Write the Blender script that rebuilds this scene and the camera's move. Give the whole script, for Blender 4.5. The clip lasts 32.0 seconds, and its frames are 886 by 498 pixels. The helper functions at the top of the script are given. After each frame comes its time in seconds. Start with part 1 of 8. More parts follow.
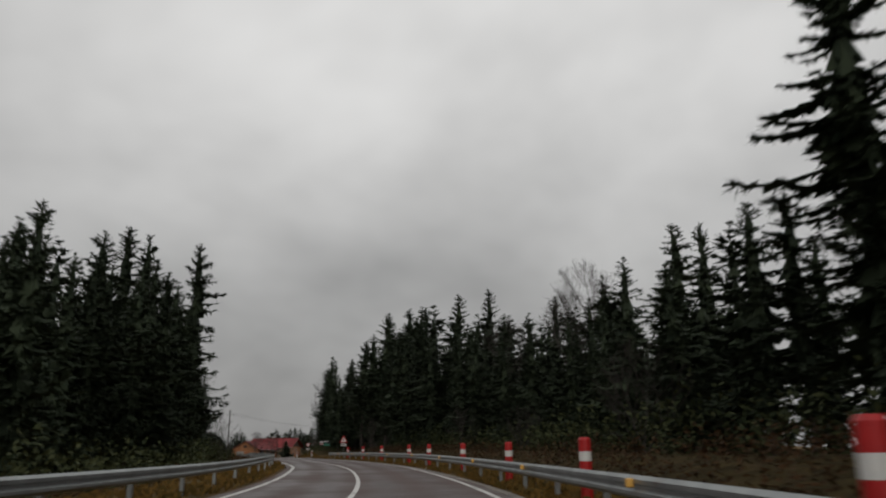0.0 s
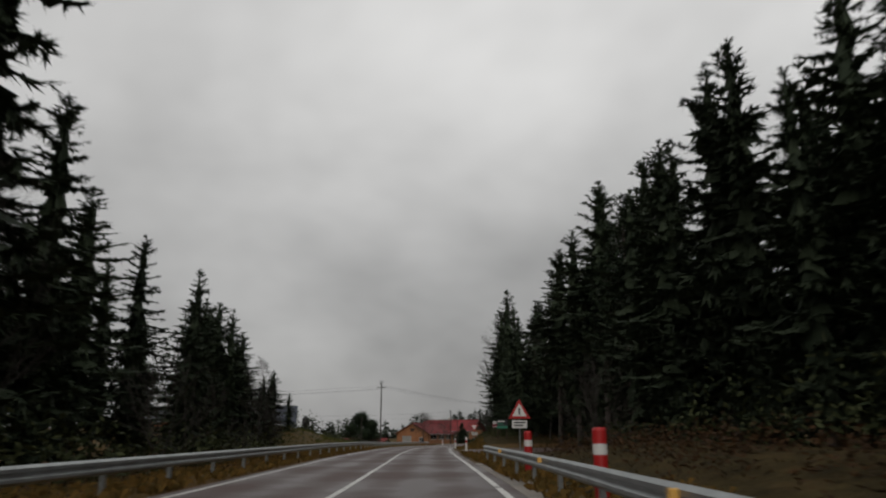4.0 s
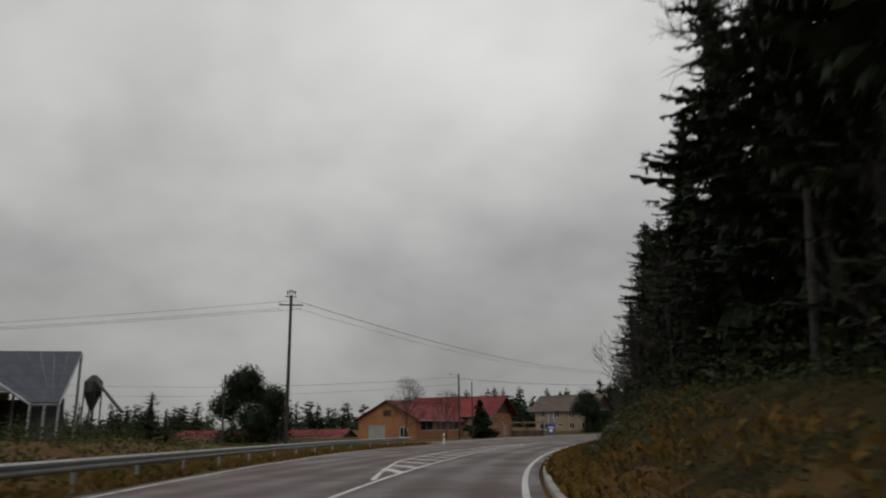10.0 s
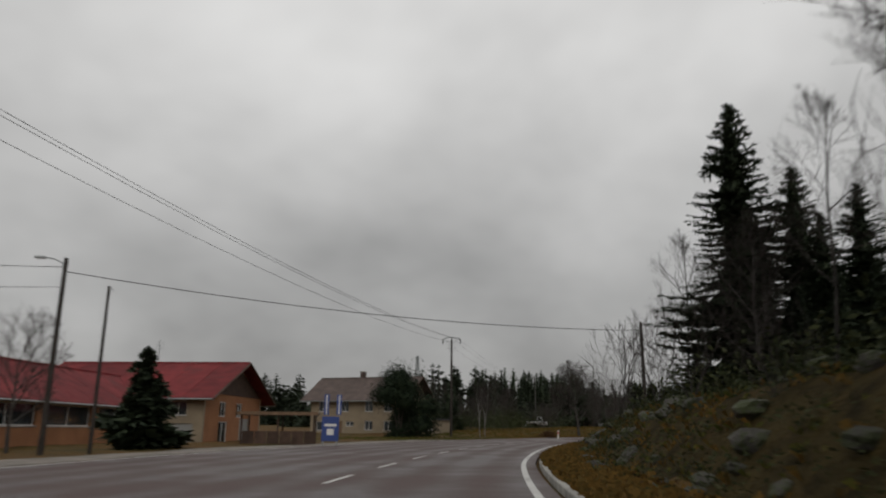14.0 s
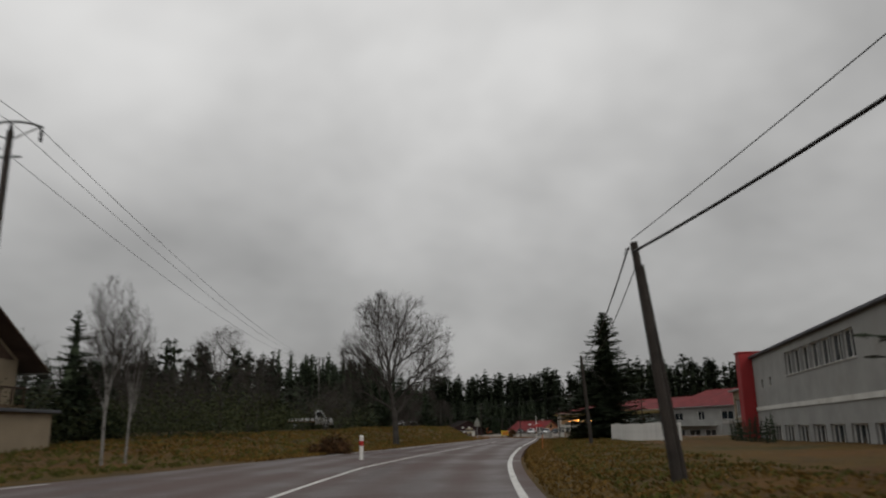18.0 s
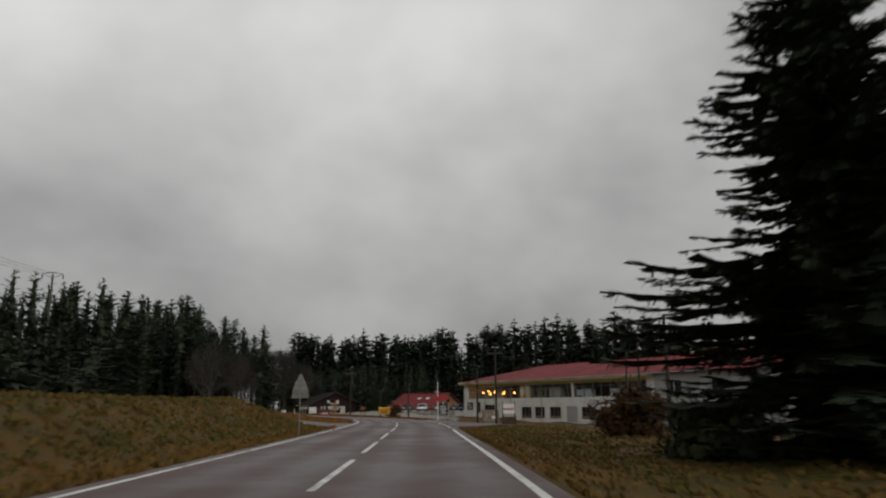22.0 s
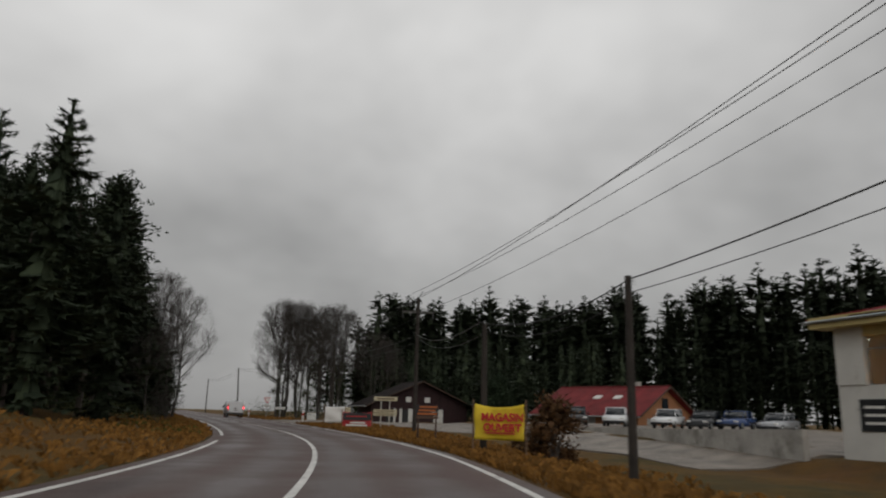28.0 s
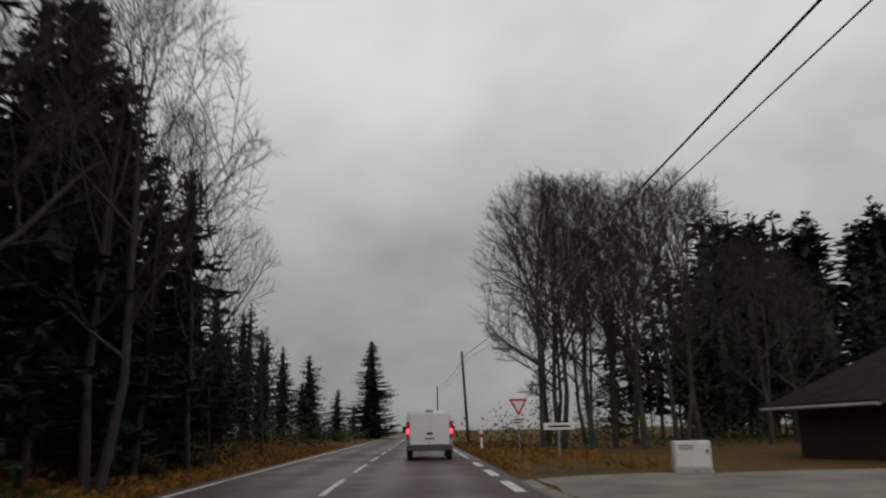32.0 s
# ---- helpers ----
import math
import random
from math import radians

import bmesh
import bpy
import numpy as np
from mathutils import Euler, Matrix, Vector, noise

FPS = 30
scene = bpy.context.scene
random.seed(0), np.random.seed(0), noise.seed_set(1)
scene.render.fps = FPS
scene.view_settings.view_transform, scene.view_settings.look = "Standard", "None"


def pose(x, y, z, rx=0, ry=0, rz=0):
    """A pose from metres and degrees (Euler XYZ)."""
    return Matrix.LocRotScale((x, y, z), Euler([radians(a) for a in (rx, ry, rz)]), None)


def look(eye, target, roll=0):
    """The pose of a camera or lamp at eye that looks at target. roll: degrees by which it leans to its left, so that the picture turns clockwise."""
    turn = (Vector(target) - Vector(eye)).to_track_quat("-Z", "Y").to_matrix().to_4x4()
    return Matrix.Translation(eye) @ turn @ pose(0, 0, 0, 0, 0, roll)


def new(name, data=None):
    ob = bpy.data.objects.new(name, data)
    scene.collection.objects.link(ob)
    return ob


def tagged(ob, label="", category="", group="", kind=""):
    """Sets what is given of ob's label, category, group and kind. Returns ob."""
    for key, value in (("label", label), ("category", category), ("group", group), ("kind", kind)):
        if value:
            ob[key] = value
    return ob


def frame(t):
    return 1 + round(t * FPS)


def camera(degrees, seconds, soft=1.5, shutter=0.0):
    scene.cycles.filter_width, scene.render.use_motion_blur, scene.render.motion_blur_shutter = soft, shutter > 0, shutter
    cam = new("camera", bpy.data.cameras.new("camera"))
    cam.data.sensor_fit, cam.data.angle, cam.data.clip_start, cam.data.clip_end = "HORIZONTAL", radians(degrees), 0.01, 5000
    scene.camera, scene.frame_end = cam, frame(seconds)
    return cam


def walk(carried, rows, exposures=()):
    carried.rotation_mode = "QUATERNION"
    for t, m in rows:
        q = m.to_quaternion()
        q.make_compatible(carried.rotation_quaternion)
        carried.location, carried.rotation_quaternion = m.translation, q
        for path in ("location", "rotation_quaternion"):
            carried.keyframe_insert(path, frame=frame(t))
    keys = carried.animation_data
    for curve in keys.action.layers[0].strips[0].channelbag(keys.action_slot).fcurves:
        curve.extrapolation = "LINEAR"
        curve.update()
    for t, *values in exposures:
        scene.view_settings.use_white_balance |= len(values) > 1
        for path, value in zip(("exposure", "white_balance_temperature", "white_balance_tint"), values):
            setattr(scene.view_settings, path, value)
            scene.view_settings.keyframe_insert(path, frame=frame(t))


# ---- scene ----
cam = camera(62.2, 32.0, soft=2.1, shutter=0.35)
EXPOSURE = 0.0
ROWS = [
    (0, 0.00, 0.00, 0.87, 15.64, 0.25, -6.66),
    (0.5, 0.82, 7.59, 0.94, 14.61, -0.05, -5.04),
    (1, 1.45, 15.17, 1.02, 13.81, -0.17, -2.98),
    (1.5, 1.79, 22.74, 1.11, 13.93, -0.36, -0.67),
    (2, 1.94, 30.30, 1.23, 13.73, -0.28, 1.42),
    (2.5, 1.76, 37.83, 1.31, 13.51, -0.08, 3.83),
    (3, 1.33, 45.39, 1.37, 14.35, 0.19, 5.69),
    (3.5, 0.76, 52.98, 1.43, 14.43, 0.25, 6.83),
    (4, -0.01, 60.64, 1.49, 14.47, 0.11, 7.98),
    (4.5, -0.93, 68.36, 1.54, 14.48, -0.08, 8.81),
    (5, -1.97, 76.15, 1.58, 14.52, -0.22, 9.29),
    (5.5, -3.09, 84.02, 1.61, 14.58, -0.19, 9.66),
    (6, -4.33, 91.96, 1.62, 14.72, 0.26, 10.14),
    (6.5, -5.60, 99.95, 1.63, 14.53, 0.35, 9.65),
    (7, -6.83, 107.93, 1.64, 14.54, 0.30, 9.50),
    (7.5, -7.99, 115.86, 1.66, 14.02, 0.11, 9.21),
    (8, -9.10, 123.62, 1.68, 13.78, 0.04, 9.23),
    (8.5, -10.11, 131.12, 1.69, 13.77, -0.42, 9.16),
    (9, -11.13, 138.60, 1.68, 13.80, -0.35, 9.22),
    (9.5, -12.11, 146.09, 1.64, 13.90, 0.16, 9.02),
    (10, -13.00, 153.64, 1.59, 13.71, 0.63, 8.12),
    (10.5, -13.78, 161.27, 1.52, 14.02, 0.79, 6.64),
    (11, -14.35, 169.04, 1.44, 13.86, 0.44, 4.62),
    (11.5, -14.67, 176.96, 1.35, 14.05, 0.01, 2.90),
    (12, -14.81, 184.89, 1.28, 14.05, -0.24, 1.03),
    (12.5, -14.67, 192.87, 1.24, 14.18, -0.37, -0.99),
    (13, -14.25, 200.92, 1.22, 14.66, -0.47, -3.28),
    (13.5, -13.52, 209.06, 1.23, 14.27, -0.42, -5.61),
    (14, -12.48, 217.09, 1.26, 13.87, -0.52, -7.88),
    (14.5, -11.13, 224.90, 1.31, 14.31, -0.23, -10.25),
    (15, -9.52, 232.61, 1.35, 14.30, -0.03, -12.03),
    (15.5, -7.71, 240.24, 1.38, 14.02, 0.18, -13.78),
    (16, -5.68, 247.81, 1.41, 13.67, 0.46, -15.76),
    (16.5, -3.40, 255.31, 1.42, 13.44, 0.80, -17.89),
    (17, -0.90, 262.79, 1.44, 13.53, 0.98, -19.91),
    (17.5, 1.82, 270.17, 1.46, 13.98, 1.01, -21.94),
    (18, 4.71, 277.44, 1.46, 14.00, 0.79, -23.90),
    (18.5, 7.97, 284.70, 1.45, 13.62, 0.62, -26.07),
    (19, 11.47, 291.95, 1.47, 13.67, -0.08, -27.31),
    (19.5, 15.17, 299.17, 1.54, 13.36, -0.09, -28.63),
    (20, 19.10, 306.30, 1.62, 13.05, 0.02, -30.08),
    (20.5, 23.25, 313.37, 1.69, 12.78, 0.15, -31.22),
    (21, 27.54, 320.43, 1.72, 12.11, 0.52, -32.02),
    (21.5, 31.87, 327.36, 1.73, 11.94, 0.53, -32.73),
    (22, 36.19, 334.23, 1.73, 12.03, 0.36, -32.80),
    (22.5, 40.42, 341.05, 1.71, 12.08, -0.15, -32.74),
    (23, 44.57, 347.77, 1.66, 11.93, 0.06, -32.34),
    (23.5, 48.60, 354.41, 1.62, 11.87, -0.00, -31.88),
    (24, 52.58, 360.97, 1.57, 11.95, -0.14, -31.59),
    (24.5, 56.50, 367.54, 1.55, 11.99, -0.58, -31.09),
    (25, 60.42, 374.12, 1.53, 12.25, -0.45, -30.68),
    (25.5, 64.28, 380.75, 1.52, 12.59, -0.22, -30.17),
    (26, 68.07, 387.44, 1.50, 12.85, -0.10, -29.51),
    (26.5, 71.74, 394.23, 1.46, 12.91, -0.23, -28.46),
    (27, 75.20, 401.17, 1.39, 12.61, -0.68, -26.52),
    (27.5, 78.29, 408.29, 1.31, 12.24, -1.20, -24.24),
    (28, 81.10, 415.47, 1.23, 12.66, -1.48, -21.76),
    (28.5, 83.59, 422.70, 1.19, 12.88, -1.45, -19.10),
    (29, 85.78, 430.03, 1.18, 12.87, -1.30, -16.57),
    (29.5, 87.59, 437.52, 1.19, 13.14, -1.50, -13.21),
    (30, 88.88, 445.23, 1.19, 13.48, -1.35, -10.03),
    (30.5, 89.84, 452.99, 1.19, 13.44, -0.54, -7.72),
    (31, 90.44, 460.85, 1.23, 13.82, 0.34, -5.41),
    (31.5, 90.67, 468.85, 1.31, 13.46, 0.94, -4.06),
    (32, 90.81, 476.83, 1.39, 13.76, 1.06, -2.00),
]

walk(cam, [(t, pose(x, y, z, 90 + p, r, w)) for t, x, y, z, p, r, w in ROWS], exposures=[(0, EXPOSURE), (32, EXPOSURE)])

# ---- sky and light: heavy overcast, rain ----
world = bpy.data.worlds.new("overcast_sky")
scene.world = world
world.use_nodes = True
wn = world.node_tree.nodes
wl = world.node_tree.links
wn.clear()
w_out = wn.new("ShaderNodeOutputWorld")
w_bg = wn.new("ShaderNodeBackground")
w_sky = wn.new("ShaderNodeTexSky")
w_sky.sky_type = "NISHITA"
w_sky.sun_disc = False
w_sky.sun_elevation = radians(24)
w_sky.sun_rotation = radians(190)
w_sky.dust_density = 4.0
w_co = wn.new("ShaderNodeTexCoord")
w_sep = wn.new("ShaderNodeSeparateXYZ")
wl.new(w_co.outputs["Generated"], w_sep.inputs[0])
# clouds lie on a flat layer: direction divided by its height
w_max = wn.new("ShaderNodeMath")
w_max.operation = "MAXIMUM"
w_max.inputs[1].default_value = 0.0
wl.new(w_sep.outputs["Z"], w_max.inputs[0])
w_add = wn.new("ShaderNodeMath")
w_add.operation = "ADD"
w_add.inputs[1].default_value = 0.62
wl.new(w_max.outputs[0], w_add.inputs[0])
w_div = wn.new("ShaderNodeVectorMath")
w_div.operation = "DIVIDE"
wl.new(w_co.outputs["Generated"], w_div.inputs[0])
w_comb = wn.new("ShaderNodeCombineXYZ")
for i in range(3):
    wl.new(w_add.outputs[0], w_comb.inputs[i])
wl.new(w_comb.outputs[0], w_div.inputs[1])
w_n1 = wn.new("ShaderNodeTexNoise")
w_n1.inputs["Scale"].default_value = 1.9
w_n1.inputs["Detail"].default_value = 4.0
w_n1.inputs["Roughness"].default_value = 0.54
w_n1.inputs["Distortion"].default_value = 0.1
wl.new(w_div.outputs[0], w_n1.inputs["Vector"])
w_ramp = wn.new("ShaderNodeValToRGB")
w_ramp.color_ramp.elements[0].position = 0.34
w_ramp.color_ramp.elements[0].color = (0.89, 0.885, 0.873, 1)
w_ramp.color_ramp.elements[1].position = 0.74
w_ramp.color_ramp.elements[1].color = (1.61, 1.60, 1.578, 1)
wl.new(w_n1.outputs["Fac"], w_ramp.inputs[0])
# an overcast sky is about three times as bright overhead as at the horizon
w_el = wn.new("ShaderNodeMapRange")
w_el.inputs["From Min"].default_value = 0.0
w_el.inputs["From Max"].default_value = 0.75
w_el.inputs["To Min"].default_value = 0.58
w_el.inputs["To Max"].default_value = 1.45
wl.new(w_sep.outputs["Z"], w_el.inputs["Value"])
w_mul = wn.new("ShaderNodeVectorMath")
w_mul.operation = "SCALE"
wl.new(w_ramp.outputs[0], w_mul.inputs[0])
wl.new(w_el.outputs[0], w_mul.inputs["Scale"])
w_mix = wn.new("ShaderNodeMixRGB")
w_mix.inputs[0].default_value = 0.006
wl.new(w_mul.outputs[0], w_mix.inputs[1])
wl.new(w_sky.outputs[0], w_mix.inputs[2])
wl.new(w_mix.outputs[0], w_bg.inputs["Color"])
w_bg.inputs["Strength"].default_value = 0.405
wl.new(w_bg.outputs[0], w_out.inputs["Surface"])

sun = new("sun", bpy.data.lights.new("sun", "SUN"))
sun.data.energy = 0.5
sun.data.angle = radians(40)
sun.data.color = (1.0, 0.97, 0.93)
sun.matrix_world = look((10, 30, 110), (40, 270, 0))


# ---- materials ----
def material(name, color, rough=0.8, metal=0.0, vary=0.25, scale=6.0, fine=60.0, bump=0.15, tint=None, random_by=0.0,
             spec=0.4, bump_dist=0.02, wear=None, wear_at=0.62):
    """Two scales of variation, a fine relief, and optional stains of colour wear."""
    m = bpy.data.materials.new(name)
    m.use_nodes = True
    n, l = m.node_tree.nodes, m.node_tree.links
    b = n["Principled BSDF"]
    b.inputs["Roughness"].default_value = rough
    b.inputs["Metallic"].default_value = metal
    b.inputs["Specular IOR Level"].default_value = spec
    co = n.new("ShaderNodeTexCoord")
    big = n.new("ShaderNodeTexNoise")
    big.inputs["Scale"].default_value = scale
    big.inputs["Detail"].default_value = 4
    small = n.new("ShaderNodeTexNoise")
    small.inputs["Scale"].default_value = fine
    small.inputs["Detail"].default_value = 3
    l.new(co.outputs["Object"], big.inputs["Vector"])
    l.new(co.outputs["Object"], small.inputs["Vector"])
    dark = tuple(c * (1 - vary) for c in color)
    lite = tint or tuple(min(1, c * (1 + vary)) for c in color)
    r = n.new("ShaderNodeValToRGB")
    r.color_ramp.elements[0].position, r.color_ramp.elements[0].color = 0.3, (*dark, 1)
    r.color_ramp.elements[1].position, r.color_ramp.elements[1].color = 0.72, (*lite, 1)
    l.new(big.outputs["Fac"], r.inputs[0])
    mix = n.new("ShaderNodeMixRGB")
    mix.blend_type = "MULTIPLY"
    mix.inputs[0].default_value = min(1.0, vary * 1.6)
    r2 = n.new("ShaderNodeValToRGB")
    r2.color_ramp.elements[0].position, r2.color_ramp.elements[0].color = 0.3, (0.55, 0.55, 0.55, 1)
    r2.color_ramp.elements[1].position, r2.color_ramp.elements[1].color = 0.65, (1, 1, 1, 1)
    l.new(small.outputs["Fac"], r2.inputs[0])
    l.new(r.outputs[0], mix.inputs[1])
    l.new(r2.outputs[0], mix.inputs[2])
    last = mix.outputs[0]
    if wear:
        wn_ = n.new("ShaderNodeTexNoise")
        wn_.inputs["Scale"].default_value = scale * 0.6
        wn_.inputs["Detail"].default_value = 8
        wn_.inputs["Roughness"].default_value = 0.7
        l.new(co.outputs["Object"], wn_.inputs["Vector"])
        wr = n.new("ShaderNodeMapRange")
        wr.inputs["From Min"].default_value = wear_at - 0.05
        wr.inputs["From Max"].default_value = wear_at + 0.05
        l.new(wn_.outputs["Fac"], wr.inputs["Value"])
        wm = n.new("ShaderNodeMixRGB")
        wm.inputs[2].default_value = (*wear, 1)
        l.new(wr.outputs[0], wm.inputs[0])
        l.new(last, wm.inputs[1])
        last = wm.outputs[0]
    if random_by:
        oi = n.new("ShaderNodeObjectInfo")
        hs = n.new("ShaderNodeHueSaturation")
        mr = n.new("ShaderNodeMapRange")
        mr.inputs["To Min"].default_value = 1 - random_by
        mr.inputs["To Max"].default_value = 1 + random_by
        l.new(oi.outputs["Random"], mr.inputs["Value"])
        l.new(mr.outputs[0], hs.inputs["Value"])
        l.new(last, hs.inputs["Color"])
        last = hs.outputs[0]
    l.new(last, b.inputs["Base Color"])
    if bump:
        bp = n.new("ShaderNodeBump")
        bp.inputs["Strength"].default_value = bump
        bp.inputs["Distance"].default_value = bump_dist
        l.new(small.outputs["Fac"], bp.inputs["Height"])
        l.new(bp.outputs[0], b.inputs["Normal"])
    return m


def glow(name, color, strength):
    m = bpy.data.materials.new(name)
    m.use_nodes = True
    b = m.node_tree.nodes["Principled BSDF"]
    b.inputs["Base Color"].default_value = (*color, 1)
    b.inputs["Emission Color"].default_value = (*color, 1)
    b.inputs["Emission Strength"].default_value = strength
    return m


def foliage(name, a, b_, rough=0.75, island=True):
    m = bpy.data.materials.new(name)
    m.use_nodes = True
    n, l = m.node_tree.nodes, m.node_tree.links
    b = n["Principled BSDF"]
    b.inputs["Roughness"].default_value = rough
    b.inputs["Specular IOR Level"].default_value = 0.1
    g = n.new("ShaderNodeNewGeometry")
    oi = n.new("ShaderNodeObjectInfo")
    r = n.new("ShaderNodeValToRGB")
    r.color_ramp.elements[0].color = (*a, 1)
    r.color_ramp.elements[1].color = (*b_, 1)
    l.new(g.outputs["Random Per Island"], r.inputs[0])
    hs = n.new("ShaderNodeHueSaturation")
    mr = n.new("ShaderNodeMapRange")
    mr.inputs["To Min"].default_value = 0.7
    mr.inputs["To Max"].default_value = 1.3
    l.new(oi.outputs["Random"], mr.inputs["Value"])
    l.new(mr.outputs[0], hs.inputs["Value"])
    l.new(r.outputs[0], hs.inputs["Color"])
    l.new(hs.outputs[0], b.inputs["Base Color"])
    return m


def glass_material(name, color=(0.02, 0.025, 0.03), rough=0.06):
    m = bpy.data.materials.new(name)
    m.use_nodes = True
    n, l = m.node_tree.nodes, m.node_tree.links
    b = n["Principled BSDF"]
    b.inputs["Base Color"].default_value = (*color, 1)
    b.inputs["Roughness"].default_value = rough
    b.inputs["Specular IOR Level"].default_value = 0.6
    ns = n.new("ShaderNodeTexNoise")
    ns.inputs["Scale"].default_value = 1.5
    bp = n.new("ShaderNodeBump")
    bp.inputs["Strength"].default_value = 0.05
    l.new(ns.outputs["Fac"], bp.inputs["Height"])
    l.new(bp.outputs[0], b.inputs["Normal"])
    return m


def wet_road(name):
    m = bpy.data.materials.new(name)
    m.use_nodes = True
    n, l = m.node_tree.nodes, m.node_tree.links
    b = n["Principled BSDF"]
    co = n.new("ShaderNodeTexCoord")
    fine = n.new("ShaderNodeTexNoise")
    fine.inputs["Scale"].default_value = 45
    fine.inputs["Detail"].default_value = 4
    wet = n.new("ShaderNodeTexNoise")
    wet.inputs["Scale"].default_value = 0.22
    wet.inputs["Detail"].default_value = 6
    wet.inputs["Roughness"].default_value = 0.6
    at_ = n.new("ShaderNodeUVMap")
    st = n.new("ShaderNodeSeparateXYZ")
    l.new(at_.outputs[0], st.inputs[0])
    l.new(co.outputs["Object"], fine.inputs["Vector"])
    l.new(co.outputs["Object"], wet.inputs["Vector"])
    # wheel tracks along the lane, in metres across the road
    wave = n.new("ShaderNodeMath")
    wave.operation = "COSINE"
    mul = n.new("ShaderNodeMath")
    mul.operation = "MULTIPLY"
    mul.inputs[1].default_value = 2 * math.pi / 1.7
    l.new(st.outputs["X"], mul.inputs[0])
    l.new(mul.outputs[0], wave.inputs[0])
    sm = n.new("ShaderNodeMath")
    sm.operation = "MULTIPLY_ADD"
    sm.inputs[1].default_value = 0.10
    l.new(wave.outputs[0], sm.inputs[0])
    l.new(wet.outputs["Fac"], sm.inputs[2])
    r = n.new("ShaderNodeValToRGB")
    r.color_ramp.elements[0].position, r.color_ramp.elements[0].color = 0.35, (0.053, 0.031, 0.027, 1)
    r.color_ramp.elements[1].position, r.color_ramp.elements[1].color = 0.65, (0.088, 0.053, 0.046, 1)
    l.new(sm.outputs[0], r.inputs[0])
    mx = n.new("ShaderNodeMixRGB")
    mx.blend_type = "MULTIPLY"
    mx.inputs[0].default_value = 0.55
    r2 = n.new("ShaderNodeValToRGB")
    r2.color_ramp.elements[0].position, r2.color_ramp.elements[0].color = 0.32, (0.45, 0.45, 0.45, 1)
    r2.color_ramp.elements[1].position, r2.color_ramp.elements[1].color = 0.6, (1, 1, 1, 1)
    l.new(fine.outputs["Fac"], r2.inputs[0])
    l.new(r.outputs[0], mx.inputs[1])
    l.new(r2.outputs[0], mx.inputs[2])
    l.new(mx.outputs[0], b.inputs["Base Color"])
    rr = n.new("ShaderNodeMapRange")
    rr.inputs["From Min"].default_value = 0.36
    rr.inputs["From Max"].default_value = 0.66
    rr.inputs["To Min"].default_value = 0.38
    rr.inputs["To Max"].default_value = 0.68
    l.new(sm.outputs[0], rr.inputs["Value"])
    l.new(rr.outputs[0], b.inputs["Roughness"])
    b.inputs["Specular IOR Level"].default_value = 0.28
    bp = n.new("ShaderNodeBump")
    bp.inputs["Strength"].default_value = 0.35
    bp.inputs["Distance"].default_value = 0.01
    l.new(fine.outputs["Fac"], bp.inputs["Height"])
    l.new(bp.outputs[0], b.inputs["Normal"])
    return m


def ground_material(name):
    """Wet winter grass: straw, green and bare brown earth in patches."""
    m = bpy.data.materials.new(name)
    m.use_nodes = True
    n, l = m.node_tree.nodes, m.node_tree.links
    b = n["Principled BSDF"]
    b.inputs["Roughness"].default_value = 0.9
    b.inputs["Specular IOR Level"].default_value = 0.2
    co = n.new("ShaderNodeTexCoord")
    def nz(s, d, ro=0.55):
        t = n.new("ShaderNodeTexNoise")
        t.inputs["Scale"].default_value, t.inputs["Detail"].default_value, t.inputs["Roughness"].default_value = s, d, ro
        l.new(co.outputs["Object"], t.inputs["Vector"])
        return t.outputs["Fac"]
    big, mid, fine = nz(0.11, 5), nz(0.9, 5, 0.65), nz(14, 4, 0.7)
    r = n.new("ShaderNodeValToRGB")
    e = r.color_ramp.elements
    e[0].position, e[0].color = 0.32, (0.040, 0.050, 0.010, 1)
    e[1].position, e[1].color = 0.66, (0.130, 0.055, 0.010, 1)
    k = e.new(0.48)
    k.color = (0.110, 0.066, 0.011, 1)
    l.new(big, r.inputs[0])
    r2 = n.new("ShaderNodeValToRGB")
    e = r2.color_ramp.elements
    e[0].position, e[0].color = 0.36, (0.045, 0.034, 0.02, 1)
    e[1].position, e[1].color = 0.62, (0.140, 0.072, 0.014, 1)
    l.new(mid, r2.inputs[0])
    mx = n.new("ShaderNodeMixRGB")
    mx.inputs[0].default_value = 0.45
    l.new(r.outputs[0], mx.inputs[1])
    l.new(r2.outputs[0], mx.inputs[2])
    m3 = n.new("ShaderNodeMixRGB")
    m3.blend_type = "MULTIPLY"
    m3.inputs[0].default_value = 0.7
    r3 = n.new("ShaderNodeValToRGB")
    r3.color_ramp.elements[0].position, r3.color_ramp.elements[0].color = 0.3, (0.35, 0.35, 0.35, 1)
    r3.color_ramp.elements[1].position, r3.color_ramp.elements[1].color = 0.62, (1.1, 1.1, 1.1, 1)
    l.new(fine, r3.inputs[0])
    l.new(mx.outputs[0], m3.inputs[1])
    l.new(r3.outputs[0], m3.inputs[2])
    l.new(m3.outputs[0], b.inputs["Base Color"])
    bp = n.new("ShaderNodeBump")
    bp.inputs["Strength"].default_value = 0.7
    bp.inputs["Distance"].default_value = 0.08
    l.new(fine, bp.inputs["Height"])
    l.new(bp.outputs[0], b.inputs["Normal"])
    return m


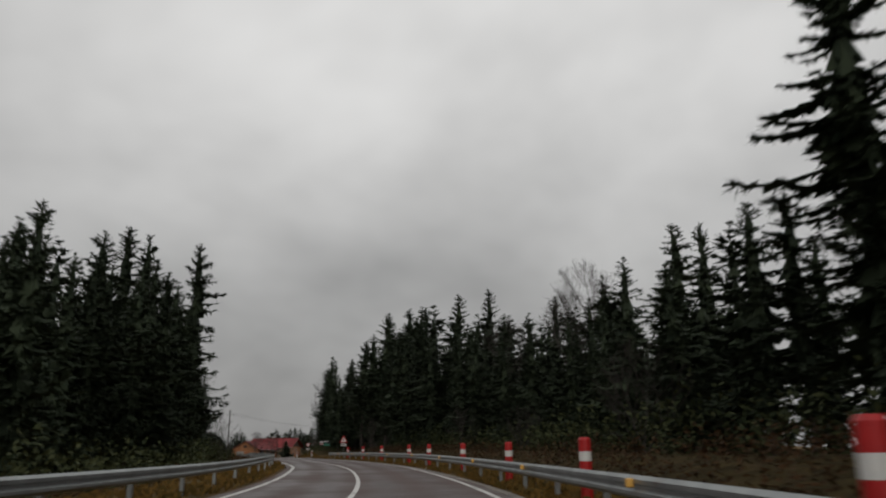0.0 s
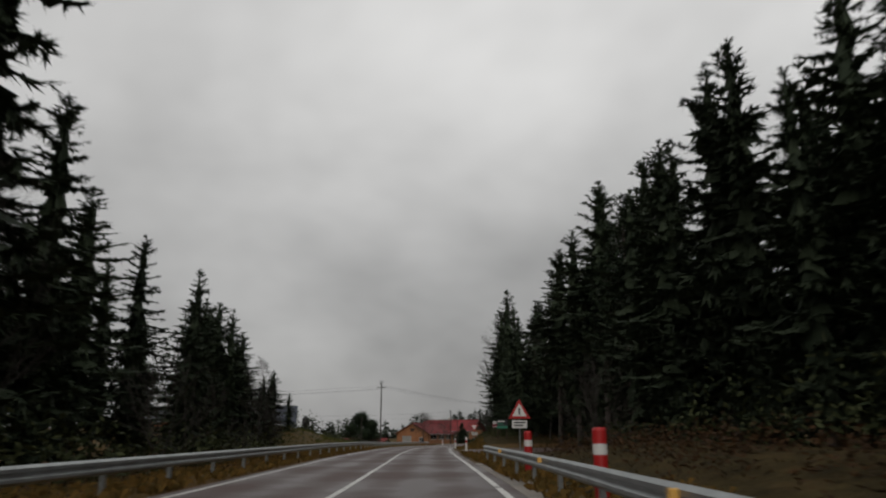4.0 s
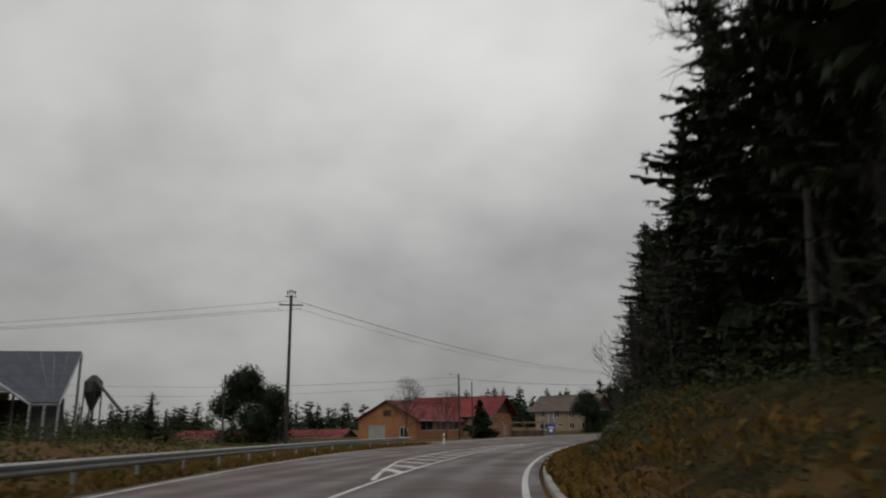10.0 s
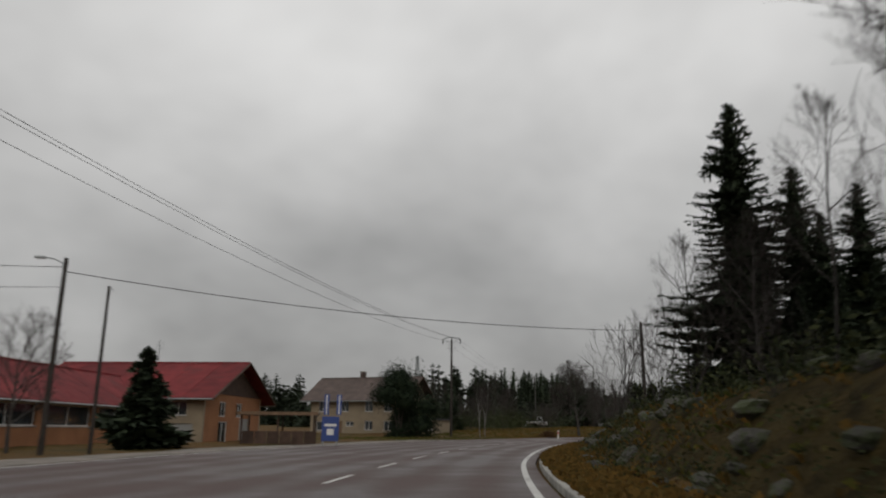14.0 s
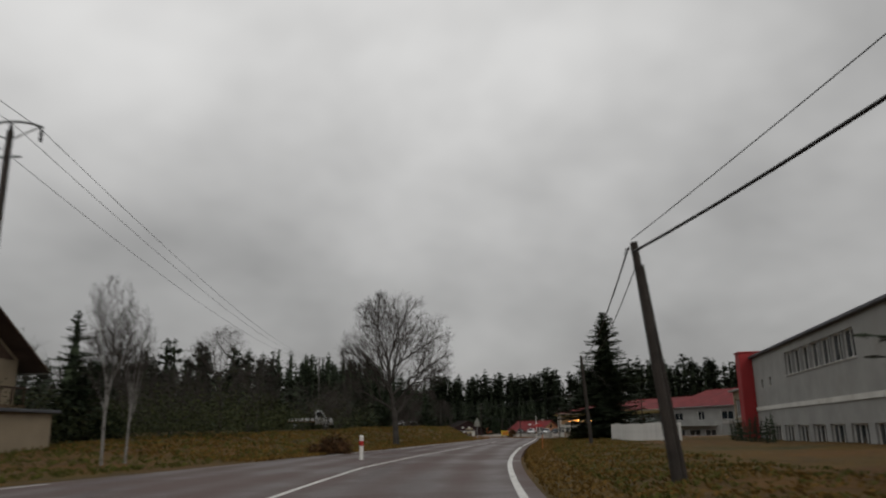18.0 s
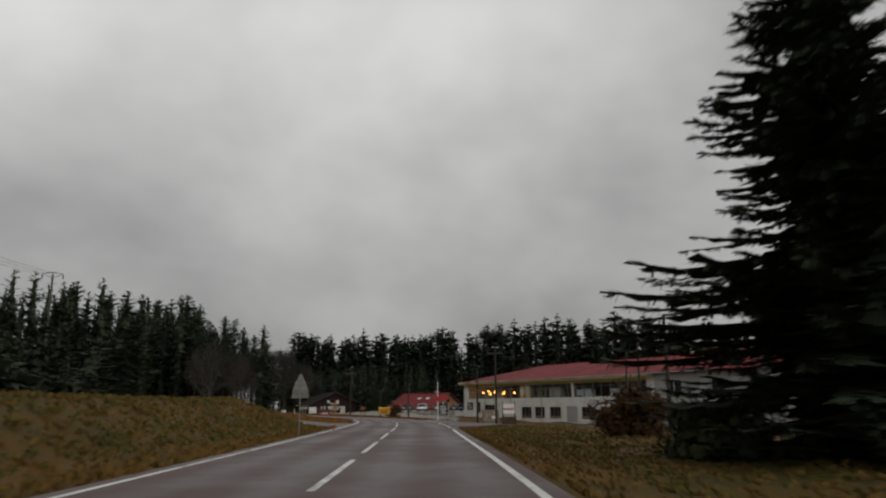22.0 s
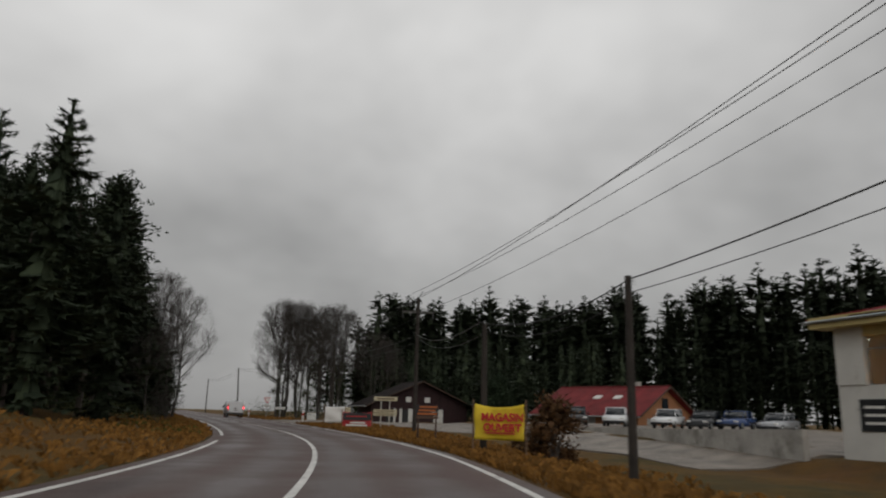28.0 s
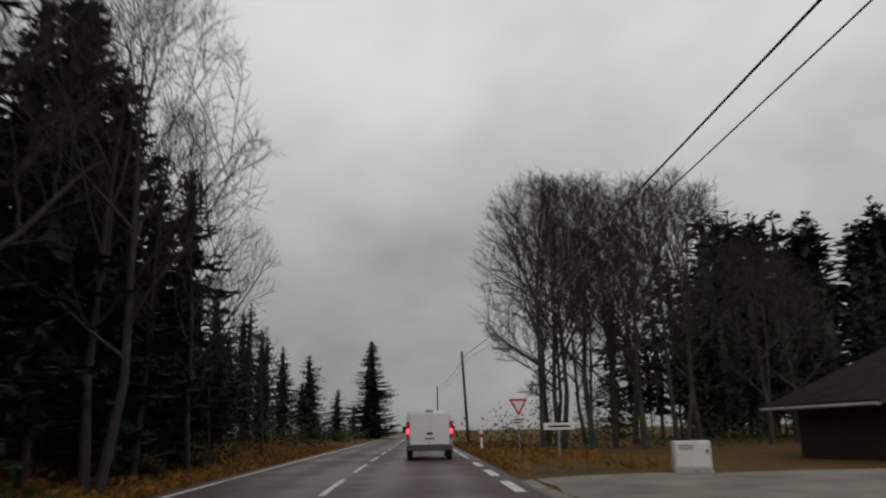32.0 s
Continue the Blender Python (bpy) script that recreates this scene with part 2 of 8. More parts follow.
M_ROAD = wet_road("wet_asphalt")
M_GROUND = ground_material("winter_grass")
M_BANK = material("mossy_shaded_earth", (0.046, 0.034, 0.012), 0.95, spec=0.08, vary=0.55, scale=1.3, fine=9, bump=0.9, bump_dist=0.12, wear=(0.062, 0.042, 0.016), wear_at=0.58)
M_PAINT = material("road_paint", (0.62, 0.61, 0.58), 0.5, vary=0.2, scale=2, fine=30, wear=(0.12, 0.11, 0.10), wear_at=0.60)
M_GRAVEL = material("wet_gravel", (0.20, 0.17, 0.14), 0.55, vary=0.45, scale=0.7, fine=25, bump=0.8, bump_dist=0.04)
M_SPRUCE = foliage("spruce_needles", (0.024, 0.033, 0.021), (0.050, 0.065, 0.038))
M_PINE = foliage("pine_needles", (0.010, 0.017, 0.010), (0.026, 0.038, 0.019))
M_BARK = material("spruce_bark", (0.060, 0.048, 0.040), 0.9, vary=0.4, scale=3, fine=20, bump=0.8, bump_dist=0.03)
M_BARK_GREY = material("grey_bark", (0.055, 0.049, 0.043), 0.9, vary=0.4, scale=2, fine=25, bump=0.7, bump_dist=0.02)
M_BIRCH = material("birch_bark", (0.22, 0.21, 0.195), 0.8, vary=0.4, scale=4, fine=18, bump=0.4, wear=(0.05, 0.045, 0.04), wear_at=0.6)
M_TWIG = material("twigs", (0.042, 0.034, 0.029), 0.9, vary=0.3, bump=0)
M_BRACKEN = foliage("dead_bracken", (0.036, 0.021, 0.011), (0.090, 0.046, 0.020))
M_SCRUB = foliage("evergreen_scrub", (0.020, 0.028, 0.012), (0.060, 0.066, 0.028))
M_STRAW = foliage("winter_grass_blades", (0.075, 0.052, 0.015), (0.155, 0.088, 0.023))
M_STEEL = material("galvanised_steel", (0.31, 0.33, 0.33), 0.38, 0.75, vary=0.18, scale=2, fine=14, bump=0.08, wear=(0.20, 0.18, 0.16), wear_at=0.66)
M_WOODPOLE = material("creosoted_wood", (0.036, 0.029, 0.024), 0.85, vary=0.35, scale=2.5, fine=40, bump=0.5)
M_CONCPOLE = material("pole_concrete", (0.085, 0.082, 0.076), 0.85, vary=0.25, scale=2, fine=30, bump=0.3)
M_WIRE = material("cable_black", (0.02, 0.02, 0.02), 0.6, vary=0.1, bump=0)
M_WHITE = material("white_plastic", (0.72, 0.71, 0.68), 0.45, vary=0.08, scale=3, fine=20, bump=0.03, wear=(0.42, 0.40, 0.35), wear_at=0.68)
M_RED = material("red_reflective", (0.42, 0.018, 0.018), 0.4, vary=0.12, scale=4, fine=30, bump=0.03)
M_ORANGE = material("orange_render", (0.30, 0.135, 0.062), 0.9, vary=0.16, scale=0.8, fine=35, bump=0.3, wear=(0.27, 0.115, 0.055), wear_at=0.60)
M_CREAM = material("cream_render", (0.28, 0.225, 0.155), 0.9, vary=0.14, scale=0.7, fine=30, bump=0.3, wear=(0.22, 0.18, 0.13), wear_at=0.62)
M_TILE_RED = material("red_roof_sheet", (0.17, 0.024, 0.026), 0.75, spec=0.15, vary=0.28, scale=0.8, fine=12, bump=0.2, random_by=0.18, wear=(0.11, 0.026, 0.026), wear_at=0.60)
M_TILE_BROWN = material("brown_roof_tiles", (0.090, 0.062, 0.052), 0.7, vary=0.3, scale=1.0, fine=12, bump=0.3, random_by=0.2)
M_DARKROOF = material("dark_roof_sheet", (0.060, 0.062, 0.070), 0.6, vary=0.2, scale=0.6, fine=10, bump=0.1, random_by=0.1)
M_PV = material("solar_panel_glass", (0.035, 0.042, 0.065), 0.22, vary=0.2, scale=1, fine=3, bump=0.0, random_by=0.15, spec=0.6)
M_WHITEWALL = material("white_painted_wall", (0.60, 0.59, 0.55), 0.85, vary=0.12, scale=0.6, fine=25, bump=0.2, wear=(0.42, 0.40, 0.35), wear_at=0.60)
M_GREYWALL = material("grey_render", (0.30, 0.30, 0.285), 0.85, vary=0.14, scale=0.5, fine=25, bump=0.2, wear=(0.26, 0.255, 0.235), wear_at=0.60)
M_YELLOWWALL = material("yellow_fascia", (0.50, 0.40, 0.17), 0.7, vary=0.15, scale=0.8, fine=20, bump=0.1)
M_TOWER = material("red_tower_cladding", (0.30, 0.022, 0.024), 0.7, vary=0.12, scale=0.6, fine=15, bump=0.1)
M_FENCE = material("white_fence_boards", (0.66, 0.66, 0.63), 0.7, vary=0.1, scale=1.5, fine=22, bump=0.1, random_by=0.06)
M_SHINGLE = material("black_wood_shingles", (0.020, 0.016, 0.015), 0.95, spec=0.06, vary=0.35, scale=2, fine=25, bump=0.4, random_by=0.25)
M_DARKWOOD = material("dark_weathered_wood", (0.075, 0.045, 0.032), 0.85, vary=0.35, scale=2, fine=25, bump=0.4, random_by=0.25)
M_WOOD = material("brown_wood", (0.16, 0.10, 0.06), 0.8, vary=0.3, scale=3, fine=30, bump=0.3, random_by=0.15)
M_PALEWOOD = material("pale_cream_board", (0.50, 0.45, 0.30), 0.6, vary=0.12, scale=3, fine=20, bump=0.05)
M_GLASS = glass_material("dark_window_glass")
M_FRAME = material("white_window_frame", (0.60, 0.59, 0.56), 0.55, vary=0.1, bump=0.05)
M_BLACK = material("black_plastic", (0.015, 0.015, 0.016), 0.5, vary=0.2, bump=0.05)
M_RUBBER = material("tyre_rubber", (0.018, 0.018, 0.018), 0.85, vary=0.2, bump=0.2)
M_VAN = material("white_van_paint", (0.68, 0.69, 0.70), 0.25, vary=0.05, scale=1.2, fine=12, bump=0.0, wear=(0.48, 0.47, 0.45), wear_at=0.66)
M_CONCRETE = material("old_concrete", (0.42, 0.40, 0.365), 0.9, vary=0.25, scale=0.8, fine=18, bump=0.4, wear=(0.20, 0.19, 0.165), wear_at=0.58)
M_ROCK = material("limestone_rock", (0.10, 0.092, 0.080), 0.9, vary=0.4, scale=2, fine=12, bump=0.8, bump_dist=0.05, random_by=0.25, wear=(0.05, 0.06, 0.025), wear_at=0.5)
M_GREENSHEET = material("green_board", (0.03, 0.19, 0.12), 0.5, vary=0.12, bump=0.02)
M_BLUESHEET = material("blue_board", (0.03, 0.06, 0.22), 0.5, vary=0.12, bump=0.02)
M_YELLOW = material("yellow_banner_cloth", (0.72, 0.52, 0.03), 0.7, vary=0.1, scale=3, fine=60, bump=0.1)
M_REDCLOTH = material("red_banner_cloth", (0.42, 0.03, 0.035), 0.6, vary=0.15, scale=3, fine=60, bump=0.1)
M_BLACKBOARD = material("black_board", (0.016, 0.018, 0.020), 0.5, vary=0.3, bump=0.03)
M_MAROON = material("maroon_boards", (0.026, 0.009, 0.010), 0.8, vary=0.3, scale=2, fine=20, bump=0.3, random_by=0.15)
M_SIGNWHITE = material("sign_white", (0.70, 0.69, 0.66), 0.45, vary=0.06, scale=4, bump=0.0)
M_LAMP_RED = glow("lit_tail_lamp", (1.0, 0.03, 0.04), 6.0)
M_LAMP_WARM = glow("lit_lamp_amber", (1.0, 0.38, 0.08), 9.0)
M_LAMP_WHITE = glow("lit_fluorescent_tube", (0.95, 1.0, 0.85), 2.5)
M_REFLECT = material("amber_reflector", (0.75, 0.42, 0.10), 0.2, vary=0.1, bump=0.0, spec=0.8)

# ---- plan: the road by its camera-side lane line, metres along (s) and across (o, right positive) ----
ROAD = [
    (-16.8, -67.9, -0.34), (-8.7, -44.1, -0.34), (-3.3, -21.8, -0.34), (0.0, 0.0, -0.22), (1.8, 22.7, -0.09), (1.3, 45.4, 0.14), (-0.9, 68.4, 0.31), (-4.3, 92.0, 0.40), (-8.0, 115.9, 0.45), (-11.1, 138.6, 0.43), (-13.8, 161.3, 0.29), (-14.8, 184.9, 0.12), (-13.5, 209.1, 0.06), (-9.5, 232.6, 0.13), (-3.4, 255.3, 0.21), (4.7, 277.4, 0.25), (15.2, 299.2, 0.35), (27.5, 320.4, 0.46), (40.4, 341.0, 0.47), (52.6, 361.0, 0.38), (64.3, 380.7, 0.29), (75.2, 401.2, 0.16), (83.6, 422.7, 0.03), (88.9, 445.2, 0.00), (90.7, 468.9, 0.05), (90.9, 496.8, 0.15), (91.1, 536.8, 0.15), (91.4, 596.8, 0.15), (91.9, 696.8, 0.15), (92.4, 796.8, 0.15),
]


def _spline():
    pts = [Vector(p) for p in ROAD]
    out = []
    for i in range(1, len(pts) - 2):
        a, b, c, d = pts[i - 1], pts[i], pts[i + 1], pts[i + 2]
        steps = max(4, int((c - b).length / 1.0))
        for k in range(steps):
            u = k / steps
            out.append(0.5 * ((2 * b) + (c - a) * u + (2 * a - 5 * b + 4 * c - d) * u * u + (3 * b - a - 3 * c + d) * u ** 3))
    out.append(pts[-2])
    return np.array(out)


LINE = _spline()
ALONG = np.concatenate([[0], np.cumsum(np.linalg.norm(np.diff(LINE[:, :2], axis=0), axis=1))])
ALONG -= ALONG[np.argmin(np.linalg.norm(LINE[:, :2], axis=1))]
S0, S1 = float(ALONG[0]), float(ALONG[-1])
TAN = np.gradient(LINE[:, :2], axis=0)
TAN /= np.linalg.norm(TAN, axis=1)[:, None]


def line_at(s):
    return (np.interp(s, ALONG, LINE[:, 0]), np.interp(s, ALONG, LINE[:, 1]), np.interp(s, ALONG, LINE[:, 2]),
            np.interp(s, ALONG, TAN[:, 0]), np.interp(s, ALONG, TAN[:, 1]))


def table(rows):
    a = np.array(rows, float)
    return lambda s: np.interp(s, a[:, 0], a[:, 1])


right_edge = table([(-80, 1.8), (45, 1.8), (70, 1.1), (100, 0.95), (170, 0.8), (212, 1.25), (245, 0.9), (285, 1.15), (338, 1.6), (385, 1.65), (448, 2.2), (462, 2.3), (480, 1.9), (520, 2.0)])
centre_line = table([(-80, -1.7), (43, -1.7), (72, -2.5), (110, -2.75), (150, -3.0), (200, -3.4), (285, -3.4), (306, -3.5), (330, -2.2), (346, -1.8), (385, -1.9), (450, -1.5), (480, -1.65), (520, -2.0)])
left_edge = table([(-80, -4.8), (48, -4.8), (74, -5.8), (100, -6.2), (134, -6.2), (152, -6.9), (170, -8.4), (186, -10.6), (206, -12.8), (245, -13.4), (287, -12.6), (308, -9.0), (330, -6.2), (352, -5.4), (400, -5.5), (440, -5.0), (520, -5.2)])
bank_right = table([(-80, 0.9), (92, 0.9), (104, 0.3), (118, 0.0), (136, 0.1), (146, 1.0), (158, 1.9), (180, 2.6), (215, 2.6), (235, 2.2), (256, 2.1), (270, 1.6), (284, 0.15), (400, 0.1), (414, -0.4), (436, -0.9), (470, -0.5), (490, 0.0), (700, 0.0)])
bank_left = table([(-80, -0.6), (104, -0.6), (116, -0.2), (128, 1.0), (136, 2.2), (142, 2.1), (150, 1.5), (165, 1.35), (185, 1.1), (200, 0.7), (214, 0.2), (225, -0.1), (300, 0.1), (322, 0.9), (352, 1.2), (366, 1.6), (388, 1.75), (396, 1.1), (404, 0.4), (416, 0.4), (440, 0.8), (480, 0.9), (520, 0.8), (700, 0.8)])


def smooth(a, b, v):
    u = np.clip((v - a) / (b - a), 0, 1)
    return u * u * (3 - 2 * u)


def rough_at(x, y):
    return 0.5 * np.sin(x * 0.31 + 1.7 * np.sin(y * 0.13)) * np.sin(y * 0.27 + 0.9) + 0.25 * np.sin(x * 1.1 + y * 0.7) + 0.2 * np.sin(y * 1.9 - x * 1.3)


def height(s, o):
    """Ground height at (s, o), as numpy arrays or numbers."""
    x, y, z, tx, ty = line_at(s)
    px, py = x + ty * o, y - tx * o
    re, le = right_edge(s) + 0.35, left_edge(s) - 0.35
    past_r, past_l = o - re, le - o
    wide = np.where((s > 140) & (s < 284), 5.0, 6.0)
    foot = np.interp(s, [176, 190, 258, 270], [0.9, 1.9, 1.9, 0.9])
    reach = np.interp(s, [345, 362, 396, 408], [9.0, 5.0, 5.0, 9.0])
    h = z + bank_right(s) * smooth(foot, wide, past_r) * (past_r > 0) + bank_left(s) * smooth(0.17 * reach, reach, past_l) * (past_l > 0)
    # the car park lies a little higher behind its wall
    h = h + 0.55 * smooth(13.0, 16.0, past_r) * np.interp(s, [450, 458, 505, 512], [0, 1, 1, 0])
    amp = 0.14 * smooth(0.4, 4.0, np.maximum(past_r, past_l)) + 0.25 * smooth(2, 8, past_r) * ((s > 145) & (s < 280))
    on = np.maximum(past_r, past_l) < 0
    return h + amp * rough_at(px, py) - np.where(on, 0.16, 0.03)


def at(s, o, dz=0.0):
    x, y, z, tx, ty = line_at(s)
    return Vector((x + ty * o, y - tx * o, float(height(s, o)) + dz))


def bearing(s):
    """Turn about z, in degrees, of a thing whose +y runs along the road."""
    _, _, _, tx, ty = line_at(s)
    return math.degrees(math.atan2(-tx, ty))


def near_line(x, y):
    i = int(np.argmin((LINE[:, 0] - x) ** 2 + (LINE[:, 1] - y) ** 2))
    return float(ALONG[i]), float((x - LINE[i, 0]) * TAN[i, 1] - (y - LINE[i, 1]) * TAN[i, 0])


def ground_z(x, y):
    s, o = near_line(x, y)
    if abs(o) > 118:
        return -0.3
    return float(height(s, o))


# ---- mesh helpers ----
def mesh_from(name, verts, faces, mat, smooth_=False):
    me = bpy.data.meshes.new(name)
    me.from_pydata([tuple(v) for v in verts], [], faces)
    for m in (mat if isinstance(mat, (list, tuple)) else [mat]):
        me.materials.append(m)
    if smooth_:
        me.polygons.foreach_set("use_smooth", [True] * len(me.polygons))
    me.update()
    return me


def part(name, bm, mat, parent=None, label="", smooth_=False):
    """Links a bmesh (or a mesh) as one object under parent."""
    if isinstance(bm, bpy.types.Mesh):
        me = bm
    else:
        me = bpy.data.meshes.new(name)
        bm.to_mesh(me)
        bm.free()
        me.materials.append(mat)
        if smooth_:
            me.polygons.foreach_set("use_smooth", [True] * len(me.polygons))
    ob = new(name, me)
    if parent is not None:
        ob.parent = parent
    if label:
        ob["label"] = label
    return ob


def thing(name, label, category, m, group="", kind=""):
    ob = new(name)
    ob.empty_display_size = 0.2
    ob.matrix_world = m
    return tagged(ob, label, category, group, kind)


def add_box(bm, x0, y0, z0, x1, y1, z1, bevel=0.0, m=None):
    r = bmesh.ops.create_cube(bm, size=1.0)
    vs = r["verts"]
    bmesh.ops.scale(bm, vec=(x1 - x0, y1 - y0, z1 - z0), verts=vs)
    bmesh.ops.translate(bm, vec=((x0 + x1) / 2, (y0 + y1) / 2, (z0 + z1) / 2), verts=vs)
    if bevel:
        es = list({e for v in vs for e in v.link_edges})
        r2 = bmesh.ops.bevel(bm, geom=es, offset=bevel, segments=1, affect="EDGES")
        vs = list({v for f in r2["faces"] for v in f.verts} | {v for v in vs if v.is_valid})
    if m is not None:
        bmesh.ops.transform(bm, matrix=m, verts=vs)
    return vs


def box(x0, y0, z0, x1, y1, z1, bevel=0.0):
    bm = bmesh.new()
    add_box(bm, x0, y0, z0, x1, y1, z1, bevel)
    return bm


def add_tube(bm, pts, radii, n=8, cap=True):
    """A tapered tube along points."""
    pts = [Vector(p) for p in pts]
    rings = []
    for i, p in enumerate(pts):
        d = (pts[min(i + 1, len(pts) - 1)] - pts[max(i - 1, 0)]).normalized()
        u = d.orthogonal().normalized()
        v = d.cross(u)
        r = radii[i] if isinstance(radii, (list, tuple)) else radii
        rings.append([bm.verts.new(p + r * (math.cos(2 * math.pi * k / n) * u + math.sin(2 * math.pi * k / n) * v)) for k in range(n)])
    for a, b in zip(rings, rings[1:]):
        for k in range(n):
            bm.faces.new((a[k], a[(k + 1) % n], b[(k + 1) % n], b[k]))
    if cap:
        bm.faces.new(rings[0][::-1])
        bm.faces.new(rings[-1])


def tube(pts, radii, n=8):
    bm = bmesh.new()
    add_tube(bm, pts, radii, n)
    return bm


def add_prism(bm, poly, d0, d1, axis="y"):
    """Extrudes a polygon of (a, b) between d0 and d1 along axis."""
    def p(a, b, d):
        return {"y": (a, d, b), "x": (d, a, b), "z": (a, b, d)}[axis]
    lo = [bm.verts.new(p(a, b, d0)) for a, b in poly]
    hi = [bm.verts.new(p(a, b, d1)) for a, b in poly]
    n = len(poly)
    bm.faces.new(lo[::-1])
    bm.faces.new(hi)
    for i in range(n):
        bm.faces.new((lo[i], lo[(i + 1) % n], hi[(i + 1) % n], hi[i]))
    bmesh.ops.recalc_face_normals(bm, faces=bm.faces)


def prism(poly, d0, d1, axis="y"):
    bm = bmesh.new()
    add_prism(bm, poly, d0, d1, axis)
    return bm


# ---- ground, road ----
def build_ground():
    ss = np.arange(S0 + 1, S1 - 1, 1.6)
    oo = np.concatenate([[-120, -100, -82, -66, -54, -44, -36, -30], np.arange(-26, -15, 1.6), np.arange(-15, -1, 0.9), np.arange(-1, 9, 0.55), np.arange(9, 16, 0.9), np.arange(16, 28, 1.8), [30, 36, 44, 54, 66, 82, 100, 120]])
    S, O = np.meshgrid(ss, oo, indexing="ij")
    x, y, z, tx, ty = line_at(S)
    X, Y, Z = x + ty * O, y - tx * O, height(S, O)
    n, m = S.shape
    v = np.stack([X, Y, Z], -1).reshape(-1, 3)
    idx = np.arange(n * m).reshape(n, m)
    f = np.stack([idx[:-1, :-1], idx[:-1, 1:], idx[1:, 1:], idx[1:, :-1]], -1).reshape(-1, 4)[:, ::-1]
    me = mesh_from("ground", v.tolist(), f.tolist(), [M_GROUND, M_BANK], True)
    # the cut bank is mossy earth and stone; from s 140 to 178 its dark tone also paints the trees' shade
    edge = right_edge(S) + 2.0 + 0.5 * np.sin(S * 0.9) + 0.4 * np.sin(S * 2.3)
    cut = ((O > edge) & (O < 16) & (S > 140) & (S < 264) | (O > right_edge(S) + 1.6) & (O < 24) & (S < 112))[:-1, :-1]
    me.polygons.foreach_set("material_index", cut.reshape(-1).astype(np.int32))
    tagged(new("ground", me), "wet winter grass and brown earth beside the road", "ground", kind="structure")
    c = 1500
    me = mesh_from("ground_far", [(-c, -c, -1.75), (c, -c, -1.75), (c, c + 400, -1.75), (-c, c + 400, -1.75)], [(0, 1, 2, 3)], M_GROUND)
    tagged(new("ground_far", me), "far flat meadow under the woods", "ground", kind="structure")


def ribbon(name, s0, s1, left, right, dz, mat, step=1.5, cols=6, label="", category="", skirt=0.25, thin=False):
    """A strip that follows the road between two offsets, with thickness."""
    ss = np.linspace(s0, s1, max(2, int((s1 - s0) / step) + 1))
    x, y, z, tx, ty = line_at(ss)
    L = left(ss) if callable(left) else np.full_like(ss, left)
    R = right(ss) if callable(right) else np.full_like(ss, right)
    us = np.linspace(0, 1, cols + 1)
    O = L[:, None] + (R - L)[:, None] * us[None, :]
    X, Y = x[:, None] + ty[:, None] * O, y[:, None] - tx[:, None] * O
    Z = np.repeat(z[:, None] + dz, cols + 1, 1)
    if not thin:
        X = np.concatenate([X[:, :1], X, X[:, -1:]], 1)
        Y = np.concatenate([Y[:, :1], Y, Y[:, -1:]], 1)
        Z = np.concatenate([Z[:, :1] - skirt, Z, Z[:, -1:] - skirt], 1)
        O = np.concatenate([O[:, :1], O, O[:, -1:]], 1)
    n, m = X.shape
    idx = np.arange(n * m).reshape(n, m)
    f = np.stack([idx[:-1, :-1], idx[:-1, 1:], idx[1:, 1:], idx[1:, :-1]], -1).reshape(-1, 4)
    me = mesh_from(name, np.stack([X, Y, Z], -1).reshape(-1, 3).tolist(), f.tolist(), mat, False)
    uv = me.uv_layers.new(name="across")
    S = np.repeat(ss[:, None], m, 1)
    flat = np.stack([O.reshape(-1), S.reshape(-1)], 1)
    li = np.empty(len(me.loops), int)
    me.loops.foreach_get("vertex_index", li)
    uv.data.foreach_set("uv", flat[li].reshape(-1))
    ob = new(name, me)
    return ob


build_ground()
tagged(ribbon("road", S0 + 2, S1 - 2, lambda s: left_edge(s) - 0.4, lambda s: right_edge(s) + 0.4, 0.0, M_ROAD, cols=10), "wet reddish-grey asphalt country road", "road", kind="structure")


def marking(name, rows, label):
    """Painted strips, each (s0, s1, offset function, width), joined into one painted line."""
    V, F = [], []
    for s0, s1, off, w in rows:
        ss = np.linspace(s0, s1, max(2, int((s1 - s0) / 1.5) + 1))
        x, y, z, tx, ty = line_at(ss)
        o = off(ss) if callable(off) else np.full_like(ss, off)
        b = len(V)
        for i in range(len(ss)):
            for q in (-w / 2, w / 2):
                V.append((x[i] + ty[i] * (o[i] + q), y[i] - tx[i] * (o[i] + q), z[i] + 0.006))
        F += [(b + 2 * i, b + 2 * i + 1, b + 2 * i + 3, b + 2 * i + 2) for i in range(len(ss) - 1)]
    tagged(new(name, mesh_from(name, V, F, M_PAINT)), label, "road marking", kind="structure")


marking("trim_edge_line_left", [(S0 + 4, 214, left_edge, 0.16), (232, 300, left_edge, 0.16), (318, 470, left_edge, 0.16), (476, S1 - 4, left_edge, 0.16)], "solid white left edge line on wet asphalt")
marking("trim_edge_line_right", [(S0 + 4, 112, right_edge, 0.16)] + [(a, a + 1.6, right_edge, 0.3) for a in np.arange(113, 140, 2.6)] + [(141, 330, right_edge, 0.16), (333, 392, right_edge, 0.16)] + [(a, a + 3, right_edge, 0.2) for a in np.arange(396, 432, 6.5)] + [(434, 490, right_edge, 0.16)] + [(a, a + 3, right_edge, 0.25) for a in np.arange(492, 530, 5)] + [(534, S1 - 4, right_edge, 0.16)], "white right edge line, broken at the side roads")
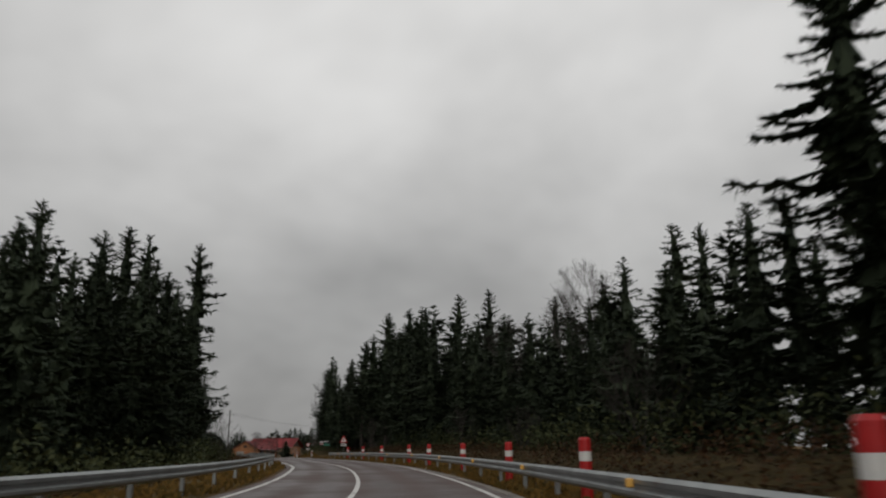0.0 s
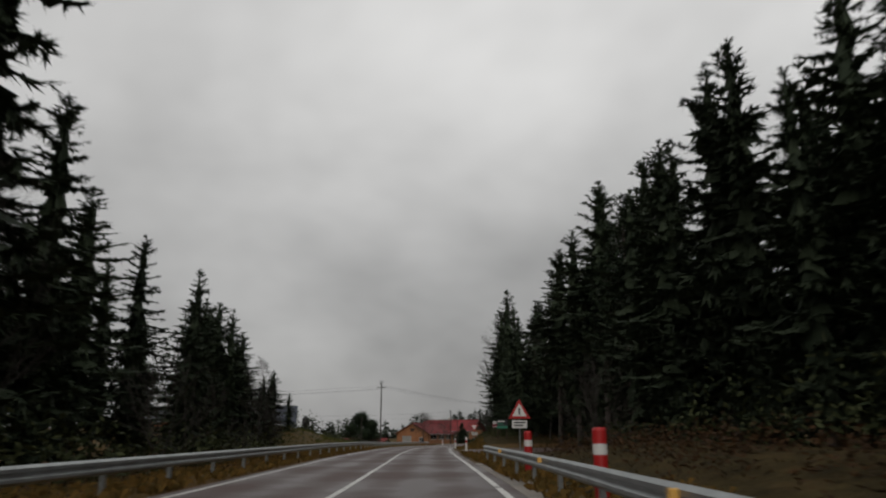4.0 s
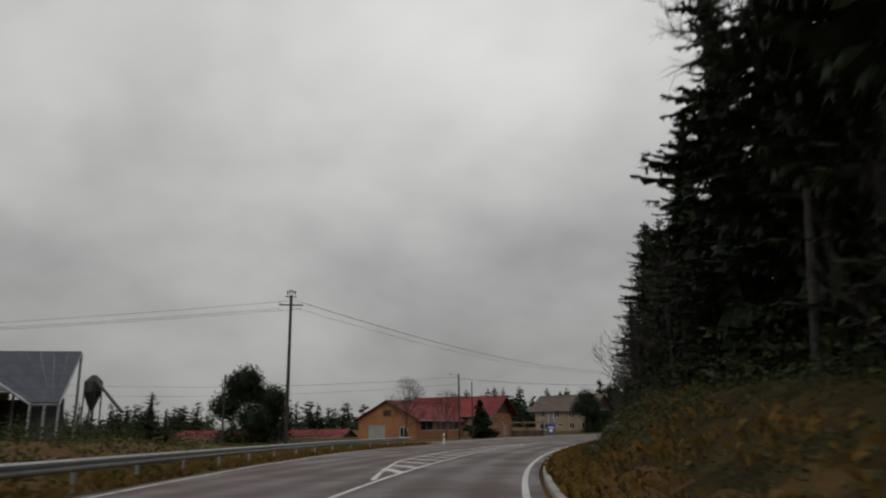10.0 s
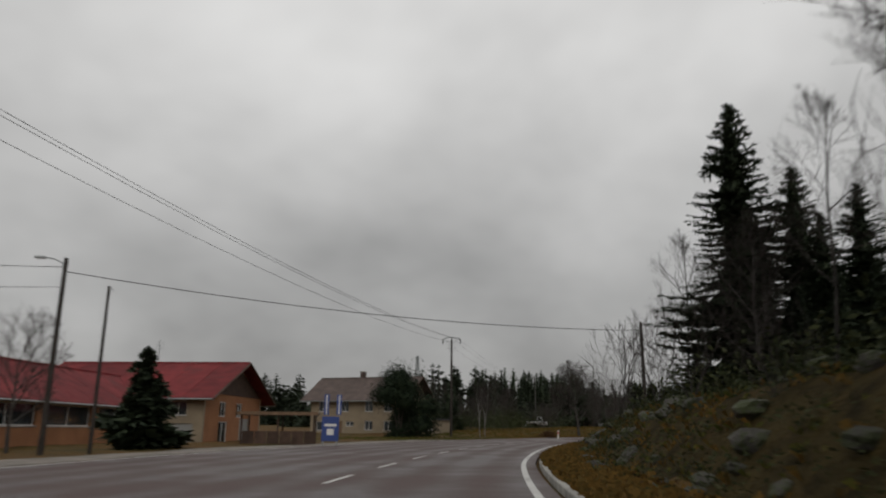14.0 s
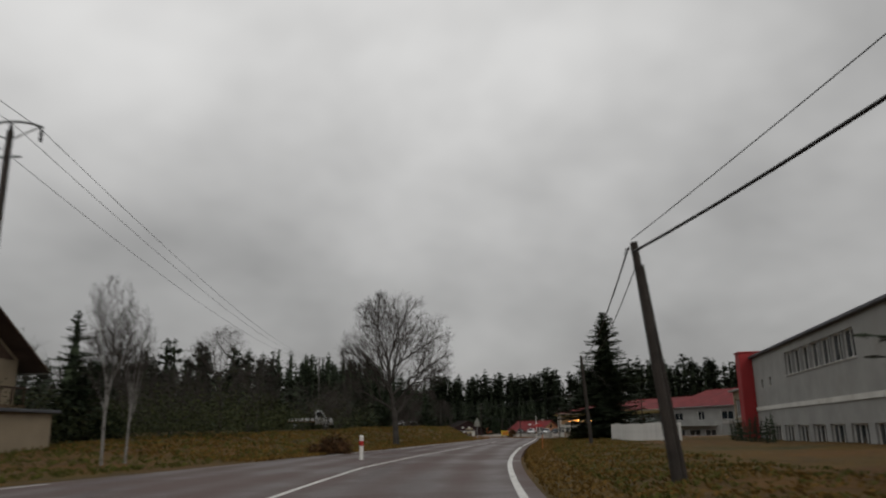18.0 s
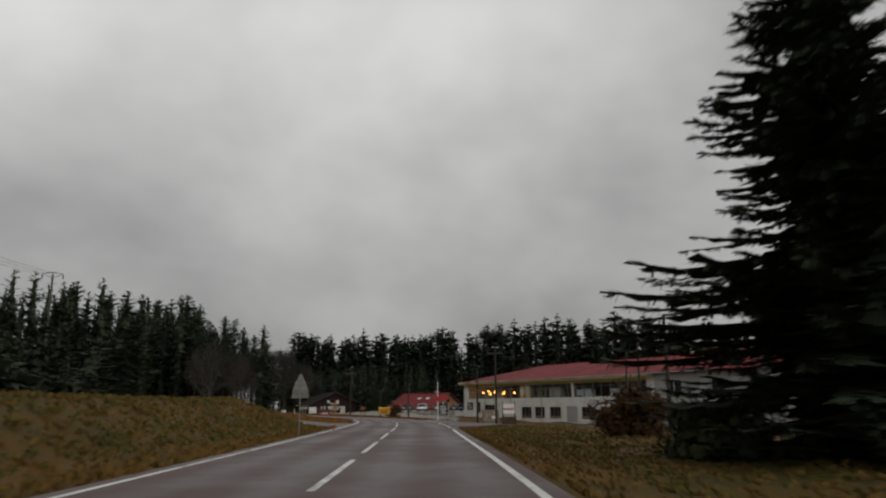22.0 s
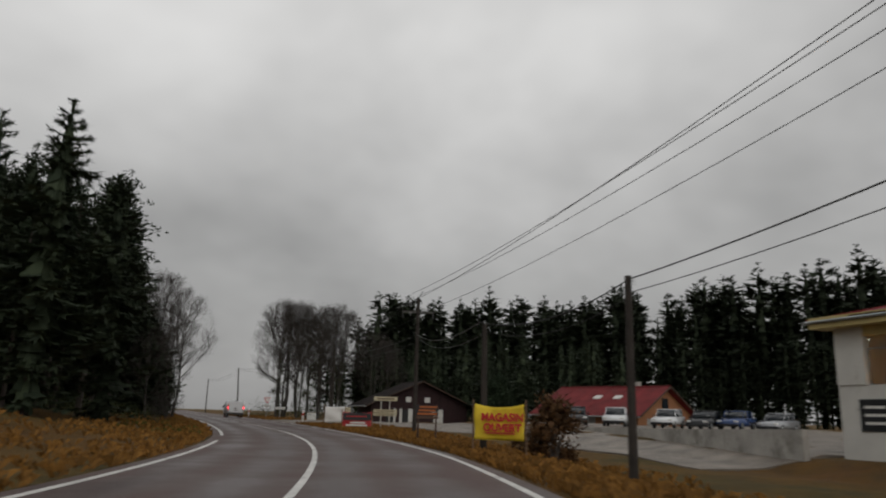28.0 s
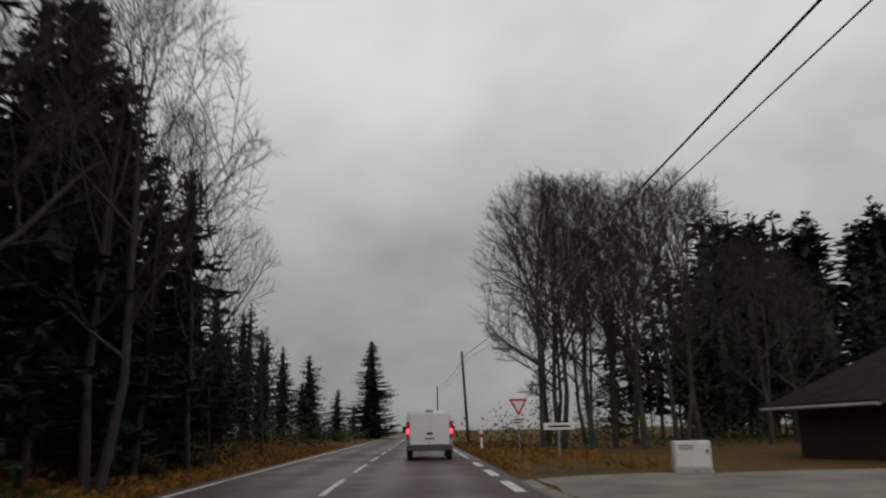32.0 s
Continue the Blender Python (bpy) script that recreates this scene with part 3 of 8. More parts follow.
marking("trim_centre_line", [(S0 + 4, 176, centre_line, 0.14)] + [(a, a + 3, centre_line, 0.14) for a in np.arange(228, 292, 6.5)] + [(294, 336, centre_line, 0.14)] + [(a, a + 7, centre_line, 0.14) for a in np.arange(338, 440, 10)] + [(440, 506, centre_line, 0.14)] + [(a, a + 5, centre_line, 0.14) for a in np.arange(509, S1 - 8, 8)], "white centre line, solid and broken")
island_l = table([(176, -3.4), (190, -5.4), (206, -6.0), (222, -4.6), (228, -3.6)])
marking("trim_hatching", [(176, 228, centre_line, 0.16), (176, 228, island_l, 0.16)] + [(a, a + 2.6, (lambda a: lambda s: centre_line(s) + (island_l(s) - centre_line(s)) * np.clip((s - a) / 2.6, 0.02, 0.98))(a), 0.45) for a in np.arange(180, 222, 3.4)], "white hatched island painted between the lanes")

# ---- trees ----
def spruce_meshes(seed, h=20.0, spread=2.8, whorls=30, bare=0.08, droop=0.6, ragged=0.35, per=6, fine=True, column=0.5, near=False, blades=0, stout=1.0, core=0.62, frond=0.2):
    """Trunk and crown of a spruce: whorls of curved boughs hung with forked sprays round a ragged dark core. column: the share of the height over which the crown widens; blades: the thin needles' twigs in a spray."""
    rng = random.Random(seed)
    bm = bmesh.new()
    lean = (rng.uniform(-0.2, 0.2), rng.uniform(-0.2, 0.2))
    add_tube(bm, [(lean[0] * u * u, lean[1] * u * u, h * u) for u in (0, 0.05, 0.25, 0.5, 0.75, 0.97)], [h * 0.013, h * 0.011, h * 0.009, h * 0.006, h * 0.0035, 0.01], 7)
    for k in range(10 if bare > 0.1 and fine else 0):
        u, a = rng.uniform(0.06, bare + 0.05), rng.uniform(0, 6.28)
        p = Vector((lean[0] * u * u, lean[1] * u * u, h * u))
        add_tube(bm, [p, p + Vector((math.cos(a), math.sin(a), -0.25)) * rng.uniform(0.5, 1.7)], [0.03, 0.008], 3, False)
    tr = bpy.data.meshes.new("trunk")
    bm.to_mesh(tr)
    bm.free()
    tr.materials.append(M_BARK)
    V, F = [], []
    unit = h / 20
    lumps = [(rng.uniform(0, 6.28), rng.uniform(2, 9), rng.uniform(0.05, 0.15)) for _ in range(4)]

    def profile(u, a):
        p = min(1.0, max(0.02, 1 - u) / column) ** 0.82 * min(1.0, 0.72 + 1.6 * max(0.0, u - bare))
        return p * (1 + sum(q * math.sin(f * u * 3 + a + ph) for ph, f, q in lumps))

    def axis(u):
        return Vector((lean[0] * u * u, lean[1] * u * u, h * u))

    # core: overlapping ragged skirts below the tip
    tiers = int(whorls * (0.9 if blades else 0.7 if fine else 0.9))
    for w in range(tiers):
        u = bare + (0.93 - bare) * (w + rng.uniform(-0.3, 0.3)) / tiers
        n = 6
        a0 = rng.uniform(0, 6.28)
        c = axis(u)
        b = len(V)
        for k in range(n * 2):
            a = a0 + 3.1416 * (k + rng.uniform(-0.3, 0.3)) / n
            r = spread * profile(u, a) * (rng.uniform(0.34, 0.62) if k % 2 == 0 else rng.uniform(0.14, 0.36)) * (core if blades else 1.0) + 0.02
            V.append(c + Vector((math.cos(a) * r, math.sin(a) * r, -droop * r * 0.5 + rng.uniform(-0.03, 0.01) * h)))
        V.append(axis(min(0.985, u + 0.07)))
        for k in range(0, n * 2, 2):
            F.append((b + k, b + k + 1, b + (k + 2) % (n * 2), b + n * 2))
    if not fine:
        b = len(V)
        for u, r in ((0.0, 0.009), (0.7, 0.005)):
            for k in range(3):
                V.append(axis(u) + Vector((math.cos(2.1 * k), math.sin(2.1 * k), 0)) * h * r)
        for k in range(3):
            F.append((b + k, b + (k + 1) % 3, b + 3 + (k + 1) % 3, b + 3 + k))

    def spray(p, d, side, length, width, fork=True):
        b = len(V)
        if blades:
            # a frond: thin blades that part from one twig
            for k in range(blades):
                q = ((0.0, 0.62, -0.62, 0.95, -0.95) if blades > 2 else (0.35, -0.45))[k] * rng.uniform(0.7, 1.3)
                f0 = (0.0, 0.1, 0.2, 0.42, 0.5)[k]
                dd = (d + side * q).normalized()
                w = side * width * (0.85 if k == 0 else 0.65)
                st = p + d * length * f0
                i = len(V)
                V.extend([st - w, st + w + d * length * 0.08, st + dd * length * ((1.0, 0.72, 0.68, 0.5, 0.46)[k])])
                F.append((i, i + 1, i + 2))
        elif fine and fork:
            # a forked spray: two tips that part from one twig
            g, q = rng.uniform(0.6, 1.5), rng.uniform(0.6, 1.5)
            V.extend([p, p + d * length * 0.5 - side * width * 0.2, p + d * length + side * width * g, p + d * length * 0.35 + side * width * 0.9,
                      p + d * length * rng.uniform(0.7, 1.0) - side * width * q, p + d * length * 0.3 - side * width * 0.9])
            F.append((b, b + 1, b + 2, b + 3))
            F.append((b, b + 5, b + 4, b + 1))
        else:
            V.extend([p, p + d * length * rng.uniform(0.35, 0.6) + side * width, p + d * length, p + d * length * rng.uniform(0.35, 0.6) - side * width])
            F.append((b, b + 1, b + 2, b + 3))

    step = (0.985 - bare) / whorls
    for w in range(whorls):
        for k in range(per):
            u = bare + step * (w + 0.5 + rng.uniform(-0.6, 0.6))
            if u > 0.7:
                u += (1 - u) * rng.uniform(0, 0.25)
            u = min(max(u, bare), 0.985)
            if rng.random() < ragged * 0.4 and u < 0.9:
                continue
            a = 6.283 * (k + rng.uniform(-0.4, 0.4)) / per + w * 2.4
            ln = max(0.22 * unit, spread * profile(u, a) * rng.uniform(1 - 0.55 * ragged, 1 + 0.4 * ragged))
            out = Vector((math.cos(a), math.sin(a), 0))
            side = Vector((-out.y, out.x, 0))
            v = min(1.0, max(0.0, (u - 0.5) / 0.5))
            s0 = -0.75 * droop * (1 - v) + 0.75 * v * v + rng.uniform(-0.12, 0.12)
            s1 = (0.55 * droop) * (1 - v) - 0.1 * v
            root = axis(u)
            ns = (13 if blades > 4 else 7 if near else 5) if ln > 2.0 * unit else (4 if near else 3) if ln > 0.9 * unit else 2
            if not fine:
                ns = 2 if ln > 1.4 * unit else 1
            if blades:
                # the bough's own flat frond, jagged along both edges
                m = (9 if near else 6) if fine else 3
                b = len(V)
                roll = rng.uniform(-0.35, 0.35)
                for i in range(m + 1):
                    f = 0.12 + 0.92 * i / m
                    wf = ln * frond * max(0.04, 1.0 - f) ** 0.55 * (1.15 if i % 2 else 0.55) * rng.uniform(0.7, 1.3)
                    c = root + out * (ln * f) + Vector((0, 0, ln * (s0 * f + s1 * f * f)))
                    V.append(c + side * wf + out * wf * 0.6 + Vector((0, 0, -0.3 * wf + roll * wf)))
                    V.append(c - side * wf * rng.uniform(0.7, 1.2) + out * wf * 0.6 + Vector((0, 0, -0.3 * wf - roll * wf)))
                F.extend((b + 2 * i, b + 2 * i + 1, b + 2 * i + 3, b + 2 * i + 2) for i in range(m))
            for j in range(ns):
                f = (j + rng.uniform(0.5, 0.9)) / ns
                p = root + out * (ln * f) + Vector((0, 0, ln * (s0 * f + s1 * f * f)))
                go = (out + Vector((0, 0, s0 + 2 * s1 * f))).normalized()
                sz = ln / ns * rng.uniform(0.9, 1.4) * (1.25 - 0.45 * f) + 0.12 * unit
                wd = sz * rng.uniform(0.13, 0.21) * (0.8 if near else 1.0 if fine else 1.7) * stout
                for sg in (1, -1):
                    dd = (go * rng.uniform(0.45, 0.9) + side * sg * rng.uniform(0.5, 0.95) - Vector((0, 0, rng.uniform(0.0, 0.5) * (1 - v)))).normalized()
                    spray(p, dd, go.cross(dd).normalized().cross(dd) * rng.uniform(0.5, 1) + Vector((0, 0, rng.uniform(-0.6, 0.6))), sz, wd, rng.random() < 0.3)
                if fine and rng.random() < 0.75 * (1 - 0.6 * v):
                    spray(p, (out * 0.25 - Vector((0, 0, 1)) + side * rng.uniform(-0.4, 0.4)).normalized(), side, sz * rng.uniform(0.6, 1.1), wd, False)
                if j == ns - 1:
                    spray(p - go * sz * 0.3, (go + Vector((0, 0, rng.uniform(-0.1, 0.3)))).normalized(), (side + Vector((0, 0, rng.uniform(-0.8, 0.8)))).normalized(), sz * 0.95, wd)
    for k in range(7 if fine else 3):
        a = rng.uniform(0, 6.28)
        d = Vector((math.cos(a) * 0.45, math.sin(a) * 0.45, 1)).normalized()
        spray(axis(rng.uniform(0.95, 0.98)), d, d.orthogonal().normalized(), 0.02 * h * rng.uniform(0.8, 1.3), 0.06 * unit)
    return tr, mesh_from("crown", V, F, M_SPRUCE)


def pine_meshes(seed, h=20.0):
    """A tall conifer of the wood's edge: long bare trunk with stubs, and boughs that carry flat uneven tufts."""
    rng = random.Random(seed)
    bm = bmesh.new()
    bend = rng.uniform(-0.5, 0.5)

    def axis(u):
        return Vector((bend * u * (1 - u) * 2, 0.3 * bend * u, h * u))
    add_tube(bm, [axis(u) for u in (0, 0.1, 0.3, 0.55, 0.8, 0.98)], [h * 0.012, h * 0.010, h * 0.009, h * 0.007, h * 0.004, 0.015], 7)
    for k in range(14):
        u = rng.uniform(0.12, 0.45)
        a = rng.uniform(0, 6.28)
        add_tube(bm, [axis(u), axis(u) + Vector((math.cos(a), math.sin(a), -0.15)) * rng.uniform(0.6, 1.8)], [0.035, 0.008], 3, False)
    V, F = [], []
    for w in range(70):
        u = 0.34 + 0.65 * (w / 70) ** 0.9
        a = rng.uniform(0, 6.28)
        prof = min(1.0, (1.02 - u) / 0.4) ** 0.65 * min(1.0, 0.45 + 2.0 * (u - 0.33))
        ln = h * 0.125 * prof * rng.uniform(0.5, 1.2) + 0.25
        d = Vector((math.cos(a), math.sin(a), rng.uniform(-0.25, 0.45)))
        if w % 2 == 0:
            add_tube(bm, [axis(u), axis(u) + d * ln * 0.8], [0.045, 0.012], 3, False)
        for c in range(4):
            q = axis(u) + d * ln * (0.25 + 0.25 * c) + Vector((rng.gauss(0, 0.13), rng.gauss(0, 0.13), rng.gauss(0, 0.08))) * ln
            r = ln * 0.16 + 0.2
            for k in range(8):
                n = Vector((rng.gauss(0, 1), rng.gauss(0, 1), rng.gauss(0.3, 0.45))).normalized()
                t = n.orthogonal().normalized()
                t.rotate(Matrix.Rotation(rng.uniform(0, 6.28), 3, n))
                b = len(V)
                o = q + Vector((rng.gauss(0, 1), rng.gauss(0, 1), rng.gauss(0, 0.5))) * r * 0.5
                V.extend([o, o + n * r * 0.4 + t * r * 0.16, o + n * r * rng.uniform(0.7, 1.15), o + n * r * 0.35 - t * r * 0.16])
                F.append((b, b + 1, b + 2, b + 3))
    tr = bpy.data.meshes.new("trunk")
    bm.to_mesh(tr)
    bm.free()
    tr.materials.append(M_BARK)
    return tr, mesh_from("crown", V, F, M_PINE)


def bare_meshes(seed, h=12.0, crown=(0.6, 0.33, 0.4), fork=0.25, trunk_r=0.2, counts=(8, 7, 6, 4), up=0.3, fan=0.8, bark=None, stems=1, lead=0.0):
    """A leafless broadleaf. lead: how far up, as a share of h, one trunk runs with limbs along it. crown: centre height, half width and half height of its outline, as shares of h; counts: limbs, boughs on each, branches on those and twigs on those."""
    rng = random.Random(seed)
    bm = bmesh.new()
    V, F = [], []
    cz, rx, rz = crown[0] * h, crown[1] * h, crown[2] * h

    def outside(p):
        return math.sqrt((p.x / rx) ** 2 + (p.y / rx) ** 2 + ((p.z - cz) / rz) ** 2) > rng.uniform(0.93, 1.06)

    def rod(pts, r0, r1, n):
        b = len(V)
        for i, p in enumerate(pts):
            d = (pts[min(i + 1, len(pts) - 1)] - pts[max(i - 1, 0)]).normalized()
            u = d.orthogonal().normalized()
            w = d.cross(u)
            r = r0 + (r1 - r0) * i / (len(pts) - 1)
            for k in range(n):
                V.append(p + (u * math.cos(6.2832 * k / n) + w * math.sin(6.2832 * k / n)) * r)
        for i in range(len(pts) - 1):
            for k in range(n):
                F.append((b + i * n + k, b + i * n + (k + 1) % n, b + (i + 1) * n + (k + 1) % n, b + (i + 1) * n + k))

    def strip(pts, r):
        u = (pts[-1] - pts[0]).orthogonal().normalized()
        u.rotate(Matrix.Rotation(rng.uniform(0, 6.28), 3, (pts[-1] - pts[0]).normalized()))
        b = len(V)
        V.extend([pts[0] - u * r, pts[0] + u * r, pts[1] + u * r * 0.8, pts[1] - u * r * 0.8, pts[-1]])
        F.extend([(b, b + 1, b + 2, b + 3), (b + 3, b + 2, b + 4)])

    def grow(p, d, length, r, level):
        segs = (6, 5, 3, 2)[level]
        pts, dirs = [p], [d]
        for i in range(segs):
            d = (d + Vector((rng.gauss(0, 1), rng.gauss(0, 1), rng.gauss(0, 1))) * (0.09, 0.13, 0.16, 0.16)[level] + Vector((0, 0, up * (0.10, 0.22, 0.25, 0.2)[level]))).normalized()
            q = pts[-1] + d * length / segs
            if level < 3 and i > 0 and q.z > cz - rz and outside(q):
                break
            pts.append(q)
            dirs.append(d)
        if len(pts) < 2:
            return
        if level == 0:
            add_tube(bm, pts, [r * (1 - 0.72 * i / (len(pts) - 1)) for i in range(len(pts))], 6, False)
        else:
            rod(pts, r, r * 0.35, (0, 4, 3, 0)[level]) if level < 3 else strip(pts, r)
        if level == 3:
            return
        n = counts[level + 1]
        for k in range(n):
            f = (0.22, 0.15, 0.1)[level] + (0.98 - (0.22, 0.15, 0.1)[level]) * (k + rng.uniform(0.1, 0.9)) / n
            x = f * (len(pts) - 1)
            i = min(int(x), len(pts) - 2)
            st, dr = pts[i].lerp(pts[i + 1], x - i), dirs[i + 1]
            u = dr.orthogonal().normalized()
            u.rotate(Matrix.Rotation(k * 2.4 + rng.uniform(-0.6, 0.6), 3, dr))
            open_ = rng.uniform(0.5, 1.0)
            nd = (dr + u * open_ + Vector((0, 0, up * 0.35))).normalized()
            full = (pts[-1] - pts[0]).length
            grow(st, nd, full * (0.62 - 0.34 * f) * rng.uniform(0.75, 1.25) + (0.16, 0.10, 0.05)[level] * h * 0.3, r * (1 - 0.7 * f) * rng.uniform(0.42, 0.6) + 0.004, level + 1)

    for sidx in range(stems):
        base = Vector((0, 0, -0.1)) if stems == 1 else Vector((rng.uniform(-0.5, 0.5), rng.uniform(-0.5, 0.5), -0.1))
        t1 = base + Vector((rng.uniform(-0.03, 0.03) * h, rng.uniform(-0.03, 0.03) * h, h * fork))
        add_tube(bm, [base, base.lerp(t1, 0.12), base.lerp(t1, 0.6), t1], [trunk_r * 1.4, trunk_r, trunk_r * 0.85, trunk_r * 0.75], 9, False)
        n = counts[0]
        if lead:
            top = t1 + Vector((rng.uniform(-0.04, 0.04) * h, rng.uniform(-0.04, 0.04) * h, (lead - fork) * h))
            mid = t1.lerp(top, 0.5) + Vector((rng.uniform(-0.02, 0.02) * h, rng.uniform(-0.02, 0.02) * h, 0))
            add_tube(bm, [t1, mid, top], [trunk_r * 0.75, trunk_r * 0.5, trunk_r * 0.2], 7, False)
            for k in range(n):
                f = (k + rng.uniform(0.0, 0.6)) / n
                st = t1.lerp(mid, f * 2) if f < 0.5 else mid.lerp(top, f * 2 - 1)
                a = 2.4 * k + rng.uniform(-0.5, 0.5)
                tilt = fan * (1.5 - 1.25 * f) * rng.uniform(0.75, 1.25)
                d = Vector((math.cos(a) * tilt, math.sin(a) * tilt, 1)).normalized()
                grow(st, d, 1.15 * max(rx, rz) * rng.uniform(0.85, 1.1), trunk_r * (0.5 - 0.3 * f) * rng.uniform(0.8, 1.1), 0)
            continue
        for k in range(n):
            a = 6.283 * k / n + rng.uniform(-0.4, 0.4)
            tilt = 0.08 if k == 0 else fan * (0.35 + 0.65 * (k % 3) / 2) * rng.uniform(0.8, 1.2)
            d = Vector((math.cos(a) * tilt, math.sin(a) * tilt, 1)).normalized()
            low = rng.uniform(0.55, 1.0) if k else 1.0
            grow(base.lerp(t1, low), d, (cz + rz - h * fork) * rng.uniform(0.9, 1.1), trunk_r * rng.uniform(0.4, 0.55), 0)
    tr = bpy.data.meshes.new("trunk")
    bm.to_mesh(tr)
    bm.free()
    tr.materials.append(bark or M_BARK_GREY)
    return tr, mesh_from("crown", V, F, M_TWIG)


def plant(name, meshes, label, category, x, y, z, scale=1.0, turn=0.0, group="", lean=0.0, wide=1.0):
    ob = thing(name, label, category, Matrix.Translation((x, y, z - 0.12)) @ pose(0, 0, 0, lean, 0, turn) @ Matrix.Diagonal((scale * wide, scale * wide, scale, 1)), group)
    part("trunk", meshes[0], None, ob)
    part("crown", meshes[1], None, ob)
    return ob


FAR = [spruce_meshes(26, 20, 1.9, 17, 0.30, 0.5, 0.5, 5, False, 0.26, blades=2), spruce_meshes(27, 20, 1.9, 17, 0.24, 0.6, 0.5, 5, False, 0.36, blades=2), spruce_meshes(28, 20, 2.3, 17, 0.12, 0.5, 0.5, 5, False, 0.34, blades=2), spruce_meshes(29, 20, 1.9, 17, 0.34, 0.7, 0.55, 5, False, 0.24, blades=2)]
SPRUCES = [spruce_meshes(11, 20, 3.1, 28, 0.05, 0.7, 0.40, blades=3), spruce_meshes(12, 20, 2.7, 28, 0.10, 0.9, 0.5, column=0.42, blades=3), spruce_meshes(13, 20, 3.4, 28, 0.06, 0.55, 0.5, column=0.6, blades=3),
           spruce_meshes(14, 20, 2.9, 27, 0.18, 0.75, 0.65, column=0.4, blades=3), spruce_meshes(15, 20, 2.4, 30, 0.04, 0.9, 0.4, column=0.45, blades=3), spruce_meshes(23, 20, 2.9, 25, 0.36, 0.6, 0.5, column=0.42, blades=3)]
NEAR = [spruce_meshes(21, 20, 3.0, 30, 0.04, 0.7, 0.45, 7, near=True, blades=4), spruce_meshes(22, 20, 2.7, 30, 0.06, 0.9, 0.5, 7, near=True, column=0.42, blades=4)]
PLAIN = [spruce_meshes(16, 20, 3.3, 16, 0.03, 0.6, 0.45, 6, False, 0.5, blades=2), spruce_meshes(17, 20, 2.9, 16, 0.06, 0.75, 0.5, 6, False, 0.42, blades=2), spruce_meshes(18, 20, 3.5, 16, 0.08, 0.5, 0.5, 6, False, 0.55, blades=2), spruce_meshes(19, 20, 2.7, 16, 0.04, 0.9, 0.5, 6, False, 0.4, blades=2)]
PINES = [pine_meshes(31, 20), pine_meshes(32, 20), pine_meshes(33, 20)]
BARES = [bare_meshes(41, 14, (0.60, 0.22, 0.40), 0.25, 0.13, (11, 6, 5, 4), 0.35, 0.8, lead=0.85), bare_meshes(42, 14, (0.58, 0.28, 0.42), 0.18, 0.15, (12, 7, 5, 4), 0.3, 0.9, lead=0.8), bare_meshes(43, 14, (0.6, 0.17, 0.40), 0.3, 0.10, (10, 6, 5, 4), 0.4, 0.7, lead=0.88)]
STEMS = [bare_meshes(74, 14, (0.62, 0.25, 0.38), 0.26, 0.17, (14, 7, 6, 4), 0.25, 0.8, lead=0.84), bare_meshes(75, 14, (0.62, 0.28, 0.38), 0.2, 0.14, (8, 7, 6, 4), 0.2, 0.75, stems=2, lead=0.8)]
BARES += STEMS
SHRUBS = [bare_meshes(51, 3.2, (0.5, 0.4, 0.52), 0.06, 0.03, (7, 6, 5, 0), 0.4, 0.7), bare_meshes(52, 3.2, (0.5, 0.5, 0.52), 0.05, 0.03, (7, 6, 5, 0), 0.35, 0.9)]
wood_rng = random.Random(5)
BACK = []   # trees behind the first rows, joined further down
SPRUCE_LABELS = {"dark": "tall dark green spruce with drooping boughs at the wood's edge", "pine": "tall conifer with a bare trunk and ragged clumped top", "bare": "leafless grey broadleaf tree with fine twigs"}


def conifer(x, y, top, kind=None, group="conifers of the roadside wood", wide=1.0, name="spruce_tree"):
    g = ground_z(x, y)
    if kind == -1:
        BACK.append((x, y, g - 0.1, top))
        return None
    ms = NEAR[wood_rng.randrange(2)] if kind == 9 else SPRUCES[kind if kind is not None else wood_rng.randrange(5)]  # 5: bare below
    return plant(name, ms, SPRUCE_LABELS["dark"], "tree", x, y, g, (top - g) / 20, wood_rng.uniform(0, 360), group, wood_rng.uniform(-1.5, 1.5), wide * wood_rng.uniform(0.9, 1.15))


def pine(x, y, top, group="pines of the wood"):
    g = ground_z(x, y)
    return plant("pine_tree", wood_rng.choice(PINES), SPRUCE_LABELS["pine"], "tree", x, y, g, (top - g) / 20, wood_rng.uniform(0, 360), group, wood_rng.uniform(-2, 2))


def bare(x, y, top, k=None, group="bare broadleaf trees", name="bare_tree", label=None, wide=1.0):
    g = ground_z(x, y)
    ms = BARES[k if k is not None else wood_rng.randrange(3)]
    hi = max(v.co.z for v in ms[1].vertices)
    return plant(name, ms, label or SPRUCE_LABELS["bare"], "tree", x, y, g, (top - g) / hi, wood_rng.uniform(0, 360), group, 0, wide)


def spot(s, o):
    p = at(s, o)
    return p.x, p.y


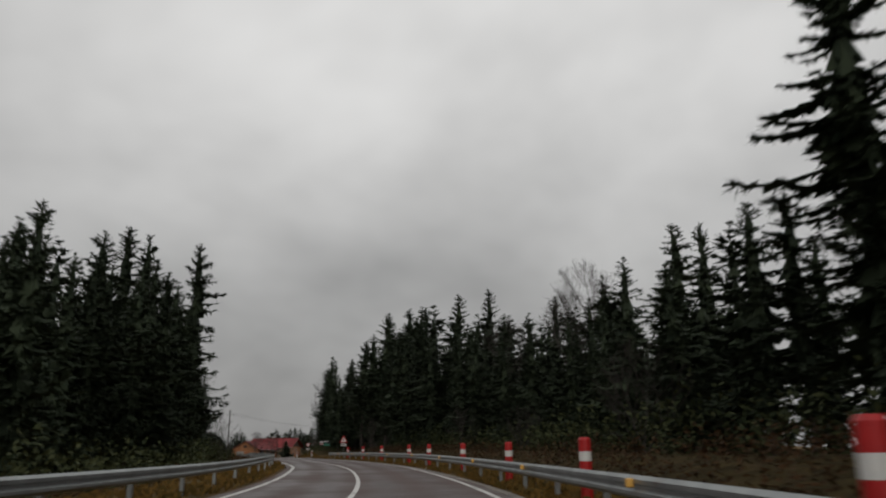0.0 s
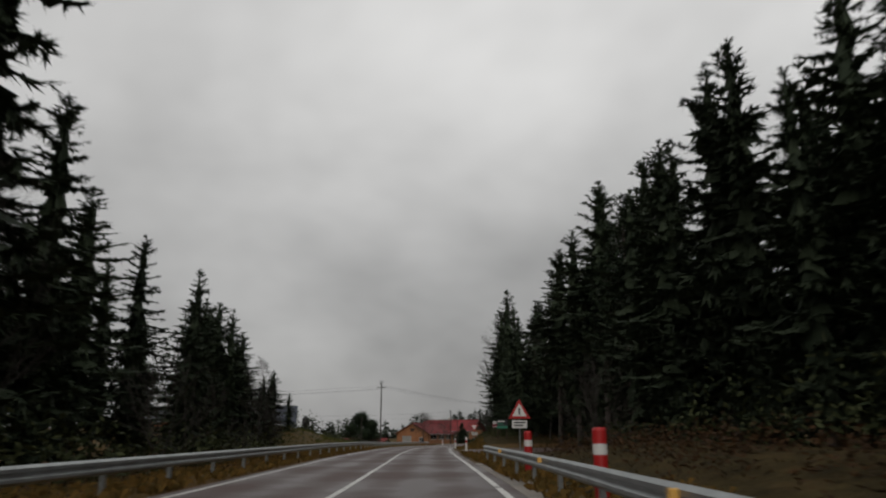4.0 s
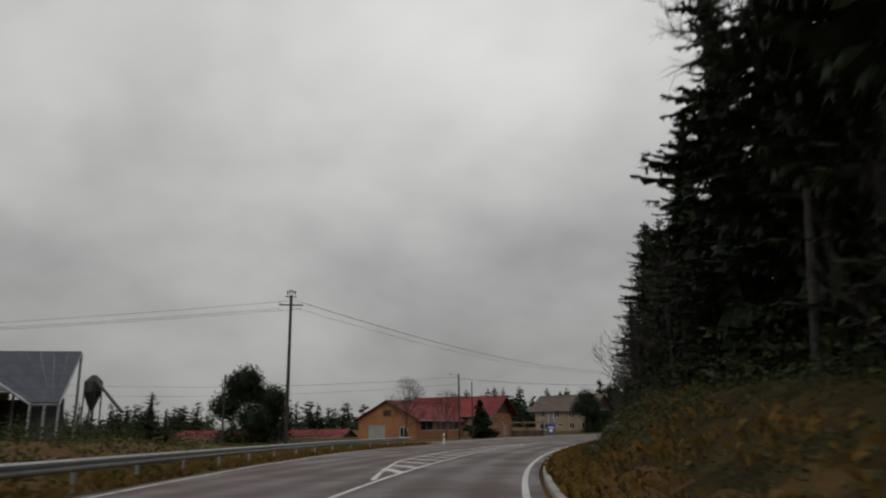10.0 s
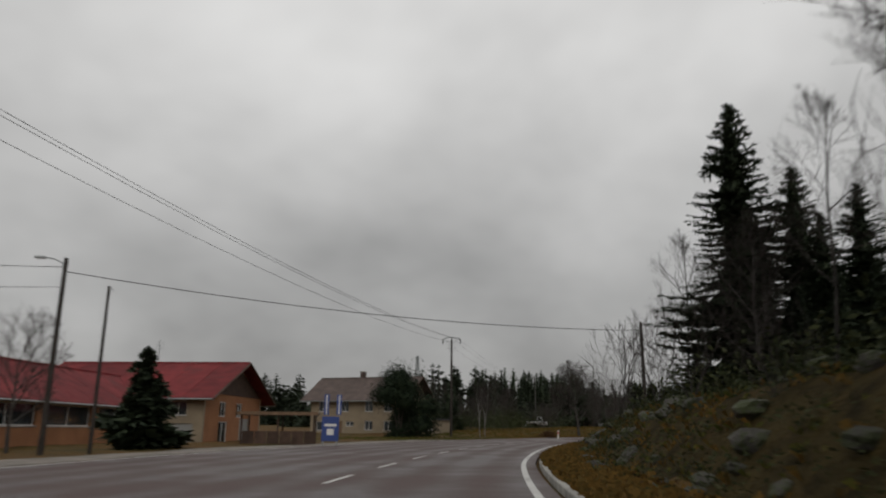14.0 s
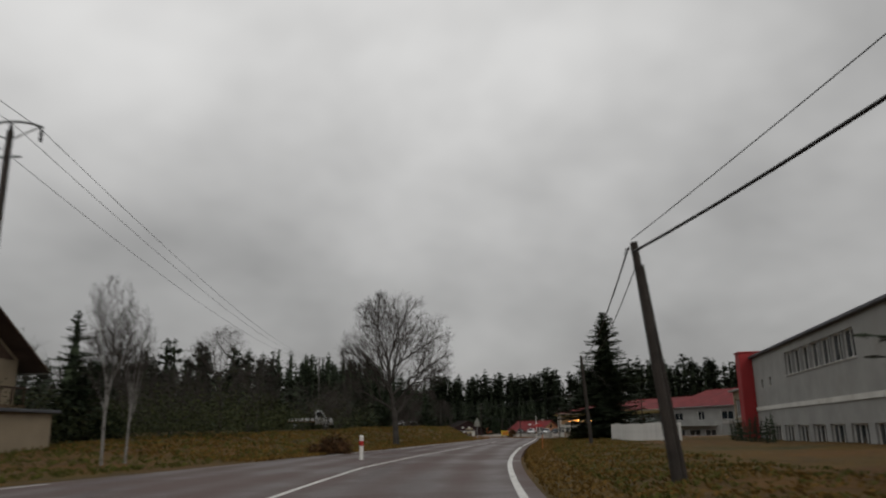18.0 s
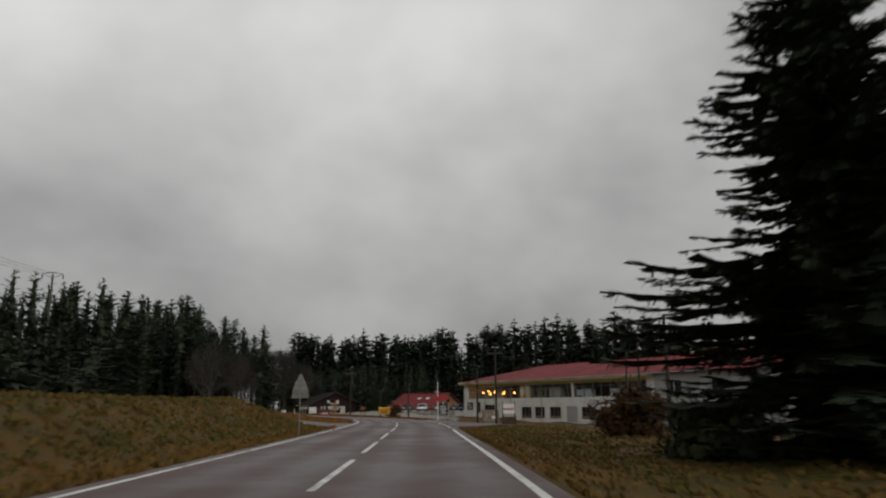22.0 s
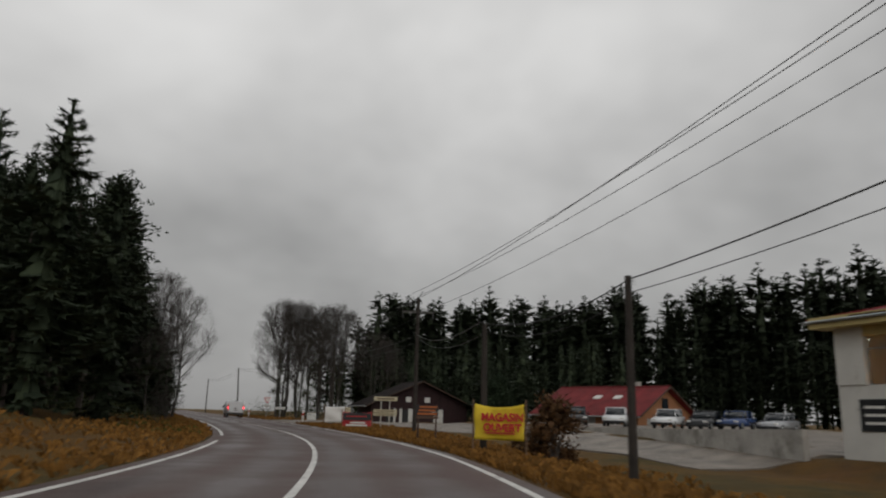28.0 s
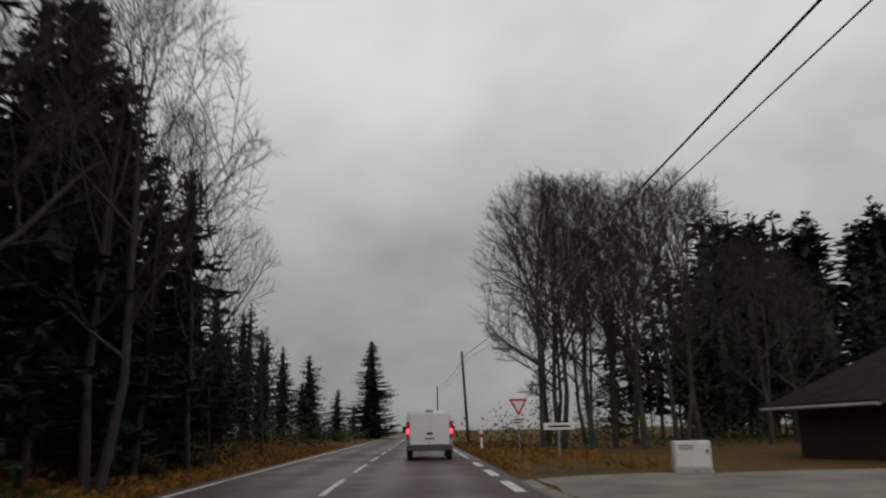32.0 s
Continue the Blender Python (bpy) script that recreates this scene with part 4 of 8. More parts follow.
# named trees that stand out against the sky
for x, y, top, k in [(-23.6, 68.6, 21.4, 3), (-24.1, 78.0, 24.7, 0), (-22.3, 78.9, 24.1, 2), (-16.8, 78.8, 23.4, 1), (-20.0, 74.0, 20.0, 2), (-22.5, 83.0, 20.5, 0), (-27.0, 64.0, 19.5, 2),
                     (12.0, 89.2, 20.4, 9), (12.2, 15.2, 14.5, 9), (21.4, 114.6, 26.9, 9), (29.9, 109.2, 24.7, 9), (8.1, 120.2, 24.5, 3), (28.8, 61.4, 21.6, 1), (28.8, 56.7, 20.1, 0), (29.3, 82.2, 21.7, 2),
                     (5.1, 127.5, 25.0, 5), (6.1, 132.0, 23.5, 3), (2.9, 134.0, 22.3, 3), (1.2, 140.5, 22.0, 5), (1.4, 146.0, 20.0, 3), (5.5, 138.0, 23.5, 5), (-4.7, 171.6, 21.6, 4), (-1.7, 166.6, 20.1, 1), (-0.6, 179.4, 23.5, 3), (-6.6, 158.6, 13.4, 1),
                     (72.0, 485.0, 24.2, 1), (66.0, 480.0, 22.0, 0), (76.5, 450.8, 15.0, 4), (79.2, 455.5, 13.0, 4), (76.3, 489.5, 21.5, 3)]:
    conifer(x, y, top, k, wide=1.35 if y > 400 else 1.0)

# right-hand wood, first half: a dense edge, plainer trees behind
tall_r = table([(-30, 17), (8, 16), (18, 11.5), (36, 12.0), (62, 14.0), (78, 16.5), (100, 22), (118, 23), (130, 22), (141, 19), (146, 17), (149, 16), (152, 15), (158, 19), (164, 24.5), (176, 20), (184, 18.5), (193, 17.5), (205, 16), (222, 15.5), (234, 10.5), (246, 8.5), (262, 5)])
for s in np.arange(-32, 148, 4.2):
    for row, o in enumerate((13.0, 17.0, 21.5, 27.0)):
        ss, oo = s + wood_rng.uniform(-1.8, 1.8), o + wood_rng.uniform(-1.4, 1.4)
        if 112 < s < 146 and row == 0:
            oo += 2.5
        x, y = spot(ss, oo)
        top = float(tall_r(ss)) * wood_rng.uniform(0.76, 1.0) * (0.62 if 104 < s and row > 1 else 1.0)
        if row > 1 or s < 0 or (row == 1 and s < 100 and wood_rng.random() < 0.5):
            conifer(x, y, top * 1.02, -1)
        elif wood_rng.random() < (0.2 if 80 < s else 0.05):
            pine(x, y, top)
        else:
            conifer(x, y, top, 9 if s > 100 and row == 0 else None)
for s in np.arange(150, 264, 3.8):
    for row, o in enumerate((8.6, 12.0, 16.0, 21.0)):
        ss, oo = s + wood_rng.uniform(-1.5, 1.5), o + wood_rng.uniform(-0.9, 0.9)
        if ss > 228 and row < 2:
            continue
        x, y = spot(ss, oo)
        top = float(tall_r(ss)) * wood_rng.uniform(0.72, 1.0)
        if row > 1:
            conifer(x, y, top * 0.8, -1)
        elif wood_rng.random() < 0.12 and s > 165:
            pine(x, y, top)
        else:
            conifer(x, y, top, 9 if row == 0 and s > 160 else None)
for s_, o_, top in [(205, 8.2, 15.0), (209, 9.0, 16.5), (213, 8.0, 15.5), (216.5, 8.8, 16.5), (219, 9.4, 15.0), (211, 6.8, 11.0), (217, 8.2, 11.0), (221, 9.6, 13.5), (224.5, 8.0, 12.0), (228, 8.4, 9.5), (222.5, 7.2, 8.0), (226, 7.0, 7.5), (230.5, 7.6, 7.0), (219.5, 7.0, 9.0), (232.5, 9.0, 8.0)]:
    x, y = spot(s_, o_)
    conifer(x, y, top, 9, wide=1.25)
# left-hand wood, first part
tall_l = table([(-30, 12), (8, 9.5), (30, 11), (46, 14), (58, 16), (70, 17), (84, 17), (92, 13), (112, 12)])
for s in np.arange(-32, 112, 4.6):
    for row, o in enumerate((-15.0, -19.5, -25.0, -31.0)):
        ss, oo = s + wood_rng.uniform(-1.8, 1.8), o + wood_rng.uniform(-1.2, 1.2)
        x, y = spot(ss, oo)
        top = float(tall_l(ss)) * wood_rng.uniform(0.75, 1.0)
        conifer(x, y, top, -1 if row > 1 or s < 10 or (row == 1 and wood_rng.random() < 0.5) else None)
for x, y, top in [(-25.5, 114.8, 12.2), (-24.3, 111.5, 11.0), (-26.1, 121.4, 10.7), (-27.5, 118.0, 11.2), (-24.8, 118.0, 8.0), (-27.1, 132.2, 8.4), (-28.6, 127.0, 8.5), (-25.6, 125.5, 7.2), (-29.5, 134.5, 6.6), (-30.0, 122.0, 10.0), (-23.0, 108.0, 10.5), (-22.0, 113.0, 6.5), (-31.0, 129.0, 7.5), (-26.5, 113.0, 12.0), (-28.0, 116.0, 11.5), (-24.0, 115.5, 9.5), (-27.5, 124.5, 9.0), (-26.0, 128.5, 7.5), (-29.5, 118.5, 11.0), (-23.5, 121.5, 6.0), (-25.0, 131.0, 6.0), (-32.0, 124.0, 9.5), (-34.0, 119.0, 11.0)]:
    conifer(x, y, top, wide=1.5)
for x, y, top in [(18.5, 52.4, 13.0), (24.9, 66.3, 15.0), (17.2, 49.0, 11.0), (20.5, 57.0, 13.5)]:
    conifer(x, y, top, -1)
# bare trees along the wood's right edge
for s, o, top, k in [(171, 7.0, 19.5, 2), (166, 7.6, 16.0, 0), (186, 7.0, 9.0, 1), (214, 6.6, 9.0, 2), (228, 9.9, 18.6, 4), (224, 10.5, 16.0, 1), (234, 7.2, 9.0, 2), (240, 7.6, 8.0, 1), (60, 18.5, 15.5, 0), (96, 17.5, 17, 2), (74, 17.5, 15.5, 1), (149, 12.5, 16.5, 2), (77, 28.2, 23.2, 1), (82, -13.5, 10.0, 0), (110, -12.0, 7.0, 2)]:
    x, y = spot(s, o)
    bare(x, y, top, k, wide=1.25 if s == 228 else 1.0)
# left wood of the last part, and the woods right of it
for s, o, top in [(566, -9.5, 8.0), (574, -10.5, 7.0), (583, -9.0, 6.0), (592, -10, 5.5), (604, -9, 5.0), (579, -14, 8.5), (597, -15, 7.5)]:
    x, y = spot(s, o)
    conifer(x, y, top, wide=1.5)
tall_e = table([(466, 11), (480, 13), (488, 16.5), (496, 18.5), (505, 21), (526, 20), (534, 14), (540, 12), (570, 10)])
for s in np.arange(466, 570, 3.6):
    for row, o in enumerate((-12.5, -16.5, -21.5, -27.0)):
        ss, oo = s + wood_rng.uniform(-1.6, 1.6), o + wood_rng.uniform(-1.0, 1.0)
        x, y = spot(ss, oo)
        top = float(tall_e(ss)) * wood_rng.uniform(0.78, 1.0)
        if s < 482 and row < (1 if s > 474 else 2):
            continue
        if s < 508:
            if row < 3 and wood_rng.random() < 0.35:
                pine(x, y, top)
            elif row < 3:
                conifer(x, y, top, 5)
        elif row > 1:
            conifer(x, y, top, -1)
        else:
            conifer(x, y, top)
for s, o, top, k in [(519, -7.2, 13.8, 4), (515, -9.0, 14.5, 3), (527, -7.6, 10.5, 1), (523, -7.9, 12.0, 0), (507, -8.0, 10.5, 2), (531, -8.0, 8.0, 2), (499, -9.5, 7.5, 1), (540, -8.0, 7.0, 0)]:
    x, y = spot(s, o)
    bare(x, y, top, k)

for s, o, top in [(511, -9.6, 9.5), (515, -8.8, 8.0), (519, -8.8, 8.5), (523, -8.4, 8.0), (528, -8.6, 7.5), (534, -8.8, 6.5), (507, -10.0, 9.0)]:
    x, y = spot(s, o)
    conifer(x, y, top, wide=1.5)
for x, y, top in [(79.0, 500.2, 17.0), (77.8, 503.4, 18.8), (79.9, 502.9, 15.2), (80.6, 509.4, 13.6)]:
    conifer(x, y, top, 0, wide=1.25)

# far woods: one object of joined trees, with the same build at a lower cost
def far_wood(name, label, spots, kinds):
    V, F = [], []
    src = []
    for ms in kinds:
        v = np.array([p.co[:] for p in ms[1].vertices])
        f = np.array([q for p in ms[1].polygons for q in ([p.vertices[0], p.vertices[k], p.vertices[k + 1]] for k in range(1, len(p.vertices) - 1))])
        src.append((v, f))
    for i, (x, y, z, top) in enumerate(spots):
        v, f = src[i % len(src)]
        a = wood_rng.uniform(0, 6.28)
        sc = (top - z) / v[:, 2].max()
        c, s_ = math.cos(a) * sc, math.sin(a) * sc
        w = np.stack([x + c * v[:, 0] - s_ * v[:, 1], y + s_ * v[:, 0] + c * v[:, 1], z + v[:, 2] * sc], 1)
        F.append(f + sum(len(q) for q in V))
        V.append(w)
    V = np.concatenate(V)
    F = np.concatenate(F)
    me = bpy.data.meshes.new(name)
    me.vertices.add(len(V))
    me.vertices.foreach_set("co", V.reshape(-1))
    me.loops.add(F.size)
    me.loops.foreach_set("vertex_index", F.reshape(-1))
    me.polygons.add(len(F))
    me.polygons.foreach_set("loop_start", np.arange(0, F.size, 3))
    me.polygons.foreach_set("loop_total", np.full(len(F), 3))
    me.materials.append(M_SPRUCE)
    me.update(calc_edges=True)
    me.validate()
    tagged(new(name, me), label, "wood", kind="stuff")


MID_A = [spruce_meshes(31, 20, 2.5, 22, 0.14, 0.55, 0.55, 5, column=0.36, blades=2), spruce_meshes(32, 20, 2.2, 22, 0.26, 0.6, 0.6, 5, column=0.28, blades=2), spruce_meshes(33, 20, 2.8, 22, 0.10, 0.5, 0.5, 5, column=0.42, blades=2)]


def belt(n, a, b, low, high, deep, z=-1.0):
    """Trees scattered in a belt between two plan points."""
    out = []
    for i in range(n):
        u = (i + wood_rng.random()) / n
        out.append((a[0] + (b[0] - a[0]) * u + wood_rng.uniform(-deep, deep), a[1] + (b[1] - a[1]) * u + wood_rng.uniform(-deep, deep), z, wood_rng.uniform(low, high)))
    return out


far_wood("wood", "dense dark spruces behind the wood's edge", BACK, PLAIN)
far_wood("far_wood", "dark spruce wood behind the factory", belt(90, (122, 560), (165, 540), 18, 26, 8) + belt(105, (165, 542), (190, 474), 19, 27.5, 8) + belt(85, (190, 474), (260, 436), 16, 25, 9) + belt(60, (116, 548), (158, 532), 6, 14, 3) + belt(70, (158, 532), (180, 470), 6, 15, 3) + belt(24, (112, 548), (124, 540), 10, 14, 3), FAR)
far_wood("far_wood", "dark conifers behind the chalet", belt(44, (116, 536), (146, 508), 9.5, 13.5, 4), MID_A)
far_wood("far_wood", "dark conifer wood behind the meadow", belt(80, (-40, 420), (42, 440), 10, 16, 8, 0) + belt(44, (6, 428), (40, 452), 15, 20.5, 7, 0), FAR)
far_wood("far_wood", "tall dark spruces beside the side road", belt(70, (40, 452), (66, 476), 15, 22, 8, 0.5) + belt(22, (66, 500), (70, 470), 18, 22, 5, 0.5) + belt(34, (38, 446), (64, 466), 4, 9, 3, 0.3), MID_A)
WIDE_A = [spruce_meshes(61, 20, 6.5, 12, 0.02, 0.4, 0.6, 6, False, 0.6, blades=2), spruce_meshes(62, 20, 5.0, 12, 0.02, 0.5, 0.7, 6, False, 0.8, blades=2), spruce_meshes(63, 20, 8.0, 12, 0.02, 0.3, 0.6, 6, False, 0.5, blades=2)]
far_wood("far_wood", "low distant trees across the plain", belt(50, (-20, 366), (22, 372), 5, 9.5, 5, 0) + belt(30, (22, 372), (44, 400), 5, 9, 5, 0.4) + belt(90, (-190, 330), (-60, 410), 5, 11, 18, -1.5) + belt(60, (-150, 250), (-110, 330), 4, 8, 10, -1.5) + belt(40, (-60, 410), (-10, 420), 9, 13, 8, -1.0), WIDE_A)


def brush(name, label, mat, spots, category="undergrowth"):
    """Low growth joined into one object: each clump is a spray of narrow leaves. spots: (x, y, z, radius, height, leaves, leaf size)."""
    rng = random.Random(77)
    V, F = [], []
    for x, y, z, r, hh, n, q in spots:
        for k in range(n):
            a, rr = rng.uniform(0, 6.283), r * math.sqrt(rng.random())
            zz = z + hh * rng.random() ** 0.8 * (1 - 0.5 * (rr / r) ** 2)
            p = Vector((x + math.cos(a) * rr, y + math.sin(a) * rr, zz))
            d = Vector((math.cos(a) * 0.6 + rng.gauss(0, 0.5), math.sin(a) * 0.6 + rng.gauss(0, 0.5), rng.uniform(-0.4, 0.9))).normalized()
            t = d.orthogonal().normalized()
            t.rotate(Matrix.Rotation(rng.uniform(0, 6.28), 3, d))
            ql = q * rng.uniform(0.5, 1.2)
            b = len(V)
            V.extend([p, p + d * ql * 0.5 + t * ql * 0.2, p + d * ql, p + d * ql * 0.5 - t * ql * 0.2])
            F.append((b, b + 1, b + 2, b + 3))
    tagged(new(name, mesh_from(name, V, F, mat)), label, category, kind="stuff")


def strip_spots(s0, s1, step, o_rng, r, hh, n, q):
    out = []
    for s in np.arange(s0, s1, step):
        ss, oo = s + wood_rng.uniform(-step, step) * 0.5, wood_rng.uniform(*o_rng)
        p = at(ss, oo)
        out.append((p.x, p.y, p.z - 0.1, r * wood_rng.uniform(0.7, 1.3), hh * wood_rng.uniform(0.6, 1.3), n, q))
    return out


brush("undergrowth", "dark evergreen scrub under the roadside wood", M_SCRUB,
      strip_spots(-25, 106, 0.9, (9.5, 13.5), 1.5, 2.4, 80, 0.32) + strip_spots(-25, 110, 0.9, (-14.5, -10.5), 1.5, 2.2, 80, 0.32) + strip_spots(104, 138, 0.8, (-22, -12), 1.5, 2.0, 70, 0.32)
      + strip_spots(146, 262, 0.8, (6.2, 9.5), 1.2, 1.5, 80, 0.24) + strip_spots(484, 524, 0.7, (-15, -9.5), 1.3, 1.1, 80, 0.26) + strip_spots(524, 560, 0.9, (-13.5, -9.5), 1.4, 2.2, 80, 0.3) + strip_spots(112, 146, 1.0, (13.5, 17), 1.4, 2.0, 70, 0.3) + strip_spots(138, 188, 0.35, (-26, -13), 1.2, 0.8, 60, 0.2) + strip_spots(176, 232, 0.3, (-36, -24), 1.5, 2.0, 70, 0.2) + strip_spots(196, 226, 0.4, (-60, -40), 1.8, 3.0, 80, 0.26) + strip_spots(322, 376, 0.45, (-32, -17), 1.7, 3.4, 90, 0.28) + strip_spots(286, 297, 0.35, (9, 17), 1.3, 2.4, 190, 0.14) + strip_spots(150, 270, 0.15, (3.3, 7.6), 0.7, 0.4, 50, 0.12) + strip_spots(226, 258, 0.28, (7.5, 14), 1.4, 1.5, 160, 0.15) + strip_spots(556, 600, 0.8, (-12, -7.5), 1.4, 1.8, 60, 0.3))
brush("dead_bracken", "rust-brown dead bracken on the verge", M_BRACKEN,
      strip_spots(-20, 98, 0.45, (4.4, 8.0), 0.8, 0.9, 70, 0.15) + strip_spots(140, 282, 0.8, (2.2, 3.8), 0.7, 0.25, 50, 0.09) + strip_spots(-20, 110, 1.2, (-10.5, -8.2), 0.8, 0.8, 50, 0.15))

# ---- roadside furniture ----
M_SIGNBACK = material("weathered_aluminium", (0.24, 0.235, 0.20), 0.6, vary=0.2, scale=4, fine=20, bump=0.05)
M_STAKE = material("faded_orange_paint", (0.40, 0.12, 0.03), 0.7, vary=0.2, scale=4, fine=20, bump=0.1)
def guardrail(name, s0, s1, off, side, label):
    """W-beam on steel posts; side +1: the beam faces the road from the right verge."""
    ob = thing(name, label, "guardrail", Matrix.Identity(4))
    prof = [(0.0, 0.45), (0.045, 0.50), (0.045, 0.55), (0.0, 0.585), (0.0, 0.62), (0.045, 0.655), (0.045, 0.71), (0.0, 0.76)]
    a = s0
    while a < s1 - 0.1:
        b = min(a + 4.0, s1)
        V, F = [], []
        for i, s in enumerate(np.linspace(a, b + 0.02, 4)):
            p = at(s, float(off(s)))
            _, _, z, tx, ty = line_at(s)
            for q, h in prof:
                V.append((p.x - side * ty * q, p.y + side * tx * q, z + h))
            for q, h in reversed(prof):
                V.append((p.x - side * ty * (q - 0.012), p.y + side * tx * (q - 0.012), z + h))
        n = 2 * len(prof)
        for i in range(3):
            for k in range(n):
                F.append((i * n + k, i * n + (k + 1) % n, (i + 1) * n + (k + 1) % n, (i + 1) * n + k))
        part("rail", mesh_from("rail", V, F, M_STEEL), None, ob)
        p = at(a + 0.3, float(off(a)) + side * 0.09)
        z = line_at(a + 0.3)[2]
        bm = box(-0.05, -0.06, p.z - 0.3 - z, 0.05, 0.06, 0.74, 0.012)
        post = part("post", bm, M_STEEL, ob)
        post.matrix_world = pose(p.x, p.y, z, 0, 0, bearing(a))
        a += 4.0
    return ob


rail_l = guardrail("guardrail", -40, 222, lambda s: left_edge(s) - 1.2, -1, "grey galvanised steel guardrail beside the meadow and wood")
rail_r = guardrail("guardrail", -40, 97, lambda s: right_edge(s) + 0.95, 1, "grey galvanised steel guardrail with amber reflectors beside the bracken")
for s in (10.3, 19.7, 29.1, 38.6, 48.6, 58.4, 68.2, 78.0, 88.0):
    _, _, z, tx, ty = line_at(s)
    p = at(s, float(right_edge(s)) + 0.90)
    r = part("reflector", box(-0.09, -0.02, 0.60, 0.02, 0.05, 0.72, 0.01), M_REFLECT, rail_r, "amber reflector fixed to the rail")
    r.matrix_world = pose(p.x, p.y, z, 0, 0, bearing(s))


def lathe(profile, n=20):
    """Turned body from (radius, height) pairs."""
    bm = bmesh.new()
    rings = [[bm.verts.new((r * math.cos(6.2832 * k / n), r * math.sin(6.2832 * k / n), z)) for k in range(n)] for r, z in profile]
    for a, b in zip(rings, rings[1:]):
        for k in range(n):
            bm.faces.new((a[k], a[(k + 1) % n], b[(k + 1) % n], b[k]))
    bm.faces.new(rings[0][::-1])
    bm.faces.new(rings[-1])
    return bm


def curve_post(s, o, tall=1.34):
    p = at(s, o)
    ob = thing("marker_post", "red and white plastic curve marker post behind the rail", "marker post", pose(p.x, p.y, p.z, 0, 0, bearing(s)), "red marker posts of the bend")
    z0 = line_at(s)[2] - p.z
    part("base", lathe([(0.125, -0.1), (0.125, z0 + 0.87)]), M_RED, ob)
    part("band", lathe([(0.128, z0 + 0.87), (0.128, z0 + 1.06)]), M_SIGNWHITE, ob, "white reflective band")
    part("head", lathe([(0.125, z0 + 1.06), (0.125, z0 + tall - 0.05), (0.10, z0 + tall)]), M_RED, ob)


for s in (5.6, 15.4, 25.0, 35.0, 45.8, 52.7, 64.2, 74.3, 84.6):
    curve_post(s, float(right_edge(s)) + 1.45)


def junction_post(x, y, lean=0.0, tall=1.15):
    z = ground_z(x, y)
    s, o = near_line(x, y)
    ob = thing("marker_post", "white plastic junction post with a red band", "marker post", pose(x, y, z, lean, lean * 0.4, bearing(s)), "white junction posts")
    part("shaft", lathe([(0.085, -0.1), (0.085, tall - 0.42)]), M_WHITE, ob)
    part("band", lathe([(0.088, tall - 0.42), (0.088, tall - 0.22)]), M_RED, ob, "red reflective band")
    part("head", lathe([(0.085, tall - 0.22), (0.085, tall - 0.06), (0.055, tall)]), M_WHITE, ob)


p = at(121, 2.1)
for x, y, lean in [(p.x, p.y, 1), (-10.8, 147.9, -2), (-23.4, 227.2, 1), (14.5, 308.0, 0.5), (93.8, 479.5, 2), (94.6, 521.0, -1)]:
    junction_post(x, y, lean)


def road_sign(kind, x, y, turn, top, label, size=0.9, plate=True):
    z = ground_z(x, y)
    ob = thing("road_sign", label, "road sign", pose(x, y, z, 0, 0, turn))
    part("pole", tube([(0, 0.03, -0.2), (0, 0.03, top)], 0.03, 8), M_STEEL, ob)
    h = size * 0.87
    tri = [(-size / 2, 0), (size / 2, 0), (0, h)] if kind == "up" else [(-size / 2, h), (size / 2, h), (0, 0)]
    def shape(scale, y0, y1, cy):
        return prism([((a) * scale, (b - h * cy) * scale + top - h + h * cy) for a, b in tri][::(1 if kind == "up" else -1)], y0, y1, "y")
    cy = 0.36 if kind == "up" else 0.64
    part("panel", shape(1.0, -0.02, 0.0, cy), M_RED, ob, "red bordered triangular panel")
    part("face", shape(0.66, -0.026, -0.0205, cy), M_SIGNWHITE, ob, "white face")
    if kind == "up":
        part("symbol", box(-0.035, -0.032, top - h + 0.17, 0.035, -0.0265, top - h + 0.48), M_BLACK, ob, "black symbol")
    if plate:
        part("plate", box(-0.34, -0.02, top - h - 0.42, 0.34, 0.0, top - h - 0.08, 0.008), M_SIGNWHITE, ob, "white supplementary plate")
        for k in range(2):
            part("lettering", box(-0.26, -0.026, top - h - 0.20 - 0.13 * k, 0.26 - 0.1 * k, -0.021, top - h - 0.14 - 0.13 * k), M_BLACK, ob, "dark bars of small lettering")
    return ob


p = at(95, 3.4)
road_sign("up", p.x, p.y, bearing(95), 2.75, "red-edged white triangular warning sign on a steel pole", 1.0)
p = at(153.5, 3.85)
road_sign("down", p.x, p.y, bearing(153), 2.15, "red-edged give-way triangle with a small white plate", 0.95)
road_sign("down", 95.6, 512.0, 4, 2.6, "red-edged give-way triangle beside the side road", 0.9)
sb = thing("road_sign", "beige back of a triangular sign on the bank", "road sign", pose(49.8, 367.9, ground_z(49.8, 367.9), 0, 0, -30))
sg = 2.1 - ground_z(49.8, 367.9)
part("pole", tube([(0, -0.03, -0.2), (0, -0.03, sg + 1.1)], 0.03, 8), M_STEEL, sb)
part("panel", prism([(-0.39, sg + 0.36), (0.39, sg + 0.36), (0.05, sg + 1.15), (-0.05, sg + 1.15)], 0.0, 0.02, "y"), M_SIGNBACK, sb, "bare beige back of the panel")
for k in range(3):
    part("plate", box(-0.41 + 0.02 * k, 0.0, sg + 0.02 + 0.115 * k, 0.41 - 0.02 * k, 0.02, sg + 0.115 + 0.115 * k, 0.006), M_SIGNBACK, sb, "beige back of a small plate")
for zz in (0.5, 0.75):
    part("clamp", box(-0.28, -0.012, sg + zz - 0.02, 0.28, -0.002, sg + zz + 0.02), M_STEEL, sb)
